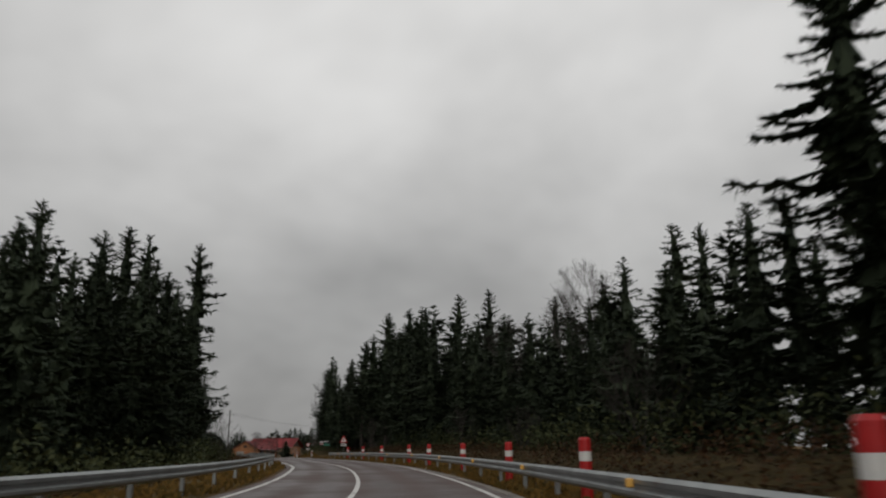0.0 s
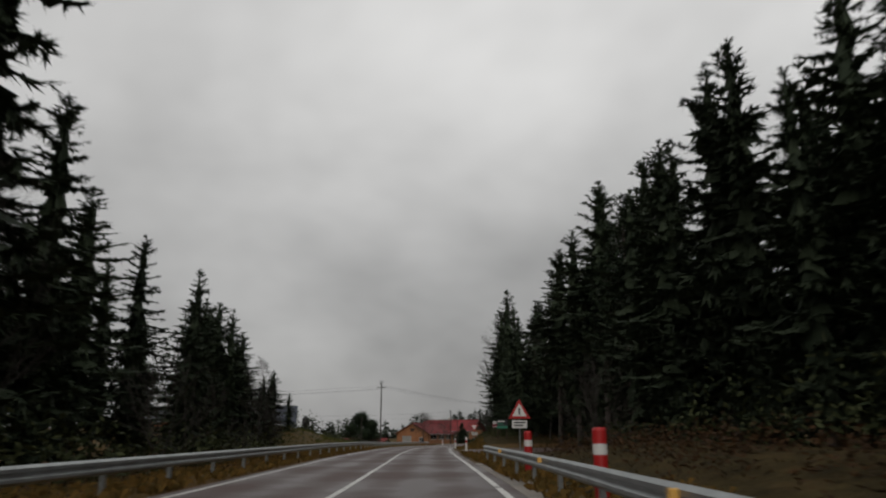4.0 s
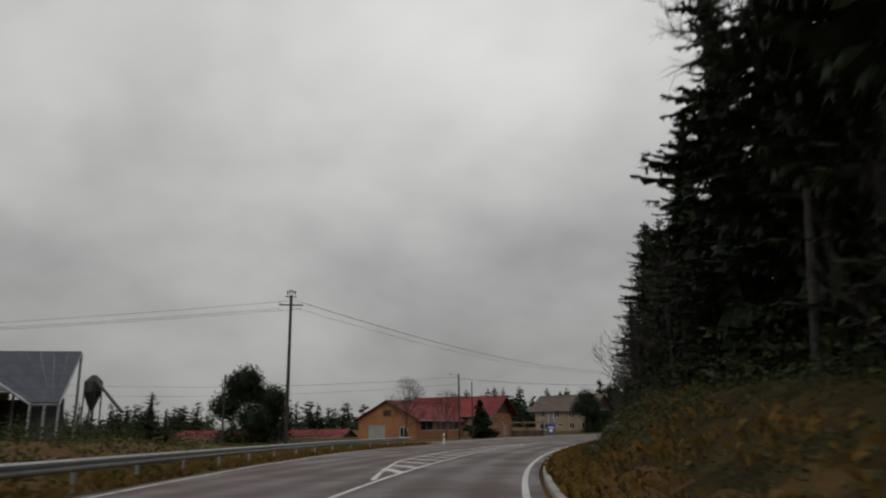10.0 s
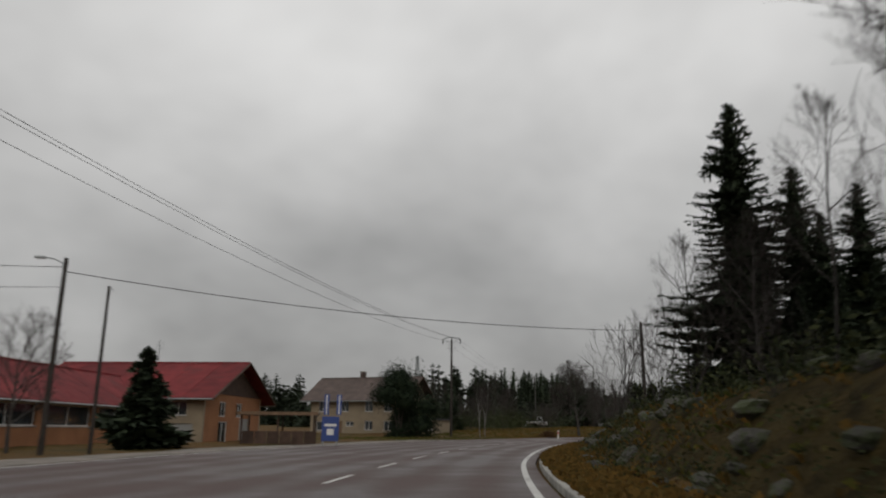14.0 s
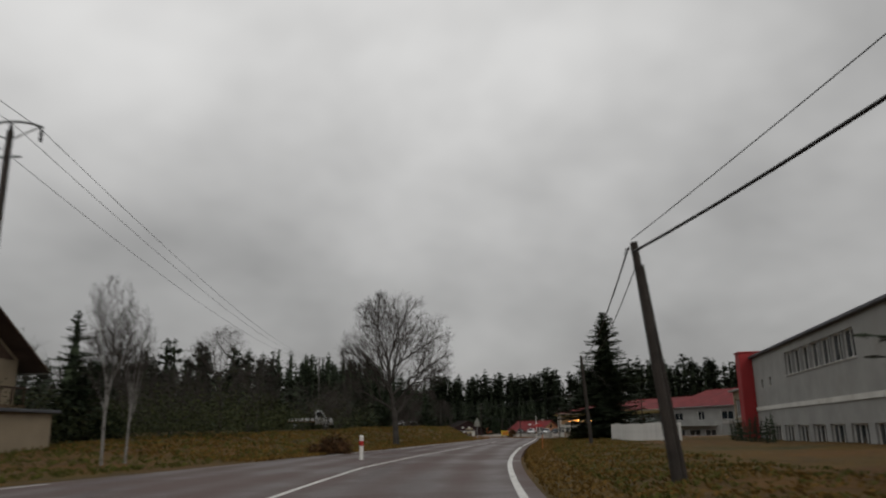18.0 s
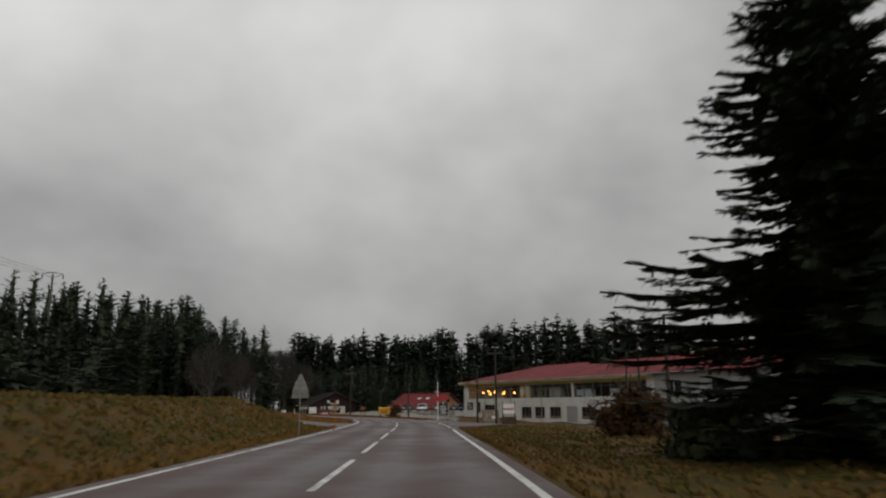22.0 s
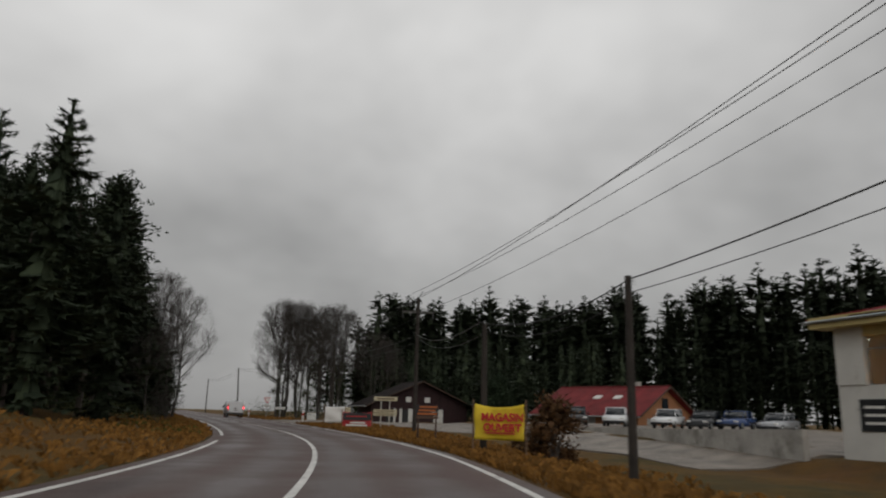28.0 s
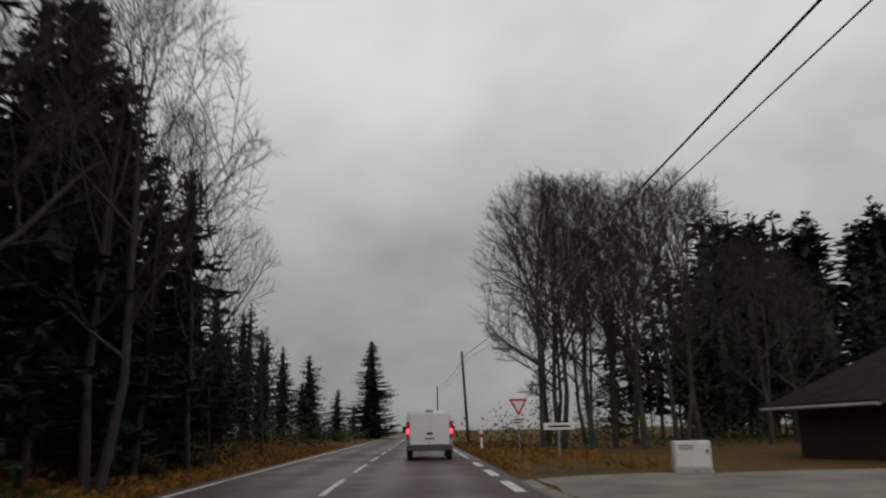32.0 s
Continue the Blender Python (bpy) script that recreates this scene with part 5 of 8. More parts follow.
for x, y, hh in ((54.7, 374.7, 2.05), (27.1, 314.2, 1.2)):
    st = thing("marker_stake", "thin orange wooden snow stake at the verge", "stake", pose(x, y, ground_z(x, y), 2, 1, 0), "orange snow stakes")
    part("shaft", tube([(0, 0, -0.3), (0, 0, hh - max(0.0, ground_z(x, y)))], [0.03, 0.026], 8), M_STAKE, st)
    part("tip", tube([(0, 0, hh - max(0.0, ground_z(x, y)) + 0.002), (0, 0, hh + 0.05 - max(0.0, ground_z(x, y)))], [0.026, 0.012], 8), M_STAKE, st)


def board_sign(name, label, x, y, turn, w, z0, z1, mat, posts=2, bars=(), post_mat=None, post_top=None, lift=0.0, frame_mat=None):
    """A flat panel on posts, with bars of lettering: (a0, a1, b0, b1, material) as fractions of the panel."""
    z = ground_z(x, y) + lift
    ob = thing(name, label, "sign board", pose(x, y, z, 0, 0, turn))
    for i in range(posts):
        px = 0 if posts == 1 else (-w / 2 + 0.1 + (w - 0.2) * i / (posts - 1))
        part("post", box(px - 0.04, 0.0, -0.3, px + 0.04, 0.08, post_top or z1, 0.008), post_mat or M_WOOD, ob)
    part("panel", box(-w / 2, -0.035, z0, w / 2, -0.004, z1, 0.006), mat, ob)
    if frame_mat:
        for a0, a1, b0, b1 in [(-w / 2 - 0.04, w / 2 + 0.04, z1, z1 + 0.05), (-w / 2 - 0.04, w / 2 + 0.04, z0 - 0.05, z0), (-w / 2 - 0.045, -w / 2 - 0.002, z0, z1), (w / 2 + 0.002, w / 2 + 0.045, z0, z1)]:
            part("frame", box(a0, -0.045, b0, a1, 0.0, b1), frame_mat, ob)
    for a0, a1, b0, b1, m in bars:
        part("lettering", box(-w / 2 + a0 * w, -0.042, z0 + b0 * (z1 - z0), -w / 2 + a1 * w, -0.0365, z0 + b1 * (z1 - z0)), m, ob, "bars of lettering")
    return ob


# boards at the wood's edge
M_PINK = material("faded_pink_print", (0.34, 0.07, 0.11), 0.6, vary=0.3, scale=3, fine=12, bump=0.02)
p = at(146, 6.8)
board_sign("sign_board", "dark advertising board with a green strip in the trees", p.x, p.y, bearing(146), 1.25, 1.2, 2.2, M_BLACKBOARD, 2, [(0.0, 1, 0.0, 0.3, M_GREENSHEET), (0.08, 0.7, 0.72, 0.86, M_SIGNWHITE), (0.1, 0.6, 0.45, 0.56, M_GREENSHEET)], M_DARKWOOD)
p = at(153, 6.6)
board_sign("sign_board", "small pale advertising board with pink print in the trees", p.x, p.y, bearing(153) - 8, 1.0, 0.95, 1.62, M_SIGNWHITE, 2, [(0.0, 0.5, 0.06, 0.5, M_PINK), (0.51, 1.0, 0.06, 0.3, M_PINK), (0.0, 1.0, 0.53, 0.6, M_BLACKBOARD), (0.0, 1.0, 0.78, 0.87, M_BLACKBOARD), (0.62, 1.0, 0.61, 0.77, M_REDCLOTH)], M_DARKWOOD)
# blue poster stand before the orange house
ob = board_sign("poster_stand", "blue poster stand with white print beside the junction", -13.0, 266.4, 2, 1.1, 0.45, 2.0, M_BLUESHEET, 2, [(0.15, 0.85, 0.6, 0.7, M_SIGNWHITE), (0.3, 0.7, 0.25, 0.5, M_SIGNWHITE)], M_STEEL)
for k in (-0.45, 0.35):
    part("flag", prism([(k, 2.1), (k + 0.32, 2.1), (k + 0.32, 3.4), (k, 3.4)], -0.02, 0.02), M_BLUESHEET, ob, "blue upright flag")
    part("stripe", box(k + 0.12, -0.026, 2.15, k + 0.2, -0.021, 3.35), M_SIGNWHITE, ob)


# ---- poles and lines ----
def utility_pole(x, y, top, kind, turn=0.0, mat=None, lean=(0, 0), r=0.13, label="dark creosoted wooden utility pole"):
    z = ground_z(x, y)
    h = top - z
    ob = thing("utility_pole", label, "utility pole", pose(x, y, z, lean[0], lean[1], turn), "utility poles")
    m = mat or M_WOODPOLE
    part("shaft", tube([(0, 0, -0.4), (0, 0, h * 0.5), (0, 0, h)], [r, r * 0.85, r * 0.7], 10), m, ob)
    if kind == "arm":
        part("crossarm", box(-1.05, -0.06, h - 1.0, 1.05, 0.06, h - 0.88, 0.015), M_CONCPOLE, ob)
        for k in (-1.0, 1.0):
            part("insulator", lathe([(0.05, h - 1.38), (0.075, h - 1.3), (0.04, h - 1.2), (0.075, h - 1.12), (0.03, h - 1.0)], 10).copy(), M_WIRE, ob).location = (k, 0, 0)
        part("bracket", tube([(0, 0, h - 0.1), (0.12, 0, h + 0.25), (0.3, 0, h + 0.45)], 0.03, 6), M_STEEL, ob)
        part("bracket", tube([(0, 0, h - 0.4), (-0.25, 0, h - 0.2), (-0.35, 0, h + 0.05)], 0.03, 6), M_STEEL, ob)
    if kind == "arch":
        pts = [(-1.15 + 2.3 * i / 10, 0, h + 0.35 - 0.25 * (abs(-1 + 2 * i / 10) ** 2)) for i in range(11)]
        part("arch", tube(pts, 0.045, 6), M_STEEL, ob, "galvanised arched crossarm")
        for sx in (-1, 1):
            part("brace", tube([(0, 0, h - 0.35), (sx * 1.05, 0, h + 0.12)], 0.03, 6), M_STEEL, ob)
        for sx in (-1.1, 0, 1.1):
            part("insulator", lathe([(0.04, -0.55), (0.07, -0.45), (0.04, -0.35), (0.07, -0.25), (0.02, 0.0)], 10), M_WIRE, ob).location = (sx, 0, h + (0.35 if sx == 0 else 0.1))
        part("crossarm", box(-0.5, -0.04, h - 1.0, 0.5, 0.04, h - 0.94), M_STEEL, ob)
    if kind == "top":
        for k, dz in ((-0.3, 0.35), (-0.1, 0.45), (0.12, 0.45), (0.32, 0.35)):
            part("insulator", lathe([(0.02, -0.3), (0.03, 0.0), (0.07, 0.05), (0.05, 0.12), (0.07, 0.18), (0.03, 0.26)], 10), M_WIRE, ob).location = (k, 0, h + dz - 0.2)
        part("crossarm", box(-0.45, -0.05, h - 0.15, 0.45, 0.05, h - 0.05), M_STEEL, ob)
        part("crossarm", box(-1.0, -0.05, h - 0.85, 1.0, 0.05, h - 0.75), M_CONCPOLE, ob)
    if kind == "plain":
        part("hook", tube([(0, 0, h - 0.15), (0.16, 0, h - 0.12), (0.2, 0, h - 0.25)], 0.018, 6), M_STEEL, ob)
    if kind == "stay":
        part("strut", tube([(0.16, 0.35, -0.4), (0.06, 0.0, h - 0.55)], [r * 0.8, r * 0.6], 10), m, ob, "second leaning wooden leg")
        part("hook", tube([(0, 0, h - 0.15), (-0.2, 0, h - 0.12), (-0.24, 0, h - 0.25)], 0.018, 6), M_STEEL, ob)
    if kind == "lamp":
        part("lamp_arm", tube([(0, 0, h - 0.3), (-0.5, 0, h - 0.05), (-0.9, 0, h)], 0.025, 6), M_STEEL, ob)
        part("lamp_head", box(-1.3, -0.1, h - 0.06, -0.85, 0.1, h + 0.05, 0.02), M_STEEL, ob, "grey street lamp head")
    return ob


utility_pole(-34.2, 212.4, 12.6, "top", 20, r=0.16)
utility_pole(-24.7, 250.7, 8.5, "lamp", 0)
utility_pole(-23.1, 251.8, 7.5, "plain", 0, r=0.09)
utility_pole(0.7, 305.4, 11.9, "arch", -25, r=0.16, label="dark wooden line pole with an arched steel crossarm")
utility_pole(5.9, 260.5, 7.9, "plain", 0)
utility_pole(15.6, 290.05, 5.58, "stay", -38, lean=(0, -5.5), r=0.12, label="leaning wooden utility pole with a second stay leg")
utility_pole(32.95, 317.85, 6.2, "plain", -30, lean=(0, -3.5))
utility_pole(70.8, 363.7, 6.9, "plain", -30)
utility_pole(89.1, 382.6, 7.4, "plain", -30, r=0.13)
utility_pole(88.6, 383.7, 6.6, "plain", -30, r=0.09)
utility_pole(86.1, 404.4, 5.8, "plain", -30, r=0.12)
utility_pole(90.2, 406.3, 8.7, "top", -30, r=0.15)
utility_pole(92.9, 431.8, 5.0, "plain", -20)
utility_pole(91.95, 438.9, 4.35, "plain", -20)
utility_pole(97.1, 460.4, 8.6, "arm", -10, r=0.15)
utility_pole(95.6, 476.8, 6.3, "plain", -5, r=0.14)
utility_pole(95.0, 538.0, 7.6, "plain", 0, lean=(0, -3))
utility_pole(94.0, 590.0, 7.6, "plain", 0)
utility_pole(43.6, 428.0, 16.6, "arch", -20, M_CONCPOLE, r=0.15, label="grey concrete line pole with an arched crossarm")
utility_pole(-150.0, 200.0, 12.0, "top", 60, r=0.16)
utility_pole(-36.5, 205.5, 5.6, "plain", 0, r=0.09)


def pylon(x, y, top, turn):
    """A lattice power pylon far behind the woods: four tapering legs, rings, diagonal braces and three pairs of arms."""
    z = ground_z(x, y)
    h = top - z
    ob = thing("power_pylon", "grey steel lattice power pylon beyond the woods", "pylon", pose(x, y, z, 0, 0, turn))

    def corner(k, u):
        r = 2.6 * (1 - u) ** 1.3 + 0.35
        return Vector((r * (1 if k in (0, 1) else -1), r * (1 if k in (1, 2) else -1), h * u))
    rings = [0, 0.18, 0.34, 0.48, 0.6, 0.7, 0.78, 0.86, 0.93, 1.0]
    for k in range(4):
        part("leg", tube([corner(k, u) for u in rings], 0.14, 5), M_STEEL, ob)
        for u0, u1 in zip(rings, rings[1:]):
            part("brace", tube([corner(k, u0), corner((k + 1) % 4, u1)], 0.09, 4), M_STEEL, ob)
            part("brace", tube([corner((k + 1) % 4, u0), corner(k, u1)], 0.09, 4), M_STEEL, ob)
    for u, w in ((0.78, 4.6), (0.87, 3.6), (0.96, 2.8)):
        for sx in (-1, 1):
            part("arm", tube([(0, 0, h * u + 0.9), (sx * w, 0, h * u), (0, 0, h * u)], 0.1, 4), M_STEEL, ob)
            part("insulator", tube([(sx * w, 0, h * u), (sx * w, 0, h * u - 1.3)], 0.12, 6), M_WIRE, ob)


pylon(21.9, 552.3, 34.1, 20)


def cable(a, b, sag, r=0.012, label="thin black overhead line"):
    a, b = Vector(a), Vector(b)
    pts = [a.lerp(b, i / 16) - Vector((0, 0, sag * 4 * (i / 16) * (1 - i / 16))) for i in range(17)]
    c = (a + b) / 2
    ob = new("overhead_line", None)
    bpy.data.objects.remove(ob)
    me = bpy.data.meshes.new("overhead_line")
    bm = tube([p - c for p in pts], r, 5)
    bm.to_mesh(me)
    bm.free()
    me.materials.append(M_WIRE)
    ob = new("overhead_line", me)
    ob.location = c
    tagged(ob, label, "cable", "overhead lines")


for k in (-1.1, 0, 1.1):
    cable((-34.2 + k * 0.9, 212.4 + k * 0.3, 12.3 - abs(k) * 0.3), (0.7 + k * 0.9, 305.4 - k * 0.45, 11.9 if k else 12.2), 1.6)
    cable((0.7 + k * 0.9, 305.4 - k * 0.45, 11.9 if k else 12.2), (43.6 + k * 0.9, 428 - k * 0.3, 16.6), 2.2)
for k in (-0.9, 0.2, 0.9):
    cable((-34.2 + k * 0.9, 212.4 + k * 0.3, 12.4 - abs(k)), (-150, 200 + k, 11.6), 2.0)
cable((-24.7, 250.7, 7.9), (5.9, 260.5, 7.4), 0.6, 0.02)
cable((-24.7, 250.7, 8.1), (-80, 236, 7.6), 0.9, 0.015)
cable((-24.7, 250.7, 7.2), (-80, 238, 6.4), 0.9, 0.012)
cable((5.9, 260.5, 7.1), (15.1, 290.3, 5.3), 0.75, 0.032, "thick twisted overhead cable")
cable((5.9, 260.5, 7.7), (15.1, 290.3, 5.6), 0.3, 0.010)
for a, b in [((15.0, 290.3, 5.4), (32.75, 318.0, 6.0)), ((32.75, 318, 6.0), (70.8, 363.7, 6.7)), ((70.8, 363.7, 6.7), (90.2, 406.3, 7.4)), ((90.2, 406.3, 7.0), (92.9, 431.8, 4.9)), ((92.9, 431.8, 4.9), (91.75, 438.9, 4.4)), ((91.75, 438.9, 4.4), (97.1, 460.4, 6.2)), ((97.1, 460.4, 6.2), (95.6, 476.8, 6.2)), ((95.6, 476.8, 6.2), (95.0, 538, 7.4)), ((95.0, 538, 7.4), (94, 590, 7.4))]:
    cable(a, b, 0.5, 0.02)
    cable((a[0] + 0.2, a[1], a[2] - 0.35), (b[0] + 0.2, b[1], b[2] - 0.3), 0.55, 0.013)
for k in (-1.0, -0.35, 0.3, 1.0):
    cable((90.2 + k, 406.3, 8.7), (97.1 + k, 460.4, 8.0 if abs(k) > 0.5 else 8.9), 0.7)
    cable((97.1 + k, 460.4, 8.0 if abs(k) > 0.5 else 8.9), (95.6 + k * 0.2, 476.8, 6.3), 0.3)


# ---- buildings ----
def add_wall(bm, length, z0, z1, y0, y1, openings, x_off=0.0):
    """Wall slab along x with rectangular holes (x0, x1, za, zb)."""
    xs = sorted({0.0, length, *[q for o in openings for q in o[:2]]})
    zs = sorted({z0, z1, *[q for o in openings for q in o[2:4]]})
    for a, b in zip(xs, xs[1:]):
        run = None
        for c, d in zip(zs, zs[1:]):
            hole = any(o[0] <= (a + b) / 2 <= o[1] and o[2] <= (c + d) / 2 <= o[3] for o in openings)
            if hole:
                if run:
                    add_box(bm, x_off + a, y0, run[0], x_off + b, y1, run[1])
                run = None
            else:
                run = (run[0], d) if run else (c, d)
        if run:
            add_box(bm, x_off + a, y0, run[0], x_off + b, y1, run[1])
    bmesh.ops.remove_doubles(bm, verts=bm.verts, dist=0.0005)


def add_window(ob, x0, x1, z0, z1, y, name="window", frame=0.07, bars=1, sill=True, glass=None, frame_mat=None, deep=0.16):
    """A window set back in its opening: frame, panes, mullions and sill."""
    w = part(name, box(x0, y + deep + 0.05, z0, x1, y + deep + 0.07, z1), glass or M_GLASS, ob)
    fm = frame_mat or M_FRAME
    for a0, a1, b0, b1 in [(x0, x0 + frame, z0, z1), (x1 - frame, x1, z0, z1), (x0 + frame, x1 - frame, z0, z0 + frame), (x0 + frame, x1 - frame, z1 - frame, z1)]:
        part("frame", box(a0, y + deep - 0.02, b0, a1, y + deep + 0.048, b1), fm, w)
    for k in range(1, bars + 1):
        cx = x0 + (x1 - x0) * k / (bars + 1)
        part("mullion", box(cx - frame * 0.45, y + deep - 0.01, z0 + frame, cx + frame * 0.45, y + deep + 0.045, z1 - frame), fm, w)
    if sill:
        part("sill", box(x0 - 0.06, y - 0.06, z0 - 0.07, x1 + 0.06, y + deep - 0.03, z0 - 0.004), M_CONCRETE, w)
    return w


def add_door(ob, x0, x1, z0, z1, y, mat, ribs=0, name="door"):
    d = part(name, box(x0, y + 0.12, z0, x1, y + 0.17, z1), mat, ob)
    for k in range(ribs):
        zz = z0 + (z1 - z0) * (k + 1) / (ribs + 1)
        part("rib", box(x0 + 0.04, y + 0.105, zz - 0.02, x1 - 0.04, y + 0.119, zz + 0.02), mat, d)
    if not ribs:
        part("handle", box(x1 - 0.16, y + 0.06, z0 + 1.0, x1 - 0.1, y + 0.119, z0 + 1.06), M_STEEL, d, "steel handle")
    return d


def roof_panels(ob, w, depth, eave, ridge, over, mat, ridge_y=None, hip0=0.0, hip1=0.0, step=2.2, thick=0.12):
    """Two slopes of roof sheets side by side, each a piece of its own, with ridge cap and gutters. Ridge along x."""
    ry = depth / 2 if ridge_y is None else ridge_y
    roof = part("roof", prism([(-over * 0.5, -0.02), (-over * 0.5, 0.02), (-over * 0.5 + 0.05, 0.02)], 0, w, "x"), mat, ob)
    roof.location = (0, ry, ridge)
    for side in (0, 1):
        y_e = -over if side == 0 else depth + over
        run = abs(ry - y_e)
        rise = (ridge - eave) * run / (run - over)
        ze = ridge - rise
        n = max(3, int((w + 2 * over) / step))
        for i in range(n):
            a, b = -over + (w + 2 * over) * i / n, -over + (w + 2 * over) * (i + 1) / n - 0.035
            def top_y(x):
                cut = 0.0
                if hip0 and x < hip0:
                    cut = 1 - max(0.0, x + over) / (hip0 + over)
                if hip1 and x > w - hip1:
                    cut = 1 - max(0.0, w + over - x) / (hip1 + over)
                return min(1.0, cut)
            ca, cb = top_y(a), top_y(b)
            def pt(x, f, dz):
                return (x, ry + (y_e - ry) * f, ridge - rise * f + dz)
            bm = bmesh.new()
            lo = [bm.verts.new(pt(a, max(ca, 0.0), 0)), bm.verts.new(pt(b, max(cb, 0.0), 0)), bm.verts.new(pt(b, 1, 0)), bm.verts.new(pt(a, 1, 0))]
            if max(ca, cb) >= 0.999:
                bm.free()
                continue
            hi = [bm.verts.new(v.co + Vector((0, 0, thick))) for v in lo]
            bm.faces.new(lo)
            bm.faces.new(hi[::-1])
            for k in range(4):
                bm.faces.new((lo[k], lo[(k + 1) % 4], hi[(k + 1) % 4], hi[k]))
            bmesh.ops.recalc_face_normals(bm, faces=bm.faces)
            sh = part("roof_sheet", bm, mat, roof)
            sh.location = (0, -ry, -ridge)
        g = part("gutter", tube([(-over, y_e + (-0.07 if side == 0 else 0.07), ze - 0.02), (w + over, y_e + (-0.07 if side == 0 else 0.07), ze - 0.02)], 0.07, 6), M_STEEL, ob, "grey gutter")
    a, b = (hip0 if hip0 else -over), (w - hip1 if hip1 else w + over)
    part("ridge_cap", tube([(a, ry, ridge + thick * 0.8), (b, ry, ridge + thick * 0.8)], 0.09, 6), mat, ob)
    for hip, x_in, x_e in ((hip0, hip0, -over), (hip1, w - hip1, w + over)):
        if hip:
            bm = bmesh.new()
            yf, yb = -over, depth + over
            rf = (ridge - eave) * (ry + over) / ry
            v = [bm.verts.new((x_in, ry, ridge)), bm.verts.new((x_e, yf, ridge - rf)), bm.verts.new((x_e, yb, ridge - rf))]
            t = [bm.verts.new(q.co + Vector((0, 0, thick * 1.05))) for q in v]
            bm.faces.new(v)
            bm.faces.new(t)
            for k in range(3):
                bm.faces.new((v[k], v[(k + 1) % 3], t[(k + 1) % 3], t[k]))
            bmesh.ops.recalc_face_normals(bm, faces=bm.faces)
            part("hip", bm, mat, ob)
    return roof


def house(name, label, m, w, depth, base, eave, ridge, wall_mat, roof_mat, front=(), gable0=(), gable1=(), over=0.5, ridge_y=None, hip0=0.0, hip1=0.0, step=2.2, gable_mat=None, category="building"):
    """A building with its ridge along x. front, gable0 (x = 0), gable1 (x = w): openings (a0, a1, z0, z1, kind)."""
    ob = thing(name, label, category, m)
    t = 0.3
    ry = depth / 2 if ridge_y is None else ridge_y
    bm = bmesh.new()
    add_wall(bm, w, base, eave, 0, t, [o[:4] for o in front])
    part("wall", bm, wall_mat, ob)
    part("wall", box(0, depth - t, base, w, depth, eave), wall_mat, ob)
    for x0, hip, ops in ((0, hip0, gable0), (w - t, hip1, gable1)):
        bm = bmesh.new()
        low = eave - 0.003
        add_wall(bm, depth - 2 * t - 0.004, base, low, 0, t, [o[:4] for o in ops])
        rot = Matrix(((0, 1, 0, x0), (1, 0, 0, t + 0.002), (0, 0, 1, 0), (0, 0, 0, 1)))
        bmesh.ops.transform(bm, matrix=rot, verts=bm.verts)
        bmesh.ops.reverse_faces(bm, faces=bm.faces)
        part("wall", bm, gable_mat or wall_mat, ob)
        if not hip:
            part("gable", prism([(0.02, eave), (depth - 0.02, eave), (ry, ridge - 0.03)], x0 + 0.002, x0 + t - 0.002, "x"), gable_mat or wall_mat, ob)
            for sgn, ye in ((-1, -over), (1, depth + over)):
                rise = (ridge - eave) * (abs(ry - ye)) / (abs(ry - ye) - over)
                xx = -over - 0.03 if x0 == 0 else w + over + 0.03
                part("bargeboard", tube([(xx, ry, ridge + 0.03), (xx, ye, ridge - rise + 0.03)], 0.08, 4), M_DARKWOOD, ob, "dark timber bargeboard")
    roof_panels(ob, w, depth, eave, ridge, over, roof_mat, ridge_y, hip0, hip1, step)
    part("floor", box(t, t, base - 0.05, w - t, depth - t, base + 0.02), M_CONCRETE, ob)
    for a0, a1, z0, z1, k in front:
        if k == "w":
            add_window(ob, a0, a1, z0, z1, 0)
        elif k == "d":
            add_window(ob, a0, a1, z0, z1, 0, bars=0, sill=False, frame_mat=M_WOOD)
        elif k == "g":
            add_door(ob, a0, a1, z0, z1, 0, M_GREYWALL, 6, "garage_door")
        elif k == "p":
            add_door(ob, a0, a1, z0, z1, 0, M_WOOD)
    for x_side, ops in ((0, gable0), (w, gable1)):
        for a0, a1, z0, z1, k in ops:
            holder = part("window" if k == "w" else "garage_door", box(a0, 0.12, z0, a1, 0.17, z1), M_GLASS if k == "w" else M_GREYWALL, ob)
            for b0, b1, c0, c1 in [(a0, a0 + 0.07, z0, z1), (a1 - 0.07, a1, z0, z1), (a0 + 0.07, a1 - 0.07, z0, z0 + 0.07), (a0 + 0.07, a1 - 0.07, z1 - 0.07, z1)]:
                part("frame", box(b0, 0.06, c0, b1, 0.118, c1), M_FRAME if k == "w" else M_GREYWALL, holder)
            if k != "w":
                for q in range(1, 6):
                    zz = z0 + (z1 - z0) * q / 6
                    part("rib", box(a0 + 0.08, 0.1, zz - 0.02, a1 - 0.08, 0.118, zz + 0.02), M_GREYWALL, holder)
            else:
                part("mullion", box((a0 + a1) / 2 - 0.03, 0.07, z0 + 0.07, (a0 + a1) / 2 + 0.03, 0.116, z1 - 0.07), M_FRAME, holder)
            if x_side == 0:
                holder.matrix_local = Matrix(((0, 1, 0, 0), (1, 0, 0, t), (0, 0, 1, 0), (0, 0, 0, 1)))
            else:
                holder.matrix_local = Matrix(((0, -1, 0, w), (1, 0, 0, t), (0, 0, 1, 0), (0, 0, 0, 1)))
    return ob


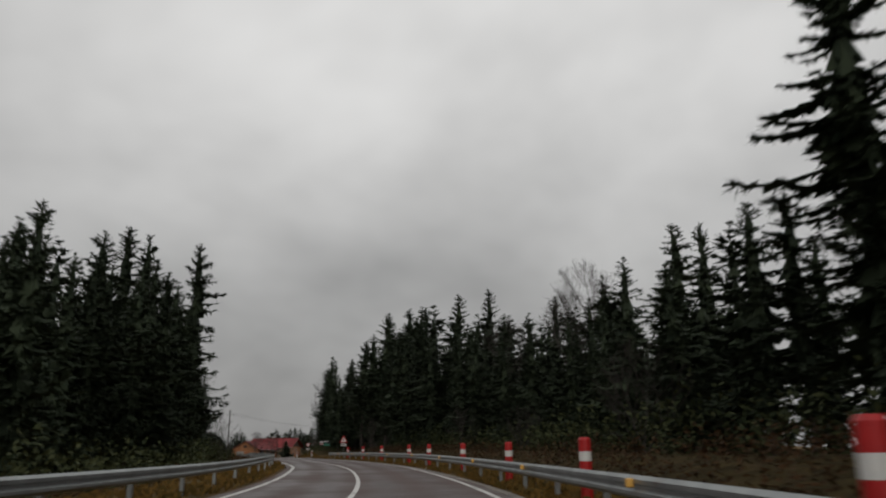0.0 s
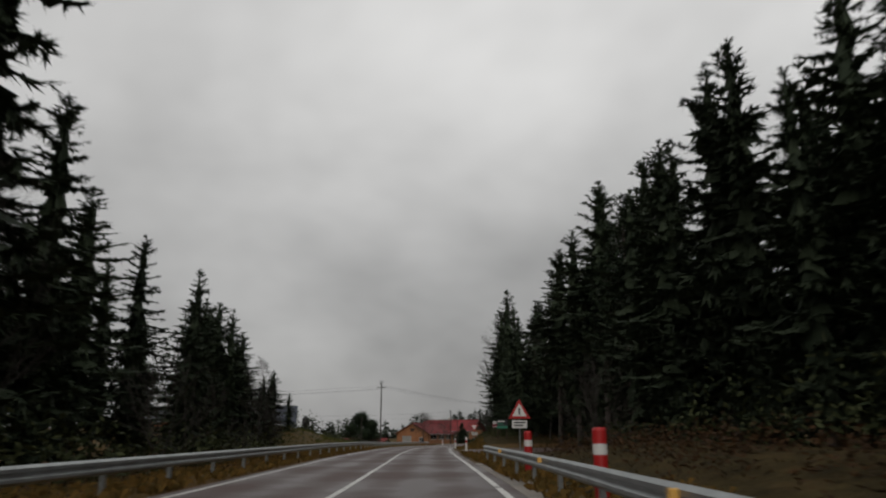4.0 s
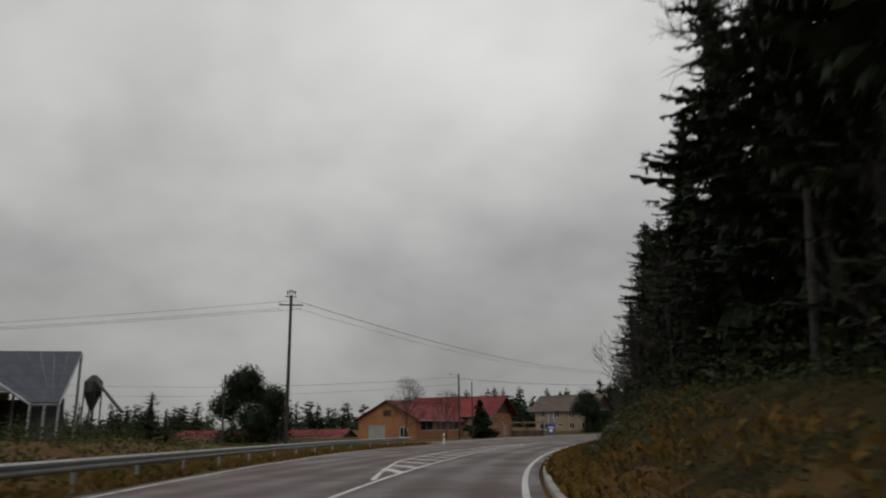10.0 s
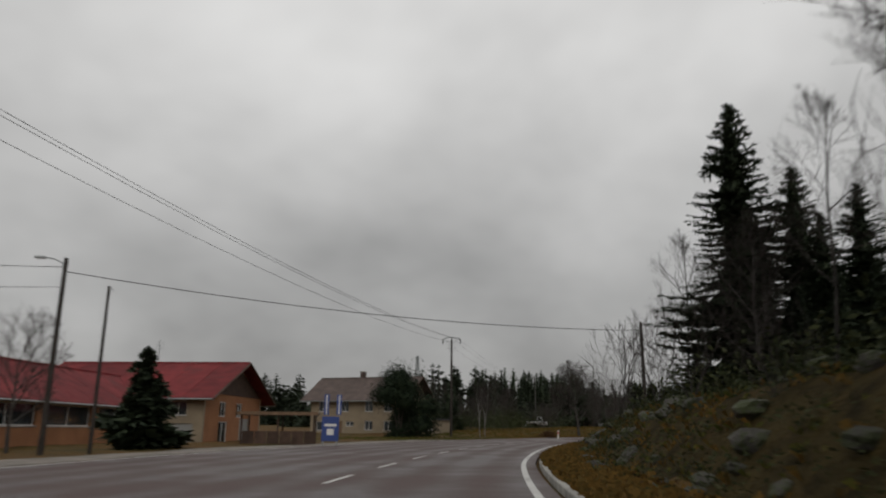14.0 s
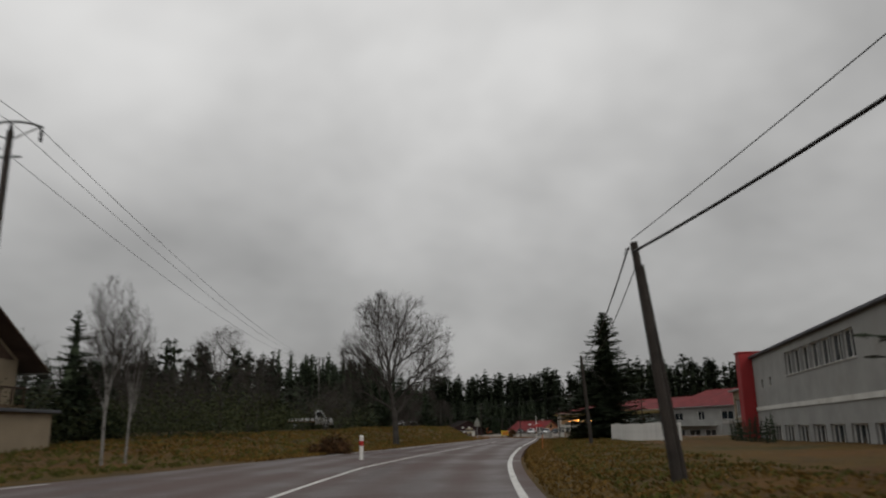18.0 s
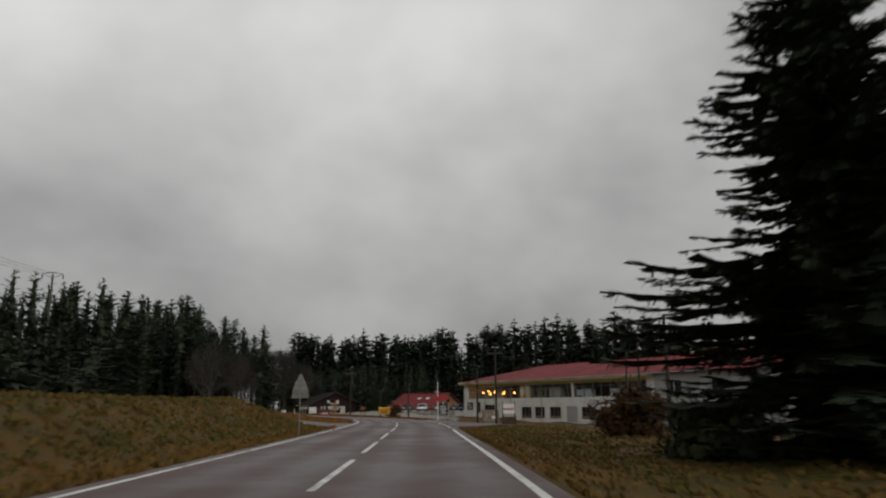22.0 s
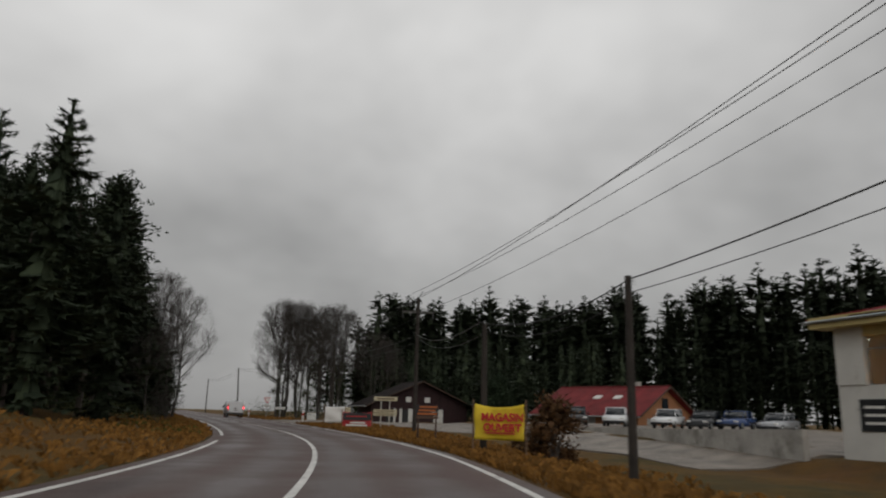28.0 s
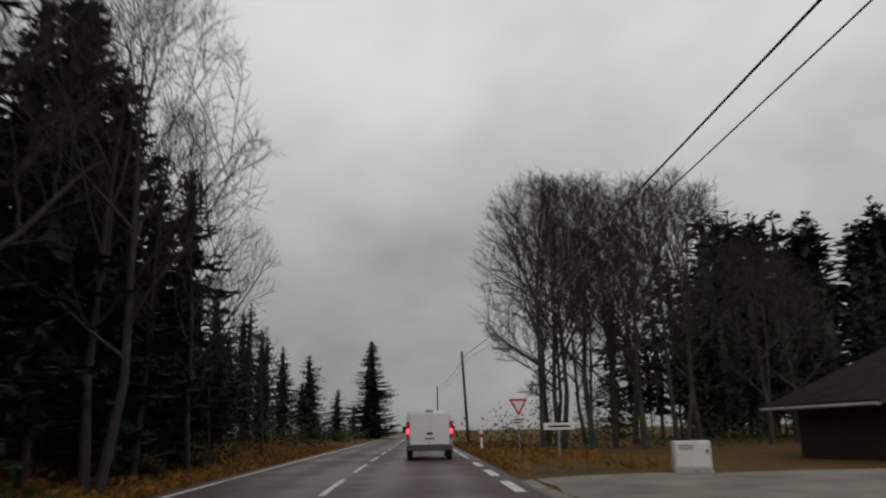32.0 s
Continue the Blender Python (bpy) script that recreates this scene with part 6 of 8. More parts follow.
def chimney(ob, x, y, z0, z1, mat=None):
    c = part("chimney", box(x - 0.35, y - 0.3, z0, x + 0.35, y + 0.3, z1, 0.02), mat or M_CONCRETE, ob)
    part("cap", box(x - 0.42, y - 0.37, z1 + 0.002, x + 0.42, y + 0.37, z1 + 0.1, 0.02), M_CONCRETE, c)
    return c


# orange house: a barn end that faces the road and a long red-roofed wing
barn = house("orange_barn", "orange barn with a red roof, grey garage door and window band", pose(-31.5, 257.0, 0, 0, 0, 79.2), 27, 8.8, -0.3, 3.0, 5.4, M_ORANGE, M_TILE_RED,
             gable0=[(4.4, 7.0, -0.2, 2.2, "g"), (1.0, 2.2, 0.4, 1.8, "w")], front=[(2.0, 7.4, 1.3, 2.6, "w"), (8.4, 13.6, 1.3, 2.6, "w"), (14.6, 19.6, 1.3, 2.6, "w")], over=0.6)
# a dark board is added where the small gable window sits
part("hayloft_hatch", box(-0.03, 3.8, 3.3, -0.004, 5.0, 4.1), M_DARKWOOD, barn, "dark timber board in place of the small gable window")
wing = house("orange_house", "cream house with a red sheet roof and dark timber gable", pose(-37.6, 280.8, 0, 0, 0, -12), 15.0, 14, -0.2, 3.9, 6.8, M_CREAM, M_TILE_RED,
             front=[(5.0, 8.6, 1.0, 2.6, "w"), (10.0, 11.2, 2.3, 3.3, "w"), (12.2, 13.6, 2.2, 3.3, "w"), (11.8, 14.2, -0.1, 1.6, "g"), (9.2, 10.4, -0.1, 1.9, "p")],
             gable1=[(3, 4.4, 2.2, 3.4, "w"), (7, 8.4, 2.2, 3.4, "w"), (3, 5, 0.0, 1.8, "w"), (8, 10.5, -0.1, 2.1, "g")], over=1.1, gable_mat=M_ORANGE)
part("cladding", prism([(0.3, 4.0), (13.7, 4.0), (7.0, 6.6)], 15.005, 15.04, "x"), M_DARKWOOD, wing, "dark timber gable cladding")
chimney(wing, 6.0, 8.5, 6.2, 7.5)
an = part("antenna", tube([(7.4, 7.5, 6.5), (7.4, 7.5, 9.0)], 0.025, 6), M_STEEL, wing)
for k in range(4):
    part("element", tube([(7.0, 7.5, 8.2 + 0.2 * k), (7.8, 7.5, 8.2 + 0.2 * k)], 0.012, 5), M_STEEL, an)
house("low_shed", "low shed with a dull red roof on lower ground", pose(-78, 277, -1.2), 30, 9, 0, 1.6, 2.7, M_DARKWOOD, M_TILE_RED, front=[(4, 7, 0.1, 1.4, "g"), (12, 15, 0.1, 1.4, "g"), (20, 23, 0.1, 1.4, "g")])
# covered terrace beside the house
ter = thing("terrace_canopy", "dark timber terrace canopy with a brown edge board", "canopy", pose(-19.4, 271.0, 0))
for x in (0.2, 2.7, 5.2):
    for y in (0.2, 4.8):
        part("post", box(x - 0.06, y - 0.06, -0.2, x + 0.06, y + 0.06, 2.2, 0.01), M_DARKWOOD, ter)
for k in range(9):
    part("rafter", box(0.1 + 0.64 * k, -0.2, 2.2, 0.2 + 0.64 * k, 5.2, 2.32), M_DARKWOOD, ter)
part("roof", box(-0.1, -0.3, 2.33, 5.5, 5.3, 2.4), M_DARKROOF, ter)
part("edge_board", box(-0.1, -0.36, 2.2, 5.5, -0.305, 2.42), M_WOOD, ter, "brown edge board")
for k in range(6):
    part("panel", box(0.3 + 0.85 * k, 0.12, 0.0, 1.1 + 0.85 * k, 0.16, 1.1), M_DARKWOOD, ter)

# farm house across the junction
farm = house("farm_house", "two-storey cream farmhouse with a brown tiled gable roof", pose(-16.3, 322.05, 0.4, 0, 0, -28.6), 13.6, 9, -0.6, 5.2, 7.9, M_CREAM, M_TILE_BROWN,
             front=[(1.2, 2.4, 3.2, 4.6, "w"), (4.6, 5.8, 3.2, 4.6, "w"), (8.2, 9.4, 3.2, 4.6, "w"), (11.0, 12.2, 3.2, 4.6, "w"), (0.9, 3.4, 0.7, 1.9, "w"), (4.0, 4.9, 0.0, 2.0, "p"), (5.4, 6.6, 1.3, 1.9, "w"), (8.2, 9.4, 0.8, 2.0, "w"), (11.0, 12.4, 0.8, 2.0, "w")],
             gable1=[(1.6, 2.8, 3.0, 4.6, "w"), (5.4, 6.6, 3.0, 4.6, "w")], gable0=[(3, 4, 3.2, 4.6, "w")], over=1.1, step=1.8)
chimney(farm, 5.0, 5.6, 7.0, 8.9, M_TILE_BROWN)
part("cladding", prism([(0.4, 5.15), (8.6, 5.15), (4.5, 7.6)], 13.605, 13.64, "x"), M_DARKWOOD, farm, "dark timber gable cladding")
part("balcony", box(13.605, 1.0, 2.55, 15.0, 8.0, 2.7), M_WOOD, farm, "timber balcony floor")
for k in range(8):
    part("baluster", box(14.92, 1.05 + 0.96 * k, 2.705, 14.98, 1.15 + 0.96 * k, 3.5), M_DARKWOOD, farm)
part("rail", box(14.9, 1.0, 3.505, 15.0, 8.0, 3.6), M_DARKWOOD, farm)
ver = thing("veranda", "low veranda with white window frames beside the farmhouse", "veranda", farm.matrix_world @ pose(13.7, -1.5, 0))
part("plinth", box(0, 0, -0.6, 5.0, 6.0, 0.75), M_CREAM, ver)
part("roof", box(-0.2, -0.3, 2.15, 5.3, 6.2, 2.3, 0.02), M_DARKROOF, ver)
for k in range(3):
    g_ = part("window", box(0.35 + 1.55 * k, 0.06, 0.95, 1.6 + 1.55 * k, 0.08, 2.0), M_GLASS, ver)
    for a0, a1, b0, b1 in [(0.2 + 1.55 * k, 0.35 + 1.55 * k, 0.76, 2.14), (1.6 + 1.55 * k, 1.74 + 1.55 * k, 0.76, 2.14), (0.36 + 1.55 * k, 1.59 + 1.55 * k, 0.76, 0.94), (0.36 + 1.55 * k, 1.59 + 1.55 * k, 2.01, 2.14)]:
        part("frame", box(a0, 0.0, b0, a1, 0.14, b1), M_FRAME, g_)
part("wall", box(4.9, 0.15, 0.755, 5.0, 6.0, 2.145), M_CREAM, ver)
part("wall", box(0.0, 5.9, 0.755, 4.895, 6.0, 2.145), M_CREAM, ver)

# barn with the solar roof on the left meadow
pv = house("solar_barn", "orange-walled farm barn with a dark hipped sheet roof", pose(-74.8, 188.8, 0.6, 0, 0, 38), 26, 13, -0.6, 4.3, 6.8, M_ORANGE, M_DARKROOF,
           front=[(3, 4.4, 1.6, 2.9, "w"), (9, 10.4, 1.6, 2.9, "w"), (15.0, 17.2, 0.9, 3.4, "g"), (18.8, 20.4, 0.6, 3.2, "w")], gable1=[(2, 5, 0.2, 3.2, "g")], hip1=5.0, over=0.8)
canopy = thing("solar_canopy", "steep roof of grey-blue solar panels on steel posts", "solar roof", Matrix.Identity(4))
A, B, C_, D = Vector((-59.2, 205.5, 7.9)), Vector((-51.3, 210.1, 8.1)), Vector((-50.3, 206.5, 3.8)), Vector((-51.9, 205.4, 3.8))
nrm = (B - A).cross(C_ - B).normalized()
for i in range(9):
    for j in range(4):
        def q(u, v):
            return A.lerp(B, u).lerp(D.lerp(C_, u), v)
        u0, u1, v0, v1 = i / 9 + 0.001, (i + 1) / 9 - 0.001, j / 4 + 0.002, (j + 1) / 4 - 0.002
        bm = bmesh.new()
        lo = [bm.verts.new(q(a, b)) for a, b in ((u0, v0), (u1, v0), (u1, v1), (u0, v1))]
        hi = [bm.verts.new(v.co - nrm * 0.05) for v in lo]
        bm.faces.new(lo)
        bm.faces.new(hi[::-1])
        for k in range(4):
            bm.faces.new((lo[k], lo[(k + 1) % 4], hi[(k + 1) % 4], hi[k]))
        bmesh.ops.recalc_face_normals(bm, faces=bm.faces)
        part("solar_panel", bm, M_PV, canopy)
for a, b in ((A, D), (B, C_), (A, B), (D, C_)):
    part("beam", tube([a - Vector((0, 0, 0.15)), b - Vector((0, 0, 0.15))], 0.1, 6), M_STEEL, canopy)
for p_ in (A, B, C_, D, (C_ + D) / 2, (A + B) / 2):
    part("post", tube([(p_.x, p_.y, 0.2), (p_.x, p_.y, p_.z - 0.2)], 0.11, 8), M_STEEL, canopy)
part("back_sheet", prism([(A.x, 0.8), (B.x, 0.8), (B.x, 4.2), (A.x, 4.2)], A.y + 3.0, A.y + 3.06), M_DARKROOF, canopy)
# feed silo with its auger
sz_ = ground_z(-48.9, 208.5)
silo = thing("feed_silo", "dark cone-bottomed feed silo on steel legs with a sloping auger", "silo", pose(-48.9, 208.5, sz_))
part("tank", lathe([(0.15, 3.2 - sz_), (0.7, 4.7 - sz_), (0.7, 5.5 - sz_), (0.2, 6.0 - sz_)], 16), M_BLACK, silo)
for k in range(4):
    a = 0.785 + 1.5708 * k
    part("leg", tube([(math.cos(a) * 0.75, math.sin(a) * 0.75, -0.4), (math.cos(a) * 0.62, math.sin(a) * 0.62, 4.8 - sz_)], 0.06, 6), M_BLACK, silo)
part("auger", tube([(0.5, -0.4, 5.5 - sz_), (5.0, -3.9, 3.0 - sz_)], 0.12, 8), M_BLACK, silo)

# factory shop along the right side
M_CLEAR = bpy.data.materials.new("clear_window_glass")
M_CLEAR.use_nodes = True
_b = M_CLEAR.node_tree.nodes["Principled BSDF"]
_b.inputs["Base Color"].default_value = (0.75, 0.80, 0.80, 1)
_b.inputs["Transmission Weight"].default_value = 1.0
_b.inputs["Roughness"].default_value = 0.03
_b.inputs["IOR"].default_value = 1.2
fac_m = pose(106.9, 437.4, 0, 0, 0, -90)
fac = thing("factory_shop", "long white factory shop with red roof and glazed upper floor", "building", fac_m)
LOWER = [(15.0, 17.4), (18.1, 20.4), (21.4, 23.8), (27.9, 30.4), (31.4, 33.7), (34.7, 37.1)]
bm = bmesh.new()
add_wall(bm, 41, -1.3, 2.75, 0, 0.3, [(a, b, -0.15, 1.45) for a, b in LOWER] + [(24.9, 27.2, -1.2, 1.5), (5.6, 8.4, -1.1, 1.8)])
part("wall", bm, M_WHITEWALL, fac)
part("wall", box(0, 0.305, -1.3, 0.3, 24, 5.0), M_WHITEWALL, fac)
part("wall", box(40.7, 0.305, -1.3, 41, 24, 5.0), M_WHITEWALL, fac)
part("wall", box(0.305, 10, -1.3, 40.695, 10.3, 5.0), M_GREYWALL, fac)
part("column", box(0, -0.05, 2.755, 1.3, 0.3, 5.0), M_WHITEWALL, fac, "white corner pier")
part("column", box(39.7, -0.05, 2.755, 41, 0.3, 5.0), M_WHITEWALL, fac, "white corner pier")
part("fascia", box(-0.6, -0.7, 5.003, 41.3, 0.3, 5.45), M_YELLOWWALL, fac, "yellow fascia band under the eaves")
part("upper_floor", box(0.305, 0.305, 2.3, 40.695, 9.99, 2.7), M_CONCRETE, fac)
part("ceiling_panel", box(0.305, 0.305, 5.01, 40.695, 9.99, 5.1), M_WHITEWALL, fac)
part("floor", box(0.305, 0.305, -1.3, 40.695, 9.99, -1.15), M_CONCRETE, fac)
part("fascia", box(1.305, -0.02, 4.62, 39.695, 0.28, 5.0), M_YELLOWWALL, fac, "yellow band over the glazing")
part("column", box(26.2, -0.06, 2.755, 26.6, 0.098, 4.617), M_WHITEWALL, fac, "white pier between the two glazed halves")
for i in range(24):
    a, b = 1.32 + 1.6 * i, 1.32 + 1.6 * (i + 1)
    w_ = part("window", box(a + 0.04, 0.16, 2.76, b - 0.04, 0.18, 4.615), M_CLEAR, fac)
    w_.visible_shadow = False
    part("frame", box(a - 0.035, 0.1, 2.76, a + 0.035, 0.24, 4.615), M_STEEL, w_)
    part("frame", box(a + 0.04, 0.12, 4.1, b - 0.04, 0.158, 4.16), M_STEEL, w_)
    if i in (16, 17, 20, 21, 23):
        part("blind", box(a + 0.06, 0.26, 2.9, b - 0.06, 0.28, 3.75), M_FRAME, w_, "pale board behind the lower glass")
for a, b in LOWER:
    add_window(fac, a, b, -0.15, 1.45, 0, bars=2, frame_mat=M_WOOD)
    part("panel", box(a + 0.1, 0.06, -0.08, b - 0.1, 0.1, 0.2), M_WOOD, fac, "brown wooden panel under the glass")
add_door(fac, 24.9, 27.2, -1.2, 1.5, 0, M_GREYWALL, 5, "roller_door")
add_window(fac, 5.6, 8.4, -1.1, 1.8, 0, "entrance", bars=2, sill=False, frame_mat=M_WOOD)
for x in (6.0, 12.6, 19.8):
    part("downpipe", tube([(x, -0.1, -1.2), (x, -0.1, 5.0)], 0.05, 6), M_STEEL, fac)
for i in range(11):
    t_ = part("lamp_tube", box(2.5 + 2.2 * i, 3.0, 4.78, 4.1 + 2.2 * i, 3.12, 4.84), M_LAMP_WHITE, fac, "lit fluorescent tube")
for i, (x, y, z) in enumerate([(3.2, 1.6, 3.7), (4.1, 2.4, 3.5), (5.0, 1.4, 3.9), (5.7, 2.2, 3.6), (6.6, 1.5, 3.8), (8.2, 2.0, 3.5), (9.0, 1.6, 3.7), (10.5, 2.4, 3.6)]):
    l_ = part("pendant_lamp", lathe([(0.02, 0.16), (0.10, 0.1), (0.17, 0.0), (0.1, -0.06)], 12), M_LAMP_WARM, fac, "lit amber display lamp")
    l_.location = (x, y, z)
    part("cord", tube([(0, 0, 0.14), (0, 0, 5.0 - z)], 0.008, 4), M_BLACK, l_)
for i in range(10):
    part("display_shelf", box(2.0 + 3.6 * i, 4.5, 2.72, 4.6 + 3.6 * i, 5.2, 3.9 + 0.4 * (i % 3), 0.02), M_WOOD if i % 2 else M_FRAME, fac)
roof_panels(fac, 41, 24, 5.45, 8.0, 0.7, M_TILE_RED, 10.5, 8.0, 0.0, 2.0)
part("notice", box(0.9, -0.05, 1.0, 2.6, -0.004, 2.2), M_BLACKBOARD, fac, "dark notice board")
part("notice", box(3.6, -0.05, 0.6, 4.6, -0.004, 2.2), M_BLACKBOARD, fac, "dark notice board")
for k in range(3):
    part("lettering", box(1.1, -0.058, 1.25 + 0.3 * k, 2.4 - 0.2 * k, -0.052, 1.35 + 0.3 * k), M_SIGNWHITE, fac, "bars of lettering")


def words(text, size, mat, parent, m, name="lettering", label="", bold=0.0):
    cu = bpy.data.curves.new(name, "FONT")
    cu.body, cu.size, cu.extrude, cu.offset = text, size, 0.012, bold
    cu.align_x, cu.align_y = "CENTER", "CENTER"
    o = new(name, cu)
    me = bpy.data.meshes.new_from_object(o)
    bpy.data.objects.remove(o)
    bpy.data.curves.remove(cu)
    me.materials.clear()
    me.materials.append(mat)
    ob = part(name, me, mat, parent, label)
    ob.matrix_local = m
    return ob


M_GREYLETTER = material("grey_sign_letters", (0.25, 0.22, 0.22), 0.6, vary=0.1, bump=0)
words("expo.vente", 1.25, M_GREYLETTER, fac, pose(32.3, -0.03, 2.2, 90, 0, 0), label="grey letters reading expo.vente")

grey = house("grey_workshop", "grey rendered workshop with a red roof beside the shop", pose(106.4, 396.1, 0, 0, 0, -90), 42, 22, -1.2, 5.6, 9.0, M_GREYWALL, M_TILE_RED,
             front=[(1.6, 4.0, 3.0, 4.5, "w"), (8.0, 9.8, 3.0, 4.6, "w"), (14, 17, 3.0, 4.5, "w"), (20, 23, 3.0, 4.5, "w"), (27, 30, 3.0, 4.5, "w"), (1.4, 4.2, -0.4, 1.3, "w"), (5.4, 8.4, -0.4, 1.3, "w"), (9.6, 12.4, -0.4, 1.3, "w"), (14, 17, -1.1, 1.9, "g"), (20, 23, -0.4, 1.3, "w"), (27, 30, -0.4, 1.3, "w"), (34, 38, -1.1, 2.2, "g")], over=0.6, step=2.4)
part("canopy", box(-0.2, -1.6, 1.9, 13, -0.004, 2.1, 0.02), M_GREYWALL, grey, "grey concrete canopy")

# grey flat-roofed block with the red stair tower
blk_m = pose(54.0, 324.0, -0.4, 0, 0, -124.8)
blk = thing("grey_block", "grey two-storey flat-roofed block with a ribbon of windows", "building", blk_m)
UP = [(10.4 + 2.05 * i, 12.3 + 2.05 * i) for i in range(7)]
bm = bmesh.new()
add_wall(bm, 30, -0.6, 7.5, 0, 0.3, [(a, b, 5.4, 6.95) for a, b in UP] + [(2.5, 3.1, 5.0, 5.6), (5.2, 5.8, 5.0, 5.6)] + [(1.2 + 3.5 * i, 3.8 + 3.5 * i, 0.3, 2.0) for i in range(8)])
part("wall", bm, M_GREYWALL, blk)
part("wall", box(0, 0.305, -0.6, 0.3, 14, 7.5), M_GREYWALL, blk)
part("wall", box(29.7, 0.305, -0.6, 30, 14, 7.5), M_GREYWALL, blk)
part("wall", box(0.305, 13.7, -0.6, 29.695, 14, 7.5), M_GREYWALL, blk)
part("roof", box(-0.25, -0.3, 7.504, 30.25, 14.25, 7.7, 0.03), M_DARKROOF, blk)
part("string_course", box(0, -0.08, 3.2, 30, -0.004, 3.5), M_WHITEWALL, blk, "pale band between the floors")
for a, b in UP:
    add_window(blk, a, b, 5.4, 6.95, 0, bars=1)
for a in (2.5, 5.2):
    add_window(blk, a, a + 0.6, 5.0, 5.6, 0, bars=0)
for i in range(8):
    add_window(blk, 1.2 + 3.5 * i, 3.8 + 3.5 * i, 0.3, 2.0, 0, bars=2)
part("stair_tower", box(-1.75, -1.0, -0.6, -0.05, 1.2, 8.05, 0.03), M_TOWER, blk, "dark red clad stair tower")
part("tower_cap", box(-1.85, -1.1, 8.054, 0.05, 1.3, 8.15, 0.02), M_TOWER, blk)
bm = bmesh.new()
add_wall(bm, 8.2, -0.6, 5.2, 0, 0.3, [(0.6, 3.4, 2.9, 4.5), (4.2, 7.4, 2.9, 4.5), (0.6, 7.6, -0.4, 1.9)], -10.0)
part("wall", bm, M_CREAM, blk)
part("wall", box(-10.0, 0.305, -0.6, -9.7, 12, 5.2), M_GREYWALL, blk)
part("roof", prism([(-0.4, 5.204), (12, 5.204), (12, 6.6), (-0.4, 5.35)], -10.2, -1.8, "x"), M_GREYWALL, blk)
part("balcony", box(-10.0, -1.2, 2.3, -1.9, -0.004, 2.5, 0.02), M_CONCRETE, blk)
for k in range(2):
    add_window(blk, -9.4 + 3.6 * k, -6.6 + 3.8 * k, 2.9, 4.5, 0, bars=2)
add_window(blk, -9.4, -2.4, -0.4, 1.9, 0, bars=4, sill=False)

# white board fence
fence = thing("fence", "white painted board fence on the lawn", "fence", Matrix.Identity(4))
FP = [(47.3, 335.1), (45.4, 330.4), (45.4, 323.6)]
for (xa, ya), (xb, yb) in zip(FP, FP[1:]):
    L_ = math.hypot(xb - xa, yb - ya)
    n = int(L_ / 0.3)
    ang = math.degrees(math.atan2(yb - ya, xb - xa))
    for i in range(n):
        u = (i + 0.5) / n
        x, y = xa + (xb - xa) * u, ya + (yb - ya) * u
        z = ground_z(x, y)
        o = part("board", FENCE_MESH if i or (xa, ya) != FP[0] else (FENCE_MESH := mesh_from("board", *(lambda b: (b[0], b[1]))(([(-0.142, -0.015, 0.0), (0.142, -0.015, 0.0), (0.142, 0.015, 0.0), (-0.142, 0.015, 0.0), (-0.142, -0.015, 1.62), (0.142, -0.015, 1.62), (0.142, 0.015, 1.62), (-0.142, 0.015, 1.62)], [(0, 3, 2, 1), (4, 5, 6, 7), (0, 1, 5, 4), (1, 2, 6, 5), (2, 3, 7, 6), (3, 0, 4, 7)])), M_FENCE)), None, fence)
        o.matrix_world = pose(x, y, z - 0.25, 0, 0, ang)
    for k in range(int(L_ / 2) + 1):
        u = min(1, k * 2 / L_)
        x, y = xa + (xb - xa) * u, ya + (yb - ya) * u
        o = part("post", box(-0.05, 0.02, -0.3, 0.05, 0.12, 1.3, 0.01), M_FENCE, fence)
        o.matrix_world = pose(x, y, ground_z(x, y), 0, 0, ang)

# red-roofed garage behind the car park, and the dark chalet
gar = house("garage_building", "orange timber garage with a red sheet roof behind parked cars", pose(120.7, 487.0, -1.0, 0, 0, -70), 12.5, 9.5, 0, 2.8, 5.4, M_ORANGE, M_TILE_RED,
            front=[(1.5, 4, 0.6, 2.3, "g"), (5.0, 7.5, 0.6, 2.3, "g"), (9, 10.5, 1.3, 2.3, "w")], gable1=[(3.6, 5.0, 1.3, 2.4, "w"), (1.2, 2.6, 0.6, 2.3, "g")], over=0.7)
part("gable_window", box(12.506, 4.2, 3.3, 12.54, 5.3, 4.3), M_GLASS, gar, "dark gable window")
for k in (5.5, 8.0):
    part("rooflight", prism([(k, 0), (k + 0.9, 0), (k + 0.9, 0.06), (k, 0.06)], -0.35, 0.35), M_FRAME, gar, "pale rooflight").matrix_local = Matrix.Translation((0, 2.6, 4.34)) @ pose(0, 0, 0, 28.6, 0, 0)
chimney(gar, 9.0, 5.2, 4.7, 5.9)
chal = house("dark_chalet", "dark maroon timber chalet with a wide low roof", pose(118.0, 500.0, 0, 0, 0, 90), 6, 12.2, -0.2, 2.3, 4.9, M_MAROON, M_SHINGLE,
             over=0.9)
for k in range(20):
    a = 0.45 + 0.565 * k
    h_ = 2.35 + (4.9 - 2.35) * (1 - abs(a + 0.27 - 6.1) / 6.1) - 0.15
    part("board", box(-0.03, a, 1.75, -0.004, a + 0.535, max(2.3, h_)), M_MAROON, chal)
for y0, y1 in ((4.9, 5.6), (7.3, 7.95)):
    part("gable_window", box(-0.05, y0, 2.5, -0.032, y1, 3.1), M_FRAME, chal, "small white gable shutter")
for a, b_ in ((3.2, 4.4), (7.0, 7.6), (8.4, 8.7), (9.2, 9.45)):
    part("wall_panel", box(-0.05, a, -0.1, -0.004, b_, 1.72), M_WHITEWALL, chal, "white rendered wall panel")
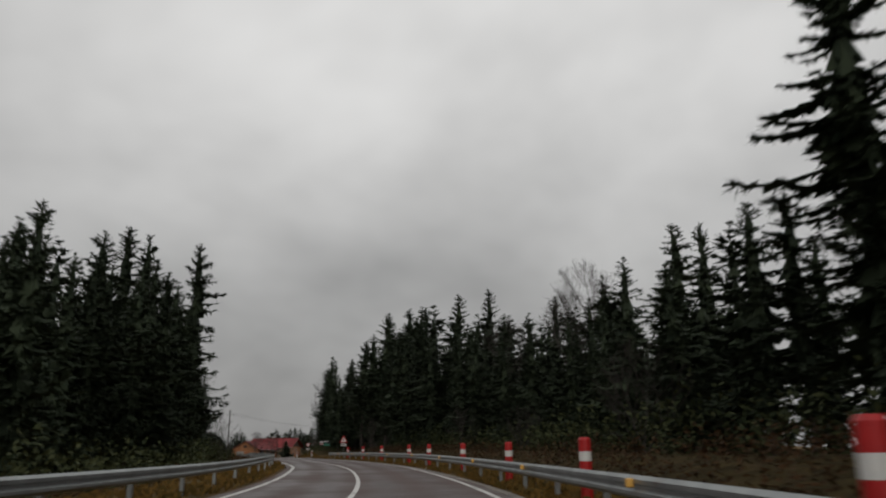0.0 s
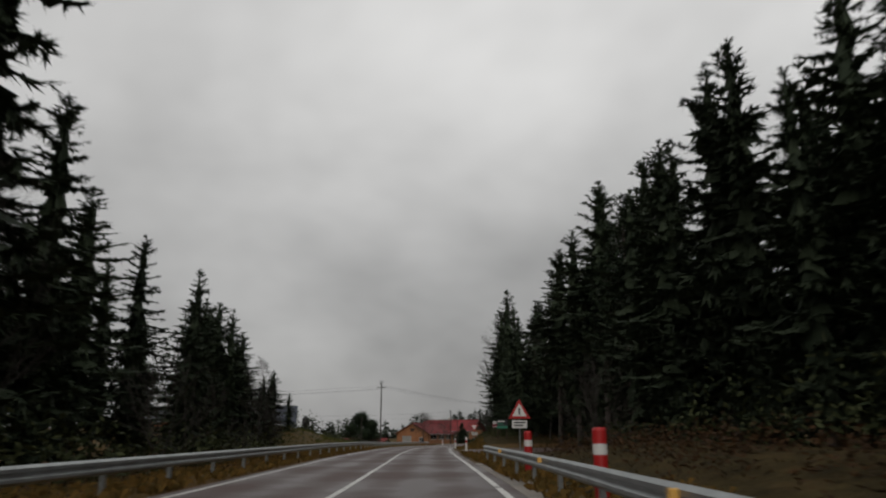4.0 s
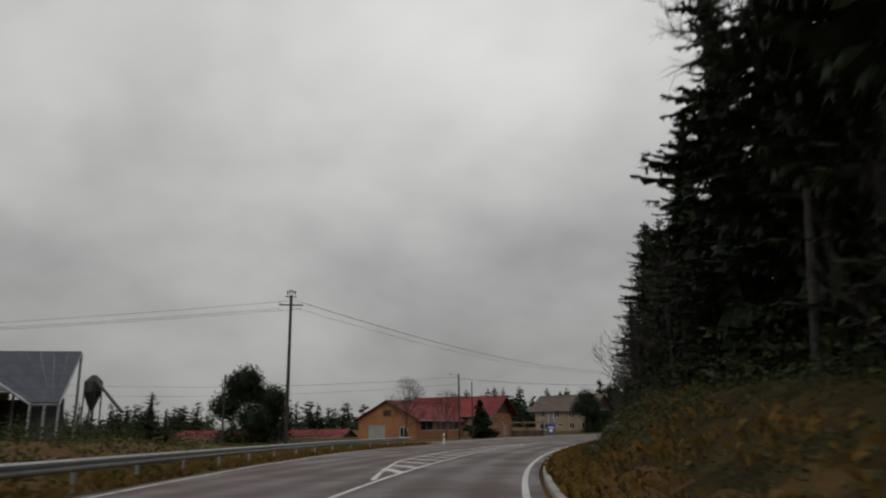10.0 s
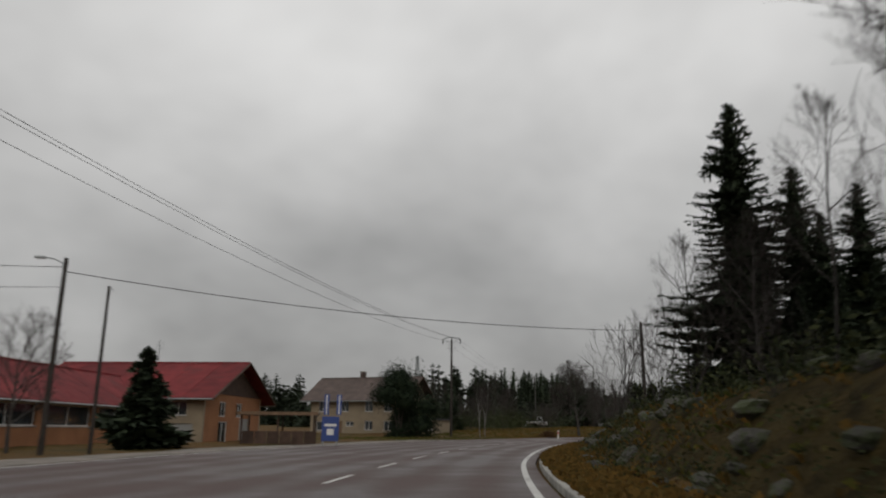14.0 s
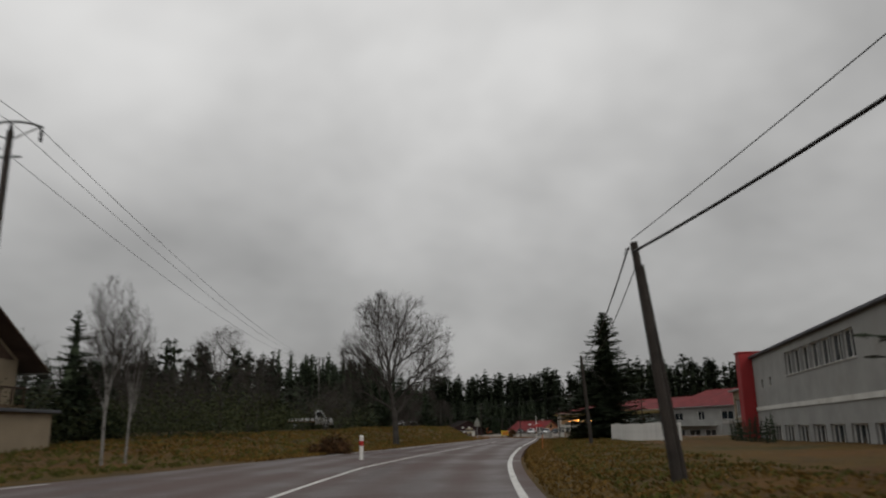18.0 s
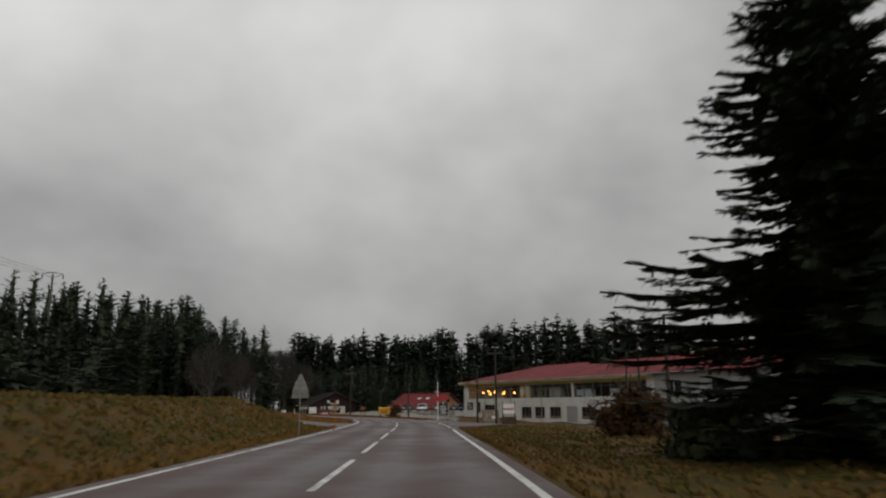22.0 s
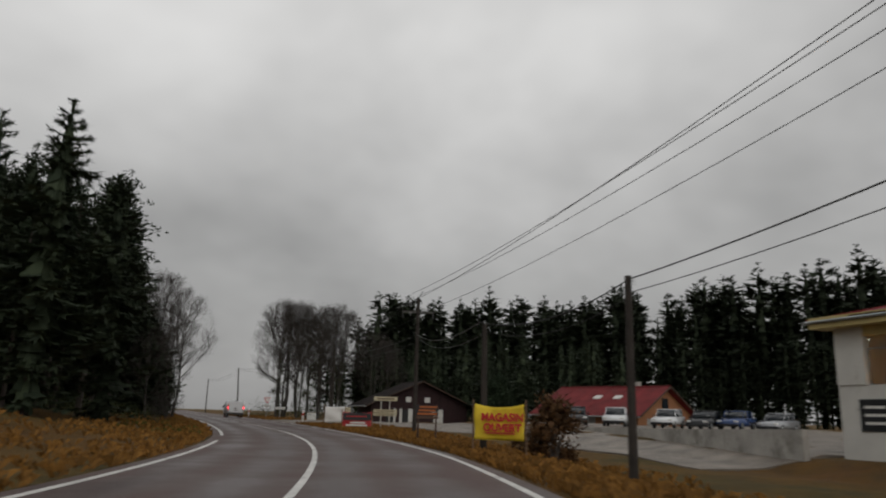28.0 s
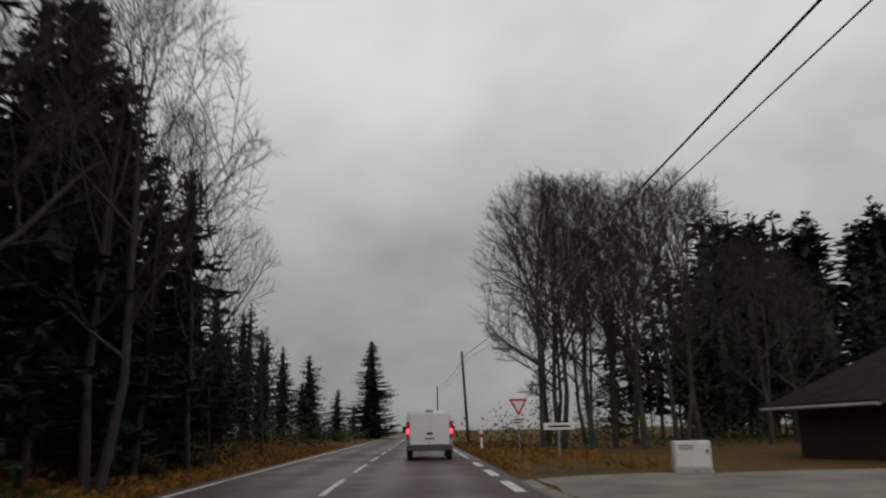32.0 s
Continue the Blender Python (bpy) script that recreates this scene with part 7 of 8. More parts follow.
arch = [(4.45, -0.1), (6.95, -0.1), (6.95, 1.15), (6.55, 1.45), (5.7, 1.58), (4.85, 1.45), (4.45, 1.15)]
part("door", prism(arch, -0.06, -0.004, "x"), M_MAROON, chal, "arched maroon garage door")
part("lintel", prism([(4.45, 1.18), (4.85, 1.48), (5.7, 1.61), (6.55, 1.48), (6.95, 1.18), (6.95, 1.72), (4.45, 1.72)], -0.05, -0.004, "x"), M_WHITEWALL, chal, "white arched lintel")
# black sheets on the wall paint the shade inside two open bays
part("door", box(-0.045, 7.65, -0.1, -0.004, 8.35, 1.6), M_BLACK, chal, "black sheet as the shade of an open doorway")
part("door", box(-0.045, 9.45, -0.1, -0.004, 10.35, 1.6), M_BLACK, chal, "black sheet as the shade of an open doorway")

# car park wall
wallp = thing("car_park_wall", "old white concrete retaining wall of the car park", "wall", Matrix.Identity(4), kind="structure")
WP = [(105.2, 437.8, 1.0), (107.5, 449.0, 0.75), (110.0, 466.0, 0.55)]
for i in range(12):
    def wp(u):
        u *= 2
        a, b = (WP[0], WP[1]) if u < 1 else (WP[1], WP[2])
        f = u if u < 1 else u - 1
        return Vector([a[k] + (b[k] - a[k]) * f for k in range(3)])
    a, b = wp(i / 12), wp((i + 1) / 12 - 0.0015)
    bm = bmesh.new()
    n_ = Vector((b.y - a.y, -(b.x - a.x), 0)).normalized() * 0.25
    lo = [bm.verts.new((q.x, q.y, -1.6)) for q in (a, b, b + n_, a + n_)]
    hi = [bm.verts.new((q.x, q.y, a.z if j in (0, 3) else b.z)) for j, q in enumerate((a, b, b + n_, a + n_))]
    bm.faces.new(lo[::-1])
    bm.faces.new(hi)
    for k in range(4):
        bm.faces.new((lo[k], lo[(k + 1) % 4], hi[(k + 1) % 4], hi[k]))
    bmesh.ops.recalc_face_normals(bm, faces=bm.faces)
    part("wall_section", bm, M_CONCRETE, wallp)

# ---- single trees and garden plants ----
big = bare_meshes(71, 12, (0.59, 0.375, 0.41), 0.2, 0.25, (17, 9, 8, 5), 0.1, 1.05, lead=0.62)
hi_ = max(v.co.z for v in big[1].vertices)
plant("bare_tree", big, "large round leafless tree standing alone on the grass", "tree", 25.05, 332.15, ground_z(25.05, 332.15), 12.6 / hi_, 40)
ROUND = [bare_meshes(72, 8, (0.6, 0.36, 0.4), 0.2, 0.12, (11, 7, 6, 4), 0.15, 1.0, lead=0.62), bare_meshes(73, 8, (0.6, 0.32, 0.4), 0.2, 0.11, (11, 7, 6, 4), 0.2, 0.95, lead=0.65)]
for i, (x, y, top) in enumerate([(-31.5, 250.8, 8.5), (-26.7, 252.4, 7.0), (12.5, 338.0, 10.2), (4.0, 345.0, 10.8), (-3.0, 338.0, 9.6), (18.0, 352.0, 9.6), (60.0, 420.0, 9.5), (66.0, 428.0, 9.0), (70.0, 440.0, 8.5), (63.0, 434.0, 10.0)]):
    ms = ROUND[i % 2]
    g = ground_z(x, y)
    plant("bare_tree", ms, "small leafless garden tree with a round twiggy crown" if i < 2 else "leafless tree with a twiggy crown beside the meadow", "tree", x, y, g, (top - g) / max(v.co.z for v in ms[1].vertices), 70 * i, "round bare trees")
# grove of bare trees near the end, ivy-dark stems
gr = random.Random(21)
ivy = []
for i, (x, y, top) in enumerate([(97.9, 519.0, 16.9), (99.2, 520.5, 17.4), (100.6, 518.5, 16.8), (102.4, 521.0, 16.2), (103.8, 519.5, 16.8), (105.6, 518.0, 16.9), (107.0, 519.5, 16.2), (112.2, 522.0, 13.6), (115.4, 525.0, 12.8), (99.8, 526.0, 16.2), (105.4, 527.0, 16.0), (102.4, 528.5, 15.4)]):
    bare(x, y, top, 3 + i % 2, "bare trees of the grove", "grove_tree", "tall leafless tree with dark stems in the grove", gr.uniform(0.9, 1.1))
    if i % 3 != 1:
        ivy += [(x + gr.uniform(-0.3, 0.3), y + gr.uniform(-0.3, 0.3), 0.5 + 0.9 * k, gr.uniform(0.4, 0.75), 1.3, 80, 0.2) for k in range(gr.randint(5, 9))]
ivy += [(102.8 + gr.uniform(-1.0, 1.0), 520.4 + gr.uniform(-0.8, 0.8), 0.4 + 0.42 * k, gr.uniform(0.7, 1.2) * (1 - 0.02 * k), 1.4, 110, 0.2) for k in range(26)]
brush("undergrowth", "dark ivy and brambles round the grove's stems", M_SCRUB, [(94.0 + 0.5 * i + gr.uniform(-0.4, 0.4), 519.5 + gr.uniform(0, 9), -0.2, 1.1, gr.uniform(1.2, 3.4), 90, 0.24) for i in range(56)] + ivy)
DENSE = spruce_meshes(81, 14, 3.4, 38, 0.02, 0.5, 0.3, 13, column=0.92, near=True, blades=5, stout=1.0, core=0.8, frond=0.16)
# the dense spruce beside the fence, young spruces
plant("spruce_tree", DENSE, "dense dark green spruce standing alone on the lawn", "tree", 53.1, 343.3, ground_z(53.1, 343.3), 0.97, 20, wide=1.6)

for x, y, top in [(-42.5, 206.0, 4.6), (-45.5, 214.0, 3.6), (-40.8, 222.0, 3.4), (34.0, 360.0, 6.0), (41.5, 366.0, 6.5)]:
    conifer(x, y, top, 2, "young spruces in the meadow", 1.7)
for x, y, top, w_ in [(84.0, 590.0, 14.8, 1.3), (21.8, 285.0, 9.4, 1.8), (2.5, 242.7, 14.3, 1.15), (4.7, 242.3, 11.6, 1.2), (6.4, 241.0, 10.6, 1.2), (3.6, 239.4, 8.8, 1.2)]:
    g = ground_z(x, y)
    plant("spruce_tree", DENSE, "dense dark green spruce standing on the roadside", "tree", x, y, g, (top - g) / 14, 75, "roadside spruces", 0, w_)
# smaller spruces that close the wood's end on the bank
for x, y, top in [(2.9, 237.6, 6.4), (2.5, 235.7, 6.2), (4.9, 245.0, 9.1), (1.1, 237.0, 5.8), (5.4, 238.1, 7.2), (6.5, 242.0, 7.9)]:
    conifer(x, y, top, None, "spruces at the end of the bank", 1.25)
for x, y, top in [(2.1, 247.2, 10.3), (1.9, 244.6, 8.3)]:
    bare(x, y, top, 2, "bare broadleaf trees", wide=1.1)
cone = spruce_meshes(82, 5.5, 1.75, 30, 0.0, 0.25, 0.12, 14, False, column=0.9, blades=2, stout=1.4, core=1.1)
plant("cone_conifer", cone, "dark clipped cone-shaped conifer before the house", "tree", -22.6, 258.3, ground_z(-22.6, 258.3), 1.0, 0)
thuja = spruce_meshes(83, 1.5, 0.32, 14, 0.0, 0.1, 0.15, 6, column=0.5)
for k in range(9):
    x, y = 48.6 - 1.05 * k, 321.6 - 1.45 * k
    plant("thuja", thuja, "small dark columnar thuja on the lawn", "shrub", x, y, ground_z(x, y) + 0.1, 1.0 + 0.12 * (k % 3), 40 * k, "row of thujas")


def bushy_tree(name, label, x, y, top, r, seed, mat, low=0.1, n=900, leaf=0.42):
    """A broad dark evergreen: short stems and an uneven mass of leaf clumps in layers."""
    rng = random.Random(seed)
    g = ground_z(x, y)
    h = top - g
    ob = thing(name, label, "tree", Matrix.Translation((x, y, g)))
    cl = []
    for k in range(11):
        a = rng.uniform(0, 6.28)
        u = low + (0.94 - low) * k / 10
        rr = r * math.sin(math.pi * min(0.97, 0.22 + 0.74 * u)) * rng.uniform(0.25, 0.8)
        c = Vector((math.cos(a) * rr, math.sin(a) * rr, h * u))
        cl.append((c, r * rng.uniform(0.40, 0.6)))
        part("stem", tube([(c.x * 0.05, c.y * 0.05, -0.1), (c.x * 0.4, c.y * 0.4, c.z * 0.55), c], [0.10, 0.06, 0.03], 5), M_BARK, ob)
    V, F = [], []
    for c, cr in cl:
        # a ragged inner mass of broad overlapping leaves keeps the middle opaque
        for k in range(110 if cr < 1.6 else 700):
            d = Vector((rng.gauss(0, 1), rng.gauss(0, 1), rng.gauss(0, 0.8))).normalized()
            t = d.orthogonal().normalized()
            t.rotate(Matrix.Rotation(rng.uniform(0, 6.28), 3, d))
            s_ = d.cross(t)
            o = c + d * cr * rng.uniform(0.2, 0.72)
            o.z = max(0.2, o.z)
            q = min(0.2, cr * rng.uniform(0.09, 0.19))
            b = len(V)
            V.extend([o - t * q, o - s_ * q * 0.7, o + t * q, o + s_ * q * 0.7])
            F.append((b, b + 1, b + 2, b + 3))
        for k in range(n // 11):
            d = Vector((rng.gauss(0, 1), rng.gauss(0, 1), rng.gauss(0, 0.6))).normalized()
            p = c + d * cr * rng.uniform(0.35, 0.86)
            p.z = max(0.05, p.z)
            nn = (d + Vector((rng.gauss(0, 0.5), rng.gauss(0, 0.5), rng.uniform(-0.2, 0.7)))).normalized()
            t = nn.orthogonal().normalized()
            t.rotate(Matrix.Rotation(rng.uniform(0, 6.28), 3, nn))
            q = leaf * rng.uniform(0.6, 1.4)
            b = len(V)
            V.extend([p, p + nn * q * 0.5 + t * q * 0.2, p + nn * q, p + nn * q * 0.5 - t * q * 0.2])
            F.append((b, b + 1, b + 2, b + 3))
    part("crown", mesh_from("crown", V, F, mat), None, ob)
    return ob


bushy_tree("juniper", "broad dark juniper beside the utility pole", -38.8, 216.0, 6.2, 3.5, 3, M_PINE, 0.0, 16000, 0.2)
bushy_tree("garden_pine", "broad dark pine in the farm garden", -5.4, 305.0, 7.6, 4.7, 4, M_PINE, 0.0, 26000, 0.16)
bushy_tree("garden_pine", "broad dark pine behind the veranda", 3.4, 324.5, 5.4, 2.4, 5, M_PINE, 0.05, 7000, 0.16)
bushy_tree("evergreen_bush", "low dark bush on the grass bank", 15.8, 317.0, 0.95, 1.5, 6, M_BRACKEN, 0.0, 2600, 0.13)
bushy_tree("evergreen_bush", "dark leafy bush at the foot of the roadside spruce", 21.4, 287.6, 2.6, 1.3, 26, M_SCRUB, 0.0, 3000, 0.12)
bushy_tree("evergreen_bush", "dark leafy bush beside the parked truck", 19.0, 353.5, 4.6, 3.0, 16, M_SCRUB, 0.0, 3600, 0.25)
bushy_tree("laurel_bush", "rounded leafless brown bush at the car park", 95.0, 439.5, 1.7, 1.5, 7, M_BRACKEN, 0.0, 2600, 0.16)
bushy_tree("laurel_bush", "dark dense bush at the foot of the spruce", 50.6, 345.2, 1.5, 1.8, 19, M_SCRUB, 0.0, 3000, 0.12)
bushy_tree("laurel_bush", "rounded dark brown bush on the lawn", 58.2, 354.6, 2.0, 1.8, 8, M_BRACKEN, 0.0, 4200, 0.14)
bushy_tree("laurel_bush", "low brown bush on the lawn before the workshop", 64.5, 361.5, 1.0, 1.4, 9, M_BRACKEN, 0.0, 2600, 0.12)
bushy_tree("laurel_bush", "brown leafless bush before the grey workshop", 77.8, 371.2, 2.1, 1.7, 10, M_BRACKEN, 0.0, 3000, 0.14)
for x, y, top, r_ in [(117.0, 490.6, 4.6, 2.2), (119.4, 493.4, 5.6, 2.4)]:
    bushy_tree("evergreen_bush", "tall dark evergreen bush beside the chalet", x, y, top, r_, int(x), M_PINE, 0.0, 6000, 0.2)
for x, y, top in [(121.0, 497.5, 10.5), (123.8, 496.5, 11.5), (119.6, 499.0, 9.0)]:
    conifer(x, y, top, 2, "spruces beside the chalet", 1.3)
# two birches at the farm road
birch = bare_meshes(91, 8, (0.6, 0.17, 0.42), 0.45, 0.06, (7, 6, 6, 4), 0.45, 0.45, M_BIRCH)
for x, y, t_ in [(4.6, 307.6, 7.7), (5.4, 308.6, 6.9)]:
    g = ground_z(x, y)
    plant("birch_tree", birch, "white-stemmed leafless birch beside the road", "tree", x, y, g, (t_ - g) / max(v.co.z for v in birch[1].vertices), 30 * t_, "birches", 2)
conifer(2.7, 321.5, 8.3, 2, "young spruces in the meadow", 1.5)
conifer(-0.5, 326.0, 6.5, 2, "young spruces in the meadow", 1.6)
tk = random.Random(33)
brush("undergrowth", "dark evergreen thicket behind the birches", M_SCRUB, [(x_, 322 + tk.uniform(-3, 6), ground_z(x_, 324) - 0.1, 1.7, tk.uniform(2.2, 4.3), 230, 0.2) for x_ in [-9 + 0.42 * i for i in range(52)]])
# shrubs along the bank tops and under the woods
for i, (s, o) in enumerate([(158, 5.6), (163, 5.2), (190, 6.0), (197, 6.2), (206, 6.0), (212, 5.8), (219, 6.0), (227, 6.2), (233, 5.6), (241, 5.9), (249, 6.1), (256, 5.5), (262, 5.8), (268, 5.2), (274, 5.4), (100, 8.0), (106, 9.5), (50, 10.5), (66, 10.2), (30, 10.0), (492, -8.6), (505, -8.0), (512, -8.8), (536, -8.4), (100, -10.5), (116, -12.5), (122, -14.0), (90, -10.8), (70, -10.6)]):
    p = at(s, o)
    plant("bare_shrub", SHRUBS[i % 2], "leafless twiggy shrub on the bank", "shrub", p.x, p.y, p.z, 0.8 + 0.25 * (i % 4), 53 * i, "bare shrubs")


for i in range(26):
    p = at(wood_rng.uniform(318, 376), wood_rng.uniform(-33, -17))
    plant("bare_shrub", SHRUBS[i % 2], "tall leafless shrub in the thicket behind the meadow", "shrub", p.x, p.y, p.z, wood_rng.uniform(1.3, 2.1), 47 * i, "shrubs of the thicket")


# ---- paving off the road ----
def patch(name, label, pts, mat, dz, n=10):
    """A paved or gravelled area between two borders given as (s, o) pairs, laid on the ground; each side two end points."""
    (a, b), (c, d) = pts
    V, F = [], []
    for i in range(n + 1):
        for j in range(n + 1):
            u, v = i / n, j / n
            s = (a[0] + (b[0] - a[0]) * u) * (1 - v) + (c[0] + (d[0] - c[0]) * u) * v
            o = (a[1] + (b[1] - a[1]) * u) * (1 - v) + (c[1] + (d[1] - c[1]) * u) * v
            p = at(s, o)
            V.append((p.x, p.y, p.z + dz))
    rim = [i * (n + 1) for i in range(n)] + [n * (n + 1) + j for j in range(n)] + [i * (n + 1) + n for i in range(n, 0, -1)] + list(range(n, 0, -1))
    low = len(V)
    V.extend((V[k][0], V[k][1], V[k][2] - 0.35) for k in rim)
    F = [(rim[k], rim[(k + 1) % len(rim)], low + (k + 1) % len(rim), low + k) for k in range(len(rim))]
    F += [(i * (n + 1) + j, i * (n + 1) + j + 1, (i + 1) * (n + 1) + j + 1, (i + 1) * (n + 1) + j) for i in range(n) for j in range(n)]
    me = mesh_from(name, V, F, mat)
    me.uv_layers.new(name="across")
    tagged(new(name, me), label, "paving", kind="structure")


patch("side_road", "wet asphalt side road between grass verges", (((117, 1.2), (117, 40)), ((134, 1.2), (127, 40))), M_ROAD, 0.06, 24)
patch("forecourt", "wet asphalt forecourt before the factory shop", (((396, 2.0), (410, 15)), ((432, 2.4), (447, 15))), M_ROAD, 0.06, 24)
patch("forecourt", "wet asphalt strip along the factory shop", (((404, 13.0), (404, 20)), ((452, 13.0), (452, 18))), M_ROAD, 0.07, 20)
patch("forecourt", "wet asphalt apron between the lawn and the workshop", (((402.6, 8.4), (386, 13.4)), ((430, 24), (404, 38))), M_ROAD, 0.075, 24)
patch("car_park", "wet gravel car park behind the low wall", (((466, 13), (466, 40)), ((516, 9.5), (516, 60))), M_GRAVEL, 0.06, 20)
patch("side_road", "pale wet gravel side road", (((507, 1.8), (514, 50)), ((521, 1.8), (521, 50))), M_GRAVEL, 0.06, 24)
patch("lay_by", "pale gravel edge of the junction", (((228, -13.5), (228, -16.5)), ((296, -12.8), (296, -14.6))), M_GRAVEL, 0.06, 24)
patch("verge_gravel", "brown gritty road verge", (((-30, 2.1), (-30, 2.7)), ((95, 1.3), (95, 2.0))), M_GRAVEL, 0.04, 40)


patch("side_road", "wet grey side road opening through the grass bank", (((400, -5.2), (405, -34)), ((416, -5.2), (415, -34))), M_ROAD, 0.06, 24)


# kerb stones on the inside of the right-hand bend
def kerb(s0, s1, o_fn):
    ob = thing("kerb", "worn pale concrete kerb stones along the bend", "kerb", Matrix.Identity(4), kind="structure")
    me = None
    for s in np.arange(s0, s1, 1.02):
        x, y, z, tx, ty = line_at(s)
        o = float(o_fn(s))
        if me is None:
            bm = box(-0.08, -0.5, -0.15, 0.08, 0.5, 0.10, 0.02)
            me = bpy.data.meshes.new("kerb_stone")
            bm.to_mesh(me)
            bm.free()
            me.materials.append(M_KERB)
        k = part("kerb_stone", me, None, ob)
        k.matrix_world = pose(x + ty * o, y - tx * o, z + wood_rng.uniform(-0.015, 0.015), 0, 0, bearing(s))


M_KERB = material("kerb_concrete", (0.34, 0.33, 0.30), 0.8, vary=0.25, scale=2, fine=20, bump=0.3, random_by=0.2)
kerb(156, 284, lambda s: right_edge(s) + 0.62)


# rocks on the cut bank
def rock_mesh(seed):
    rng = random.Random(seed)
    bm = bmesh.new()
    bmesh.ops.create_icosphere(bm, subdivisions=2, radius=1.0)
    for v in bm.verts:
        v.co *= rng.uniform(0.72, 1.12)
        v.co.x *= 1.3
        v.co.z *= 0.72
        v.co = Vector([round(q * 3.2) / 3.2 * 0.45 + q * 0.55 for q in v.co])
    me = bpy.data.meshes.new("rock")
    bm.to_mesh(me)
    bm.free()
    me.materials.append(M_ROCK)
    return me


ROCKS = [rock_mesh(q) for q in range(5)]
rk = random.Random(9)
for i in range(150):
    s = rk.choice([rk.uniform(182, 204), rk.uniform(200, 226), rk.uniform(222, 248), rk.uniform(255, 276)])
    o = float(right_edge(s)) + rk.uniform(2.2, 5.6)
    p = at(s, o)
    r_ = rk.uniform(0.12, 0.42)
    ob = new("rock", ROCKS[i % 5])
    ob.matrix_world = Matrix.Translation((p.x, p.y, p.z + 0.04)) @ pose(0, 0, 0, rk.uniform(-25, 25), rk.uniform(-25, 25), rk.uniform(0, 360)) @ Matrix.Diagonal((r_, r_, r_ * rk.uniform(0.7, 1.1), 1))
    tagged(ob, "grey mossy limestone rock in the cut bank", "rock", "rocks of the bank")


# winter grass on the verges
def grass(name, label, mat, zones, seed):
    """Tufts of bent blades joined in one object. zones: (s0, s1, o function low, high, tufts per metre, height)."""
    rng = random.Random(seed)
    V, F = [], []
    for s0, s1, lo, hi, per, hh in zones:
        for k in range(int((s1 - s0) * per)):
            s = rng.uniform(s0, s1)
            a, b = float(lo(s)), float(hi(s))
            o = a + (b - a) * rng.random() ** 1.5
            p = at(s, o)
            for q in range(4):
                an = rng.uniform(0, 6.283)
                d = Vector((math.cos(an), math.sin(an), 0))
                w = Vector((-d.y, d.x, 0)) * rng.uniform(0.012, 0.03)
                h = hh * rng.uniform(0.5, 1.3)
                f = p + d * rng.uniform(0, 0.08)
                i = len(V)
                V.extend([f - w, f + w, f + d * h * 0.4 + Vector((0, 0, h)) + w * 0.5, f + d * h * rng.uniform(0.6, 1.3) + Vector((0, 0, h * rng.uniform(0.6, 1.05)))])
                F.append((i, i + 1, i + 2, i + 3))
    tagged(new(name, mesh_from(name, V, F, mat)), label, "grass", kind="stuff")


RE = right_edge
LE = left_edge
grass("verge_grass", "straw-coloured and rusty winter grass tufts on the verges", M_STRAW, [
    (-20, 115, lambda s: RE(s) + 0.7, lambda s: RE(s) + 3.0, 14, 0.2), (136, 176, lambda s: RE(s) + 0.9, lambda s: RE(s) + 4.0, 22, 0.2), (176, 264, lambda s: RE(s) + 0.8, lambda s: RE(s) + 2.6, 40, 0.2), (176, 270, lambda s: RE(s) + 2, lambda s: RE(s) + 8, 12, 0.16), (264, 290, lambda s: RE(s) + 0.9, lambda s: RE(s) + 4.5, 26, 0.2), (284, 396, lambda s: RE(s) + 0.6, lambda s: RE(s) + 7, 60, 0.08),
    (-20, 226, lambda s: LE(s) - 0.7, lambda s: LE(s) - 4.0, 14, 0.2), (312, 399, lambda s: LE(s) - 0.6, lambda s: LE(s) - 13, 80, 0.14)], 3)
M_RUSTGRASS = foliage("rusty_grass_blades", (0.090, 0.046, 0.013), (0.215, 0.105, 0.026))
grass("verge_grass", "rust-orange dead grass on the verges of the bend", M_RUSTGRASS, [
    (434, 505, lambda s: RE(s) + 0.6, lambda s: RE(s) + 7, 44, 0.2), (417, 470, lambda s: LE(s) - 0.6, lambda s: LE(s) - 11, 30, 0.17), (470, 560, lambda s: LE(s) - 0.6, lambda s: LE(s) - 6, 24, 0.18), (524, 570, lambda s: RE(s) + 0.6, lambda s: RE(s) + 6, 14, 0.18)], 5)
M_GREENGRASS = foliage("green_grass_blades", (0.050, 0.058, 0.012), (0.105, 0.100, 0.024))
grass("verge_grass", "short green grass tufts among the dead grass", M_GREENGRASS, [
    (176, 280, lambda s: RE(s) + 1.3, lambda s: RE(s) + 6, 16, 0.12), (120, 226, lambda s: LE(s) - 1.5, lambda s: LE(s) - 12, 26, 0.16), (286, 400, lambda s: LE(s) - 2, lambda s: LE(s) - 14, 42, 0.13), (284, 396, lambda s: RE(s) + 2, lambda s: RE(s) + 8, 40, 0.07), (476, 520, lambda s: LE(s) - 1, lambda s: LE(s) - 5, 14, 0.15)], 4)


# ---- vehicles ----
def slab_profile(poly, x0, x1, bev, mat, parent, name, label=""):
    bm = prism(poly, x0, x1, "x")
    if bev:
        bmesh.ops.bevel(bm, geom=list(bm.edges), offset=bev, segments=2, affect="EDGES")
    return part(name, bm, mat, parent, label, True)


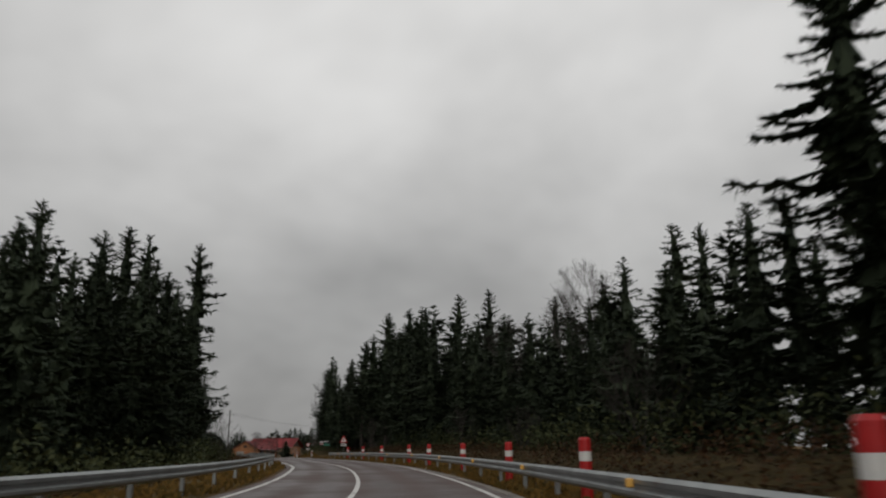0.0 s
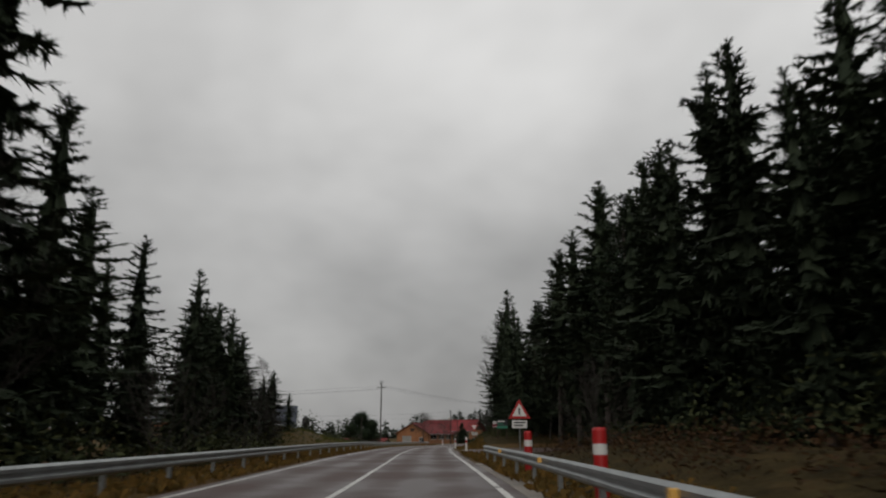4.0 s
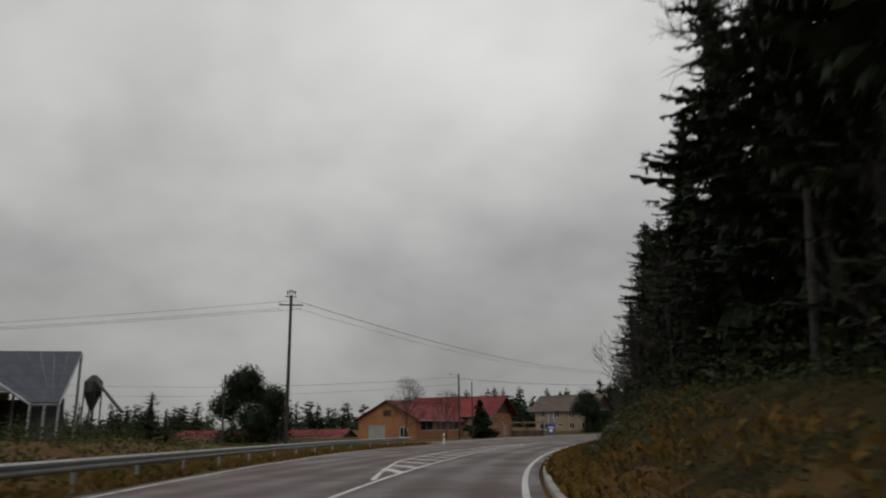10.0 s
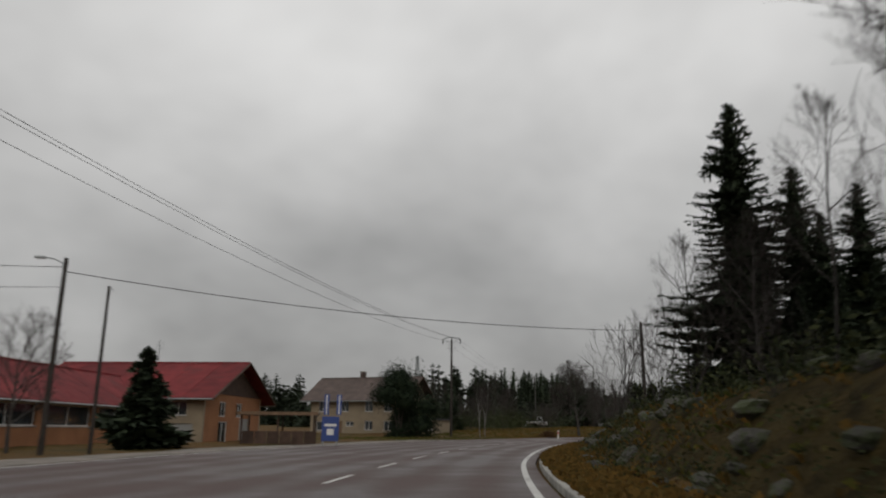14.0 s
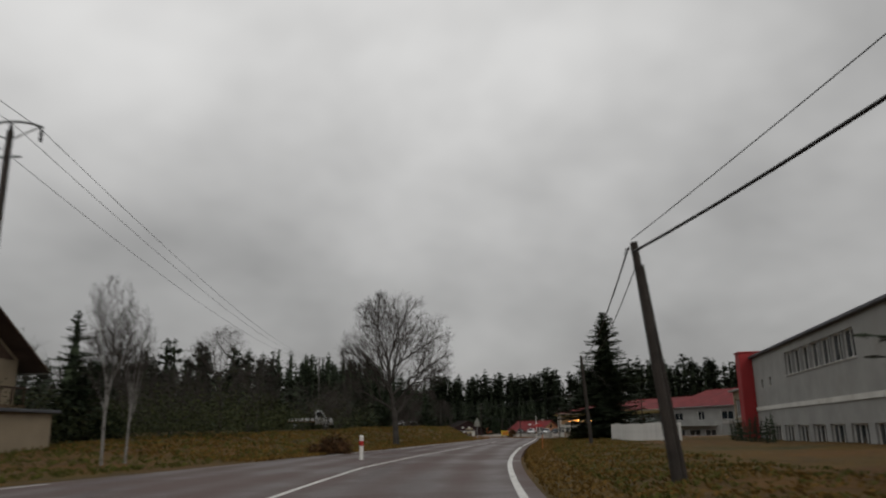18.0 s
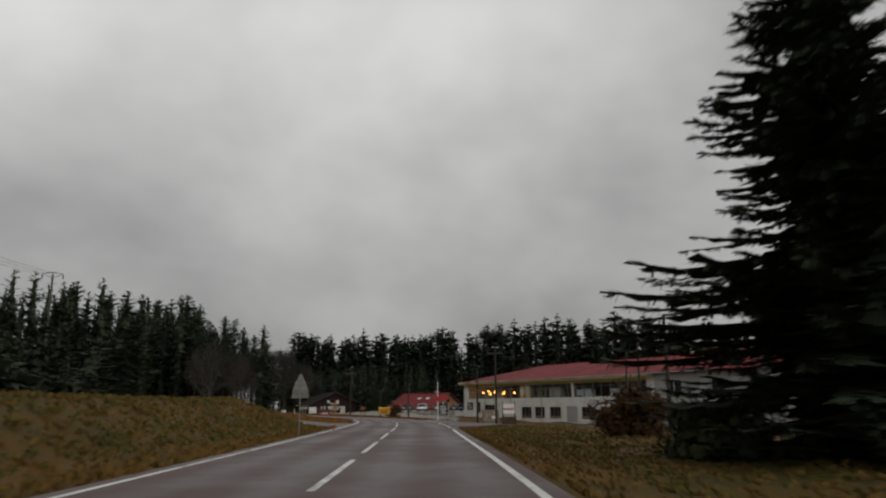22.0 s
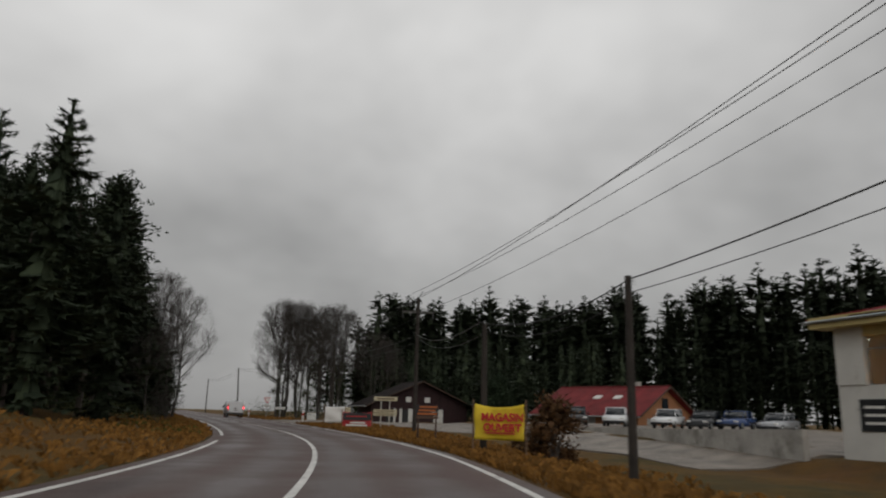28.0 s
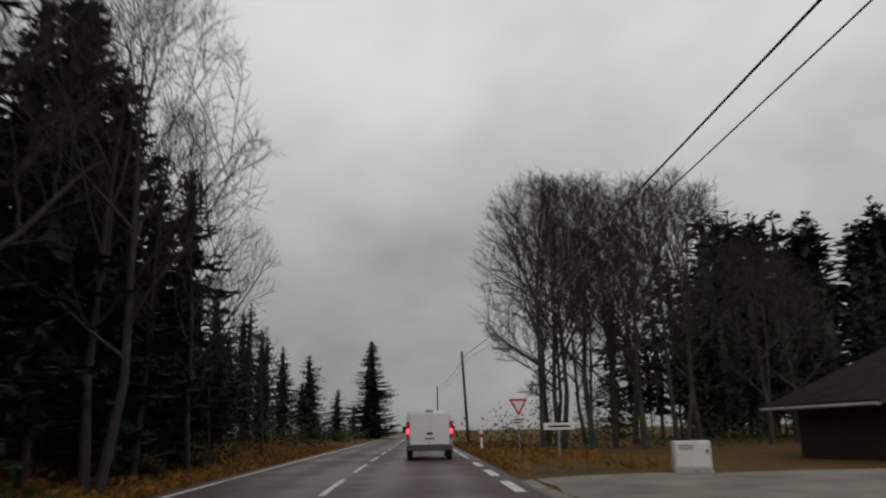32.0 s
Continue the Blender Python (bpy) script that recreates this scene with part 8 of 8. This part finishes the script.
def wheels(ob, xs, ys, r, w=0.2):
    for y in ys:
        for sx in (-1, 1):
            bm = bmesh.new()
            bmesh.ops.create_cone(bm, cap_ends=True, segments=20, radius1=r, radius2=r, depth=w)
            bmesh.ops.rotate(bm, matrix=Matrix.Rotation(math.pi / 2, 3, "Y"), verts=bm.verts)
            bmesh.ops.bevel(bm, geom=list(bm.edges), offset=0.02, segments=1, affect="EDGES")
            bmesh.ops.translate(bm, vec=(sx * xs, y, r), verts=bm.verts)
            wh = part("wheel", bm, M_RUBBER, ob)
            bm = bmesh.new()
            bmesh.ops.create_cone(bm, cap_ends=True, segments=16, radius1=r * 0.62, radius2=r * 0.5, depth=0.03)
            bmesh.ops.rotate(bm, matrix=Matrix.Rotation(sx * math.pi / 2, 3, "Y"), verts=bm.verts)
            bmesh.ops.translate(bm, vec=(sx * (xs + w / 2 + 0.012), y, r), verts=bm.verts)
            part("rim", bm, M_STEEL, wh)


def van(x, y, z, turn):
    ob = thing("van", "white panel van with lit red tail lamps on the wet road", "van", pose(x, y, z, 0, 0, turn))
    body = slab_profile([(-2.45, 0.42), (2.45, 0.40), (2.5, 0.80), (2.3, 1.02), (1.55, 1.15), (0.95, 1.86), (0.7, 1.95), (-2.30, 1.97), (-2.47, 1.86)], -0.95, 0.95, 0.07, M_VAN, ob, "body")
    for sx in (-1, 1):
        d = part("rear_door", box(-0.80 if sx < 0 else 0.012, -2.50, 0.62, -0.012 if sx < 0 else 0.80, -2.462, 1.84, 0.012), M_VAN, ob)
        part("hinge", box(sx * 0.80 - 0.03, -2.52, 0.95, sx * 0.80 + 0.03, -2.502, 1.03), M_VAN, d)
        part("hinge", box(sx * 0.80 - 0.03, -2.52, 1.55, sx * 0.80 + 0.03, -2.502, 1.63), M_VAN, d)
        lamp = part("tail_lamp", box(sx * 0.885 - 0.065, -2.50, 0.88, sx * 0.885 + 0.065, -2.455, 1.55, 0.02), M_RED, ob, "red tail lamp cluster")
        part("lit_lens", box(sx * 0.885 - 0.05, -2.512, 1.06, sx * 0.885 + 0.05, -2.502, 1.24, 0.004), M_LAMP_RED, lamp, "lit red lens")
        part("mirror", box(sx * 1.09 - 0.1, 1.10, 1.10, sx * 1.09 + 0.1, 1.22, 1.38, 0.03), M_BLACK, ob)
        part("side_window", box(sx * 0.955 - 0.006, 0.25, 1.22, sx * 0.955 + 0.006, 1.15, 1.70), M_GLASS, ob)
    part("bumper", box(-0.93, -2.56, 0.38, 0.93, -2.44, 0.60, 0.03), M_CONCPOLE, ob, "grey plastic bumper")
    part("bumper", box(-0.93, 2.40, 0.32, 0.93, 2.56, 0.60, 0.03), M_CONCPOLE, ob, "grey plastic bumper")
    part("number_plate", box(-0.26, -2.512, 0.80, 0.26, -2.502, 0.91), M_SIGNWHITE, ob)
    part("plate_bar", box(-0.20, -2.518, 0.83, 0.20, -2.513, 0.88), M_BLACK, ob)
    part("door_handle", box(-0.13, -2.53, 1.02, 0.13, -2.502, 1.10, 0.01), M_BLACK, ob)
    part("brake_lamp", box(-0.16, -2.46, 1.93, 0.16, -2.40, 1.985, 0.01), M_BLACK, ob)
    wheels(ob, 0.83, (-1.5, 1.6), 0.33)
    return ob


p = at(535.0, 0.1)
van(91.35, 510.2, float(line_at(535.0)[2]), bearing(535))


def car(x, y, turn, mat, label, estate=False, lift=0.0):
    z = ground_z(x, y) + 0.06 + lift
    ob = thing("car", label, "car", pose(x, y, z, 0, 0, turn), "parked cars")
    slab_profile([(-2.05, 0.28), (2.05, 0.28), (2.1, 0.55), (1.95, 0.72), (0.95, 0.88), (-1.5 if not estate else -2.0, 0.92), (-2.05, 0.80), (-2.12, 0.5)], -0.85, 0.85, 0.05, mat, ob, "body")
    top = [(0.95, 0.87), (0.25, 1.42), (-0.9 if not estate else -1.6, 1.45), (-1.75 if not estate else -2.02, 0.91)]
    slab_profile(top, -0.72, 0.72, 0.04, M_GLASS, ob, "glasshouse")
    slab_profile([(0.30, 1.405), (0.22, 1.46), (-0.9 if not estate else -1.6, 1.49), (-1.0 if not estate else -1.7, 1.43)], -0.70, 0.70, 0.012, mat, ob, "roof")
    for sx in (-1, 1):
        for yy in (0.72, -0.35, -1.35):
            part("pillar", tube([(sx * 0.735, yy + 0.12, 0.9), (sx * 0.715, yy - 0.28 if yy > 0 else yy + 0.1, 1.43)], 0.028, 5), mat, ob)
        part("headlight", box(sx * 0.62 - 0.16, 1.98, 0.58, sx * 0.62 + 0.16, 2.09, 0.70, 0.02), M_SIGNWHITE, ob)
        part("tail_light", box(sx * 0.68 - 0.12, -2.13, 0.62, sx * 0.68 + 0.12, -2.03, 0.78, 0.02), M_RED, ob)
        part("mirror", box(sx * 0.93 - 0.07, 0.62, 0.90, sx * 0.93 + 0.07, 0.74, 1.02, 0.02), M_BLACK, ob)
    part("bumper", box(-0.83, 2.02, 0.25, 0.83, 2.16, 0.46, 0.03), M_BLACK, ob)
    part("bumper", box(-0.83, -2.18, 0.25, 0.83, -2.06, 0.46, 0.03), M_BLACK, ob)
    wheels(ob, 0.76, (-1.28, 1.30), 0.30, 0.19)
    return ob


M_CARBLACK = material("black_car_paint", (0.016, 0.017, 0.02), 0.2, vary=0.1, bump=0)
M_CARBLUE = material("blue_car_paint", (0.03, 0.06, 0.16), 0.22, vary=0.1, bump=0)
M_CARSILVER = material("silver_car_paint", (0.36, 0.37, 0.38), 0.25, 0.3, vary=0.1, bump=0)
CARS = [(113.0, 467.0, 150, M_CARBLACK, "wet black hatchback parked on the gravel", False), (115.8, 465.6, 140, M_VAN, "white hatchback parked on the gravel", False), (119.4, 463.8, 128, M_VAN, "white estate car parked on the gravel", True),
        (121.8, 462.4, 122, M_CARBLACK, "dark car parked between pale cars", True), (124.2, 461.6, 118, M_CARBLUE, "dark blue car parked on the gravel", False), (127.2, 460.4, 112, M_CARSILVER, "silver estate car parked beside the wall", True)]
for x, y, t_, m_, lb, es in CARS:
    car(x, y, t_, m_, lb, es, 0.0)


def flatbed(x, y, turn):
    z = ground_z(x, y)
    ob = thing("flatbed_truck", "white flatbed pickup truck parked on the raised grass", "truck", pose(x, y, z + 0.05, 0, 0, turn))
    slab_profile([(0.6, 0.45), (2.5, 0.45), (2.55, 0.9), (2.4, 1.08), (1.75, 1.2), (1.25, 1.95), (0.65, 1.98)], -0.9, 0.9, 0.05, M_VAN, ob, "cab")
    for sx in (-1, 1):
        part("side_window", prism([(0.75, 1.2), (1.6, 1.2), (1.2, 1.8), (0.75, 1.82)], sx * 0.902 - 0.008, sx * 0.902 + 0.008, "x"), M_GLASS, ob)
        part("drop_side", box(sx * 0.98 - 0.02, -2.6, 0.86, sx * 0.98 + 0.02, 0.5, 1.12, 0.008), M_VAN, ob, "white aluminium drop side")
    part("bed", box(-0.98, -2.6, 0.74, 0.98, 0.52, 0.855, 0.01), M_WOOD, ob)
    part("chassis", box(-0.4, -2.5, 0.45, 0.4, 0.6, 0.735), M_BLACK, ob)
    part("tailboard", box(-0.95, -2.66, 0.86, 0.95, -2.605, 1.12, 0.008), M_VAN, ob)
    part("windscreen", prism([(1.80, 1.22), (1.30, 1.90), (1.285, 1.885), (1.78, 1.21)], -0.8, 0.8, "x"), M_GLASS, ob)
    wheels(ob, 0.78, (-1.6, 1.7), 0.33)


flatbed(24.6, 358.0, -102)

# ---- signs and boards of the last stretch ----
# factory menu board with its red arrow on a white mast
mz = ground_z(83.4, 407.4)
menu = board_sign("menu_board", "tall black price board in a grey frame beside the forecourt", 83.4, 407.4, -32, 1.0, 0.62 - mz, 2.08 - mz, M_BLACKBOARD, 2, [(0.42, 0.58, 0.84, 0.95, M_SIGNWHITE)] + [(0.14 + 0.05 * (k % 2), 0.86 - 0.04 * (k % 3), 0.10 + 0.115 * k, 0.14 + 0.115 * k, M_SIGNWHITE) for k in range(6)], M_STEEL, frame_mat=M_STEEL)
mast = thing("arrow_mast", "white mast with a red arrow sign pointing to the shop", "sign mast", pose(82.85, 407.75, mz, 0, 0, -32))
az = 2.48 - mz
part("mast", tube([(0, 0, -0.2), (0, 0, 4.4 - mz)], [0.05, 0.04], 10), M_WHITE, mast)
part("arrow", prism([(-0.22, az - 0.26), (0.75, az - 0.14), (0.75, az - 0.26), (1.3, az), (0.75, az + 0.26), (0.75, az + 0.12), (-0.22, az + 0.26)], -0.1, -0.056), M_RED, mast, "red arrow-shaped board")
board_sign("faded_panel", "faded brown picture panel against the white wall", 91.5, 409.2, -28, 2.0, 0.55, 2.0, material("faded_print", (0.22, 0.17, 0.12), 0.7, vary=0.4, scale=2.5, fine=9, bump=0, wear=(0.34, 0.32, 0.28), wear_at=0.57), 2, [(0.55, 0.8, 0.3, 0.5, M_SIGNWHITE)], M_WOOD, frame_mat=M_WOOD)
board_sign("display_case", "low dark display case with a small red sign on the forecourt", 84.5, 396.5, -30, 1.5, 0.2, 1.0, M_DARKWOOD, 2, [(0.0, 1.0, 0.0, 0.2, M_BLACK)], M_DARKWOOD, 2.6)
ob = board_sign("notice_stand", "white notice stand with red print on the forecourt", 84.7, 396.8, -30, 1.4, 1.3, 2.3, M_SIGNWHITE, 2, [(0.1, 0.9, 0.4, 0.55, M_REDCLOTH)], M_DARKWOOD, 2.4)

# concrete planter ring at the forecourt's edge
pl = thing("planter", "low round concrete planter on the verge", "planter", pose(78.9, 398.5, ground_z(78.9, 398.5)))
part("bowl", lathe([(0.42, -0.1), (0.55, 0.3), (0.55, 0.4), (0.46, 0.4), (0.44, 0.28)], 20), M_CONCRETE, pl)
part("soil", lathe([(0.44, 0.2), (0.44, 0.3)], 16), M_DARKWOOD, pl)


def cloth(name, label, x, y, turn, w, z0, z1, mat, seed, sag=0.12):
    """A banner tied by its corners between two stakes: a rippled sheet with a thickness."""
    rng = random.Random(seed)
    z = ground_z(x, y)
    ob = thing(name, label, "banner", pose(x, y, z, 0, 0, turn))
    for sx in (-1, 1):
        part("stake", tube([(sx * (w / 2 + 0.05), 0.03, -0.3), (sx * (w / 2 + 0.05), 0.03, z1 + 0.12)], 0.03, 6), M_WOOD, ob)
    V, F = [], []
    nx, nz = 22, 10
    ph = rng.uniform(0, 6)
    for i in range(nx + 1):
        for j in range(nz + 1):
            u, v = i / nx, j / nz
            dip = sag * 4 * u * (1 - u) * v
            V.append(((u - 0.5) * w, 0.05 * math.sin(u * 9 + ph) * (0.3 + v) * math.sin(math.pi * u) + 0.03 * math.sin(v * 7 + u * 4), z0 + (z1 - z0) * v - dip))
    for i in range(nx):
        for j in range(nz):
            a = i * (nz + 1) + j
            F.append((a, a + nz + 1, a + nz + 2, a + 1))
    sh = part("cloth", mesh_from("cloth", V, F, mat, True), None, ob)
    so = sh.modifiers.new("thickness", "SOLIDIFY")
    so.thickness = 0.004
    return ob


M_REDLETTER = material("red_print", (0.50, 0.03, 0.03), 0.6, vary=0.1, bump=0)
yb = cloth("banner", "yellow cloth banner with red letters tied between stakes", 91.7, 437.2, -50.6, 1.75, 0.46 - ground_z(91.7, 437.2), 1.60 - ground_z(91.7, 437.2), M_YELLOW, 2)
yz = 0.46 - ground_z(91.7, 437.2)
words("MAGASIN", 0.34, M_REDLETTER, yb, pose(0.16, -0.10, yz + 0.70, 90, 0, 0), label="red letters reading MAGASIN", bold=0.012)
words("OUVERT", 0.34, M_REDLETTER, yb, pose(0.16, -0.10, yz + 0.38, 90, 0, 0), label="red letters reading OUVERT", bold=0.012)
part("print_bar", box(-0.45, -0.095, yz + 0.20, 0.6, -0.09, yz + 0.24), M_REDLETTER, yb, "bar of small red print")
wb = cloth("banner", "plain white cloth sheet tied between stakes", 95.0, 473.0, -8, 1.5, 0.3, 1.5, M_SIGNWHITE, 4, 0.03)
rb = cloth("banner", "red and black cloth banner with white print", 95.6, 468.6, -12, 2.1, 0.1, 1.2, M_REDCLOTH, 5, 0.08)
part("black_field", box(-1.0, -0.11, 0.62, 1.0, -0.085, 1.12), M_BLACKBOARD, rb, "black upper field")
part("print_bar", box(-0.8, -0.12, 0.84, 0.7, -0.112, 0.92), M_RED, rb, "red bar of print")
part("print_bar", box(-0.8, -0.10, 0.2, 0.75, -0.086, 0.32), M_SIGNWHITE, rb, "white bar of print")
part("print_bar", box(-0.5, -0.10, 0.38, 0.6, -0.086, 0.50), M_SIGNWHITE, rb, "white bar of print")


def finger_sign(x, y, turn, rows, label, w=1.35, top=2.4):
    z = ground_z(x, y)
    ob = thing("direction_sign", label, "direction sign", pose(x, y, z, 0, 0, turn))
    for sx in (-0.32, 0.32):
        part("post", box(sx - 0.05, 0.0, -0.3, sx + 0.05, 0.1, top, 0.01), M_CONCRETE, ob)
    for zz, hh in rows:
        b = part("board", box(-w / 2, -0.04, zz, w / 2, -0.004, zz + hh, 0.008), M_PALEWOOD, ob)
        part("lettering", box(-w * 0.38, -0.047, zz + hh * 0.35, w * 0.38, -0.0415, zz + hh * 0.65), M_WOOD, b, "dark bar of lettering")
    return ob


finger_sign(97.9, 469.2, -14, [(2.1, 0.3), (1.0, 0.2), (1.24, 0.22)], "cream direction boards on two concrete posts", 1.75, 2.2)
finger_sign(99.5, 488.5, -10, [(1.05, 0.2), (1.29, 0.2)], "cream direction boards on posts by the side road", 1.6, 1.5)
p = at(530, 5.2)
board_sign("sign_board", "small white direction plate on one post", p.x, p.y, 2, 1.15, 1.1, 1.35, M_SIGNWHITE, 1, [(0.15, 0.85, 0.35, 0.65, M_BLACKBOARD)], M_STEEL)
# slatted board with orange lettering beside the car park
oz = ground_z(93.0, 447.2)
ob = board_sign("sign_board", "dark slatted board with orange lettering beside the car park", 93.0, 447.2, -24, 1.0, 1.0 - oz, 1.12 - oz, M_DARKWOOD, 2, (), M_DARKWOOD, 1.62 - oz)
for k in range(3):
    sl = part("slat", box(-0.5, -0.035, 1.15 - oz + 0.15 * k, 0.5, -0.004, 1.28 - oz + 0.15 * k, 0.006), M_BLACKBOARD, ob)
    part("lettering", box(-0.44 + 0.05 * k, -0.042, 1.175 - oz + 0.15 * k, 0.44 - 0.07 * (k % 2), -0.036, 1.26 - oz + 0.15 * k), M_STAKE, sl, "orange bar of lettering")
# electricity box
eb = thing("cabinet", "pale grey electricity cabinet beside the side road", "cabinet", pose(98.3, 497.4, ground_z(98.3, 497.4), 0, 0, -8))
part("plinth", box(-0.5, -0.25, -0.15, 0.5, 0.25, 0.1, 0.01), M_CONCRETE, eb)
part("body", box(-0.48, -0.23, 0.104, 0.48, 0.23, 0.84, 0.02), M_FENCE, eb)
dr = part("door", box(-0.44, -0.25, 0.16, 0.44, -0.234, 0.80, 0.006), M_FENCE, eb)
part("lock", box(0.34, -0.262, 0.5, 0.40, -0.2505, 0.62), M_BLACK, dr)
for k in range(3):
    part("vent", box(-0.36, -0.256, 0.62 + 0.05 * k, 0.0, -0.2505, 0.64 + 0.05 * k), M_BLACK, dr)
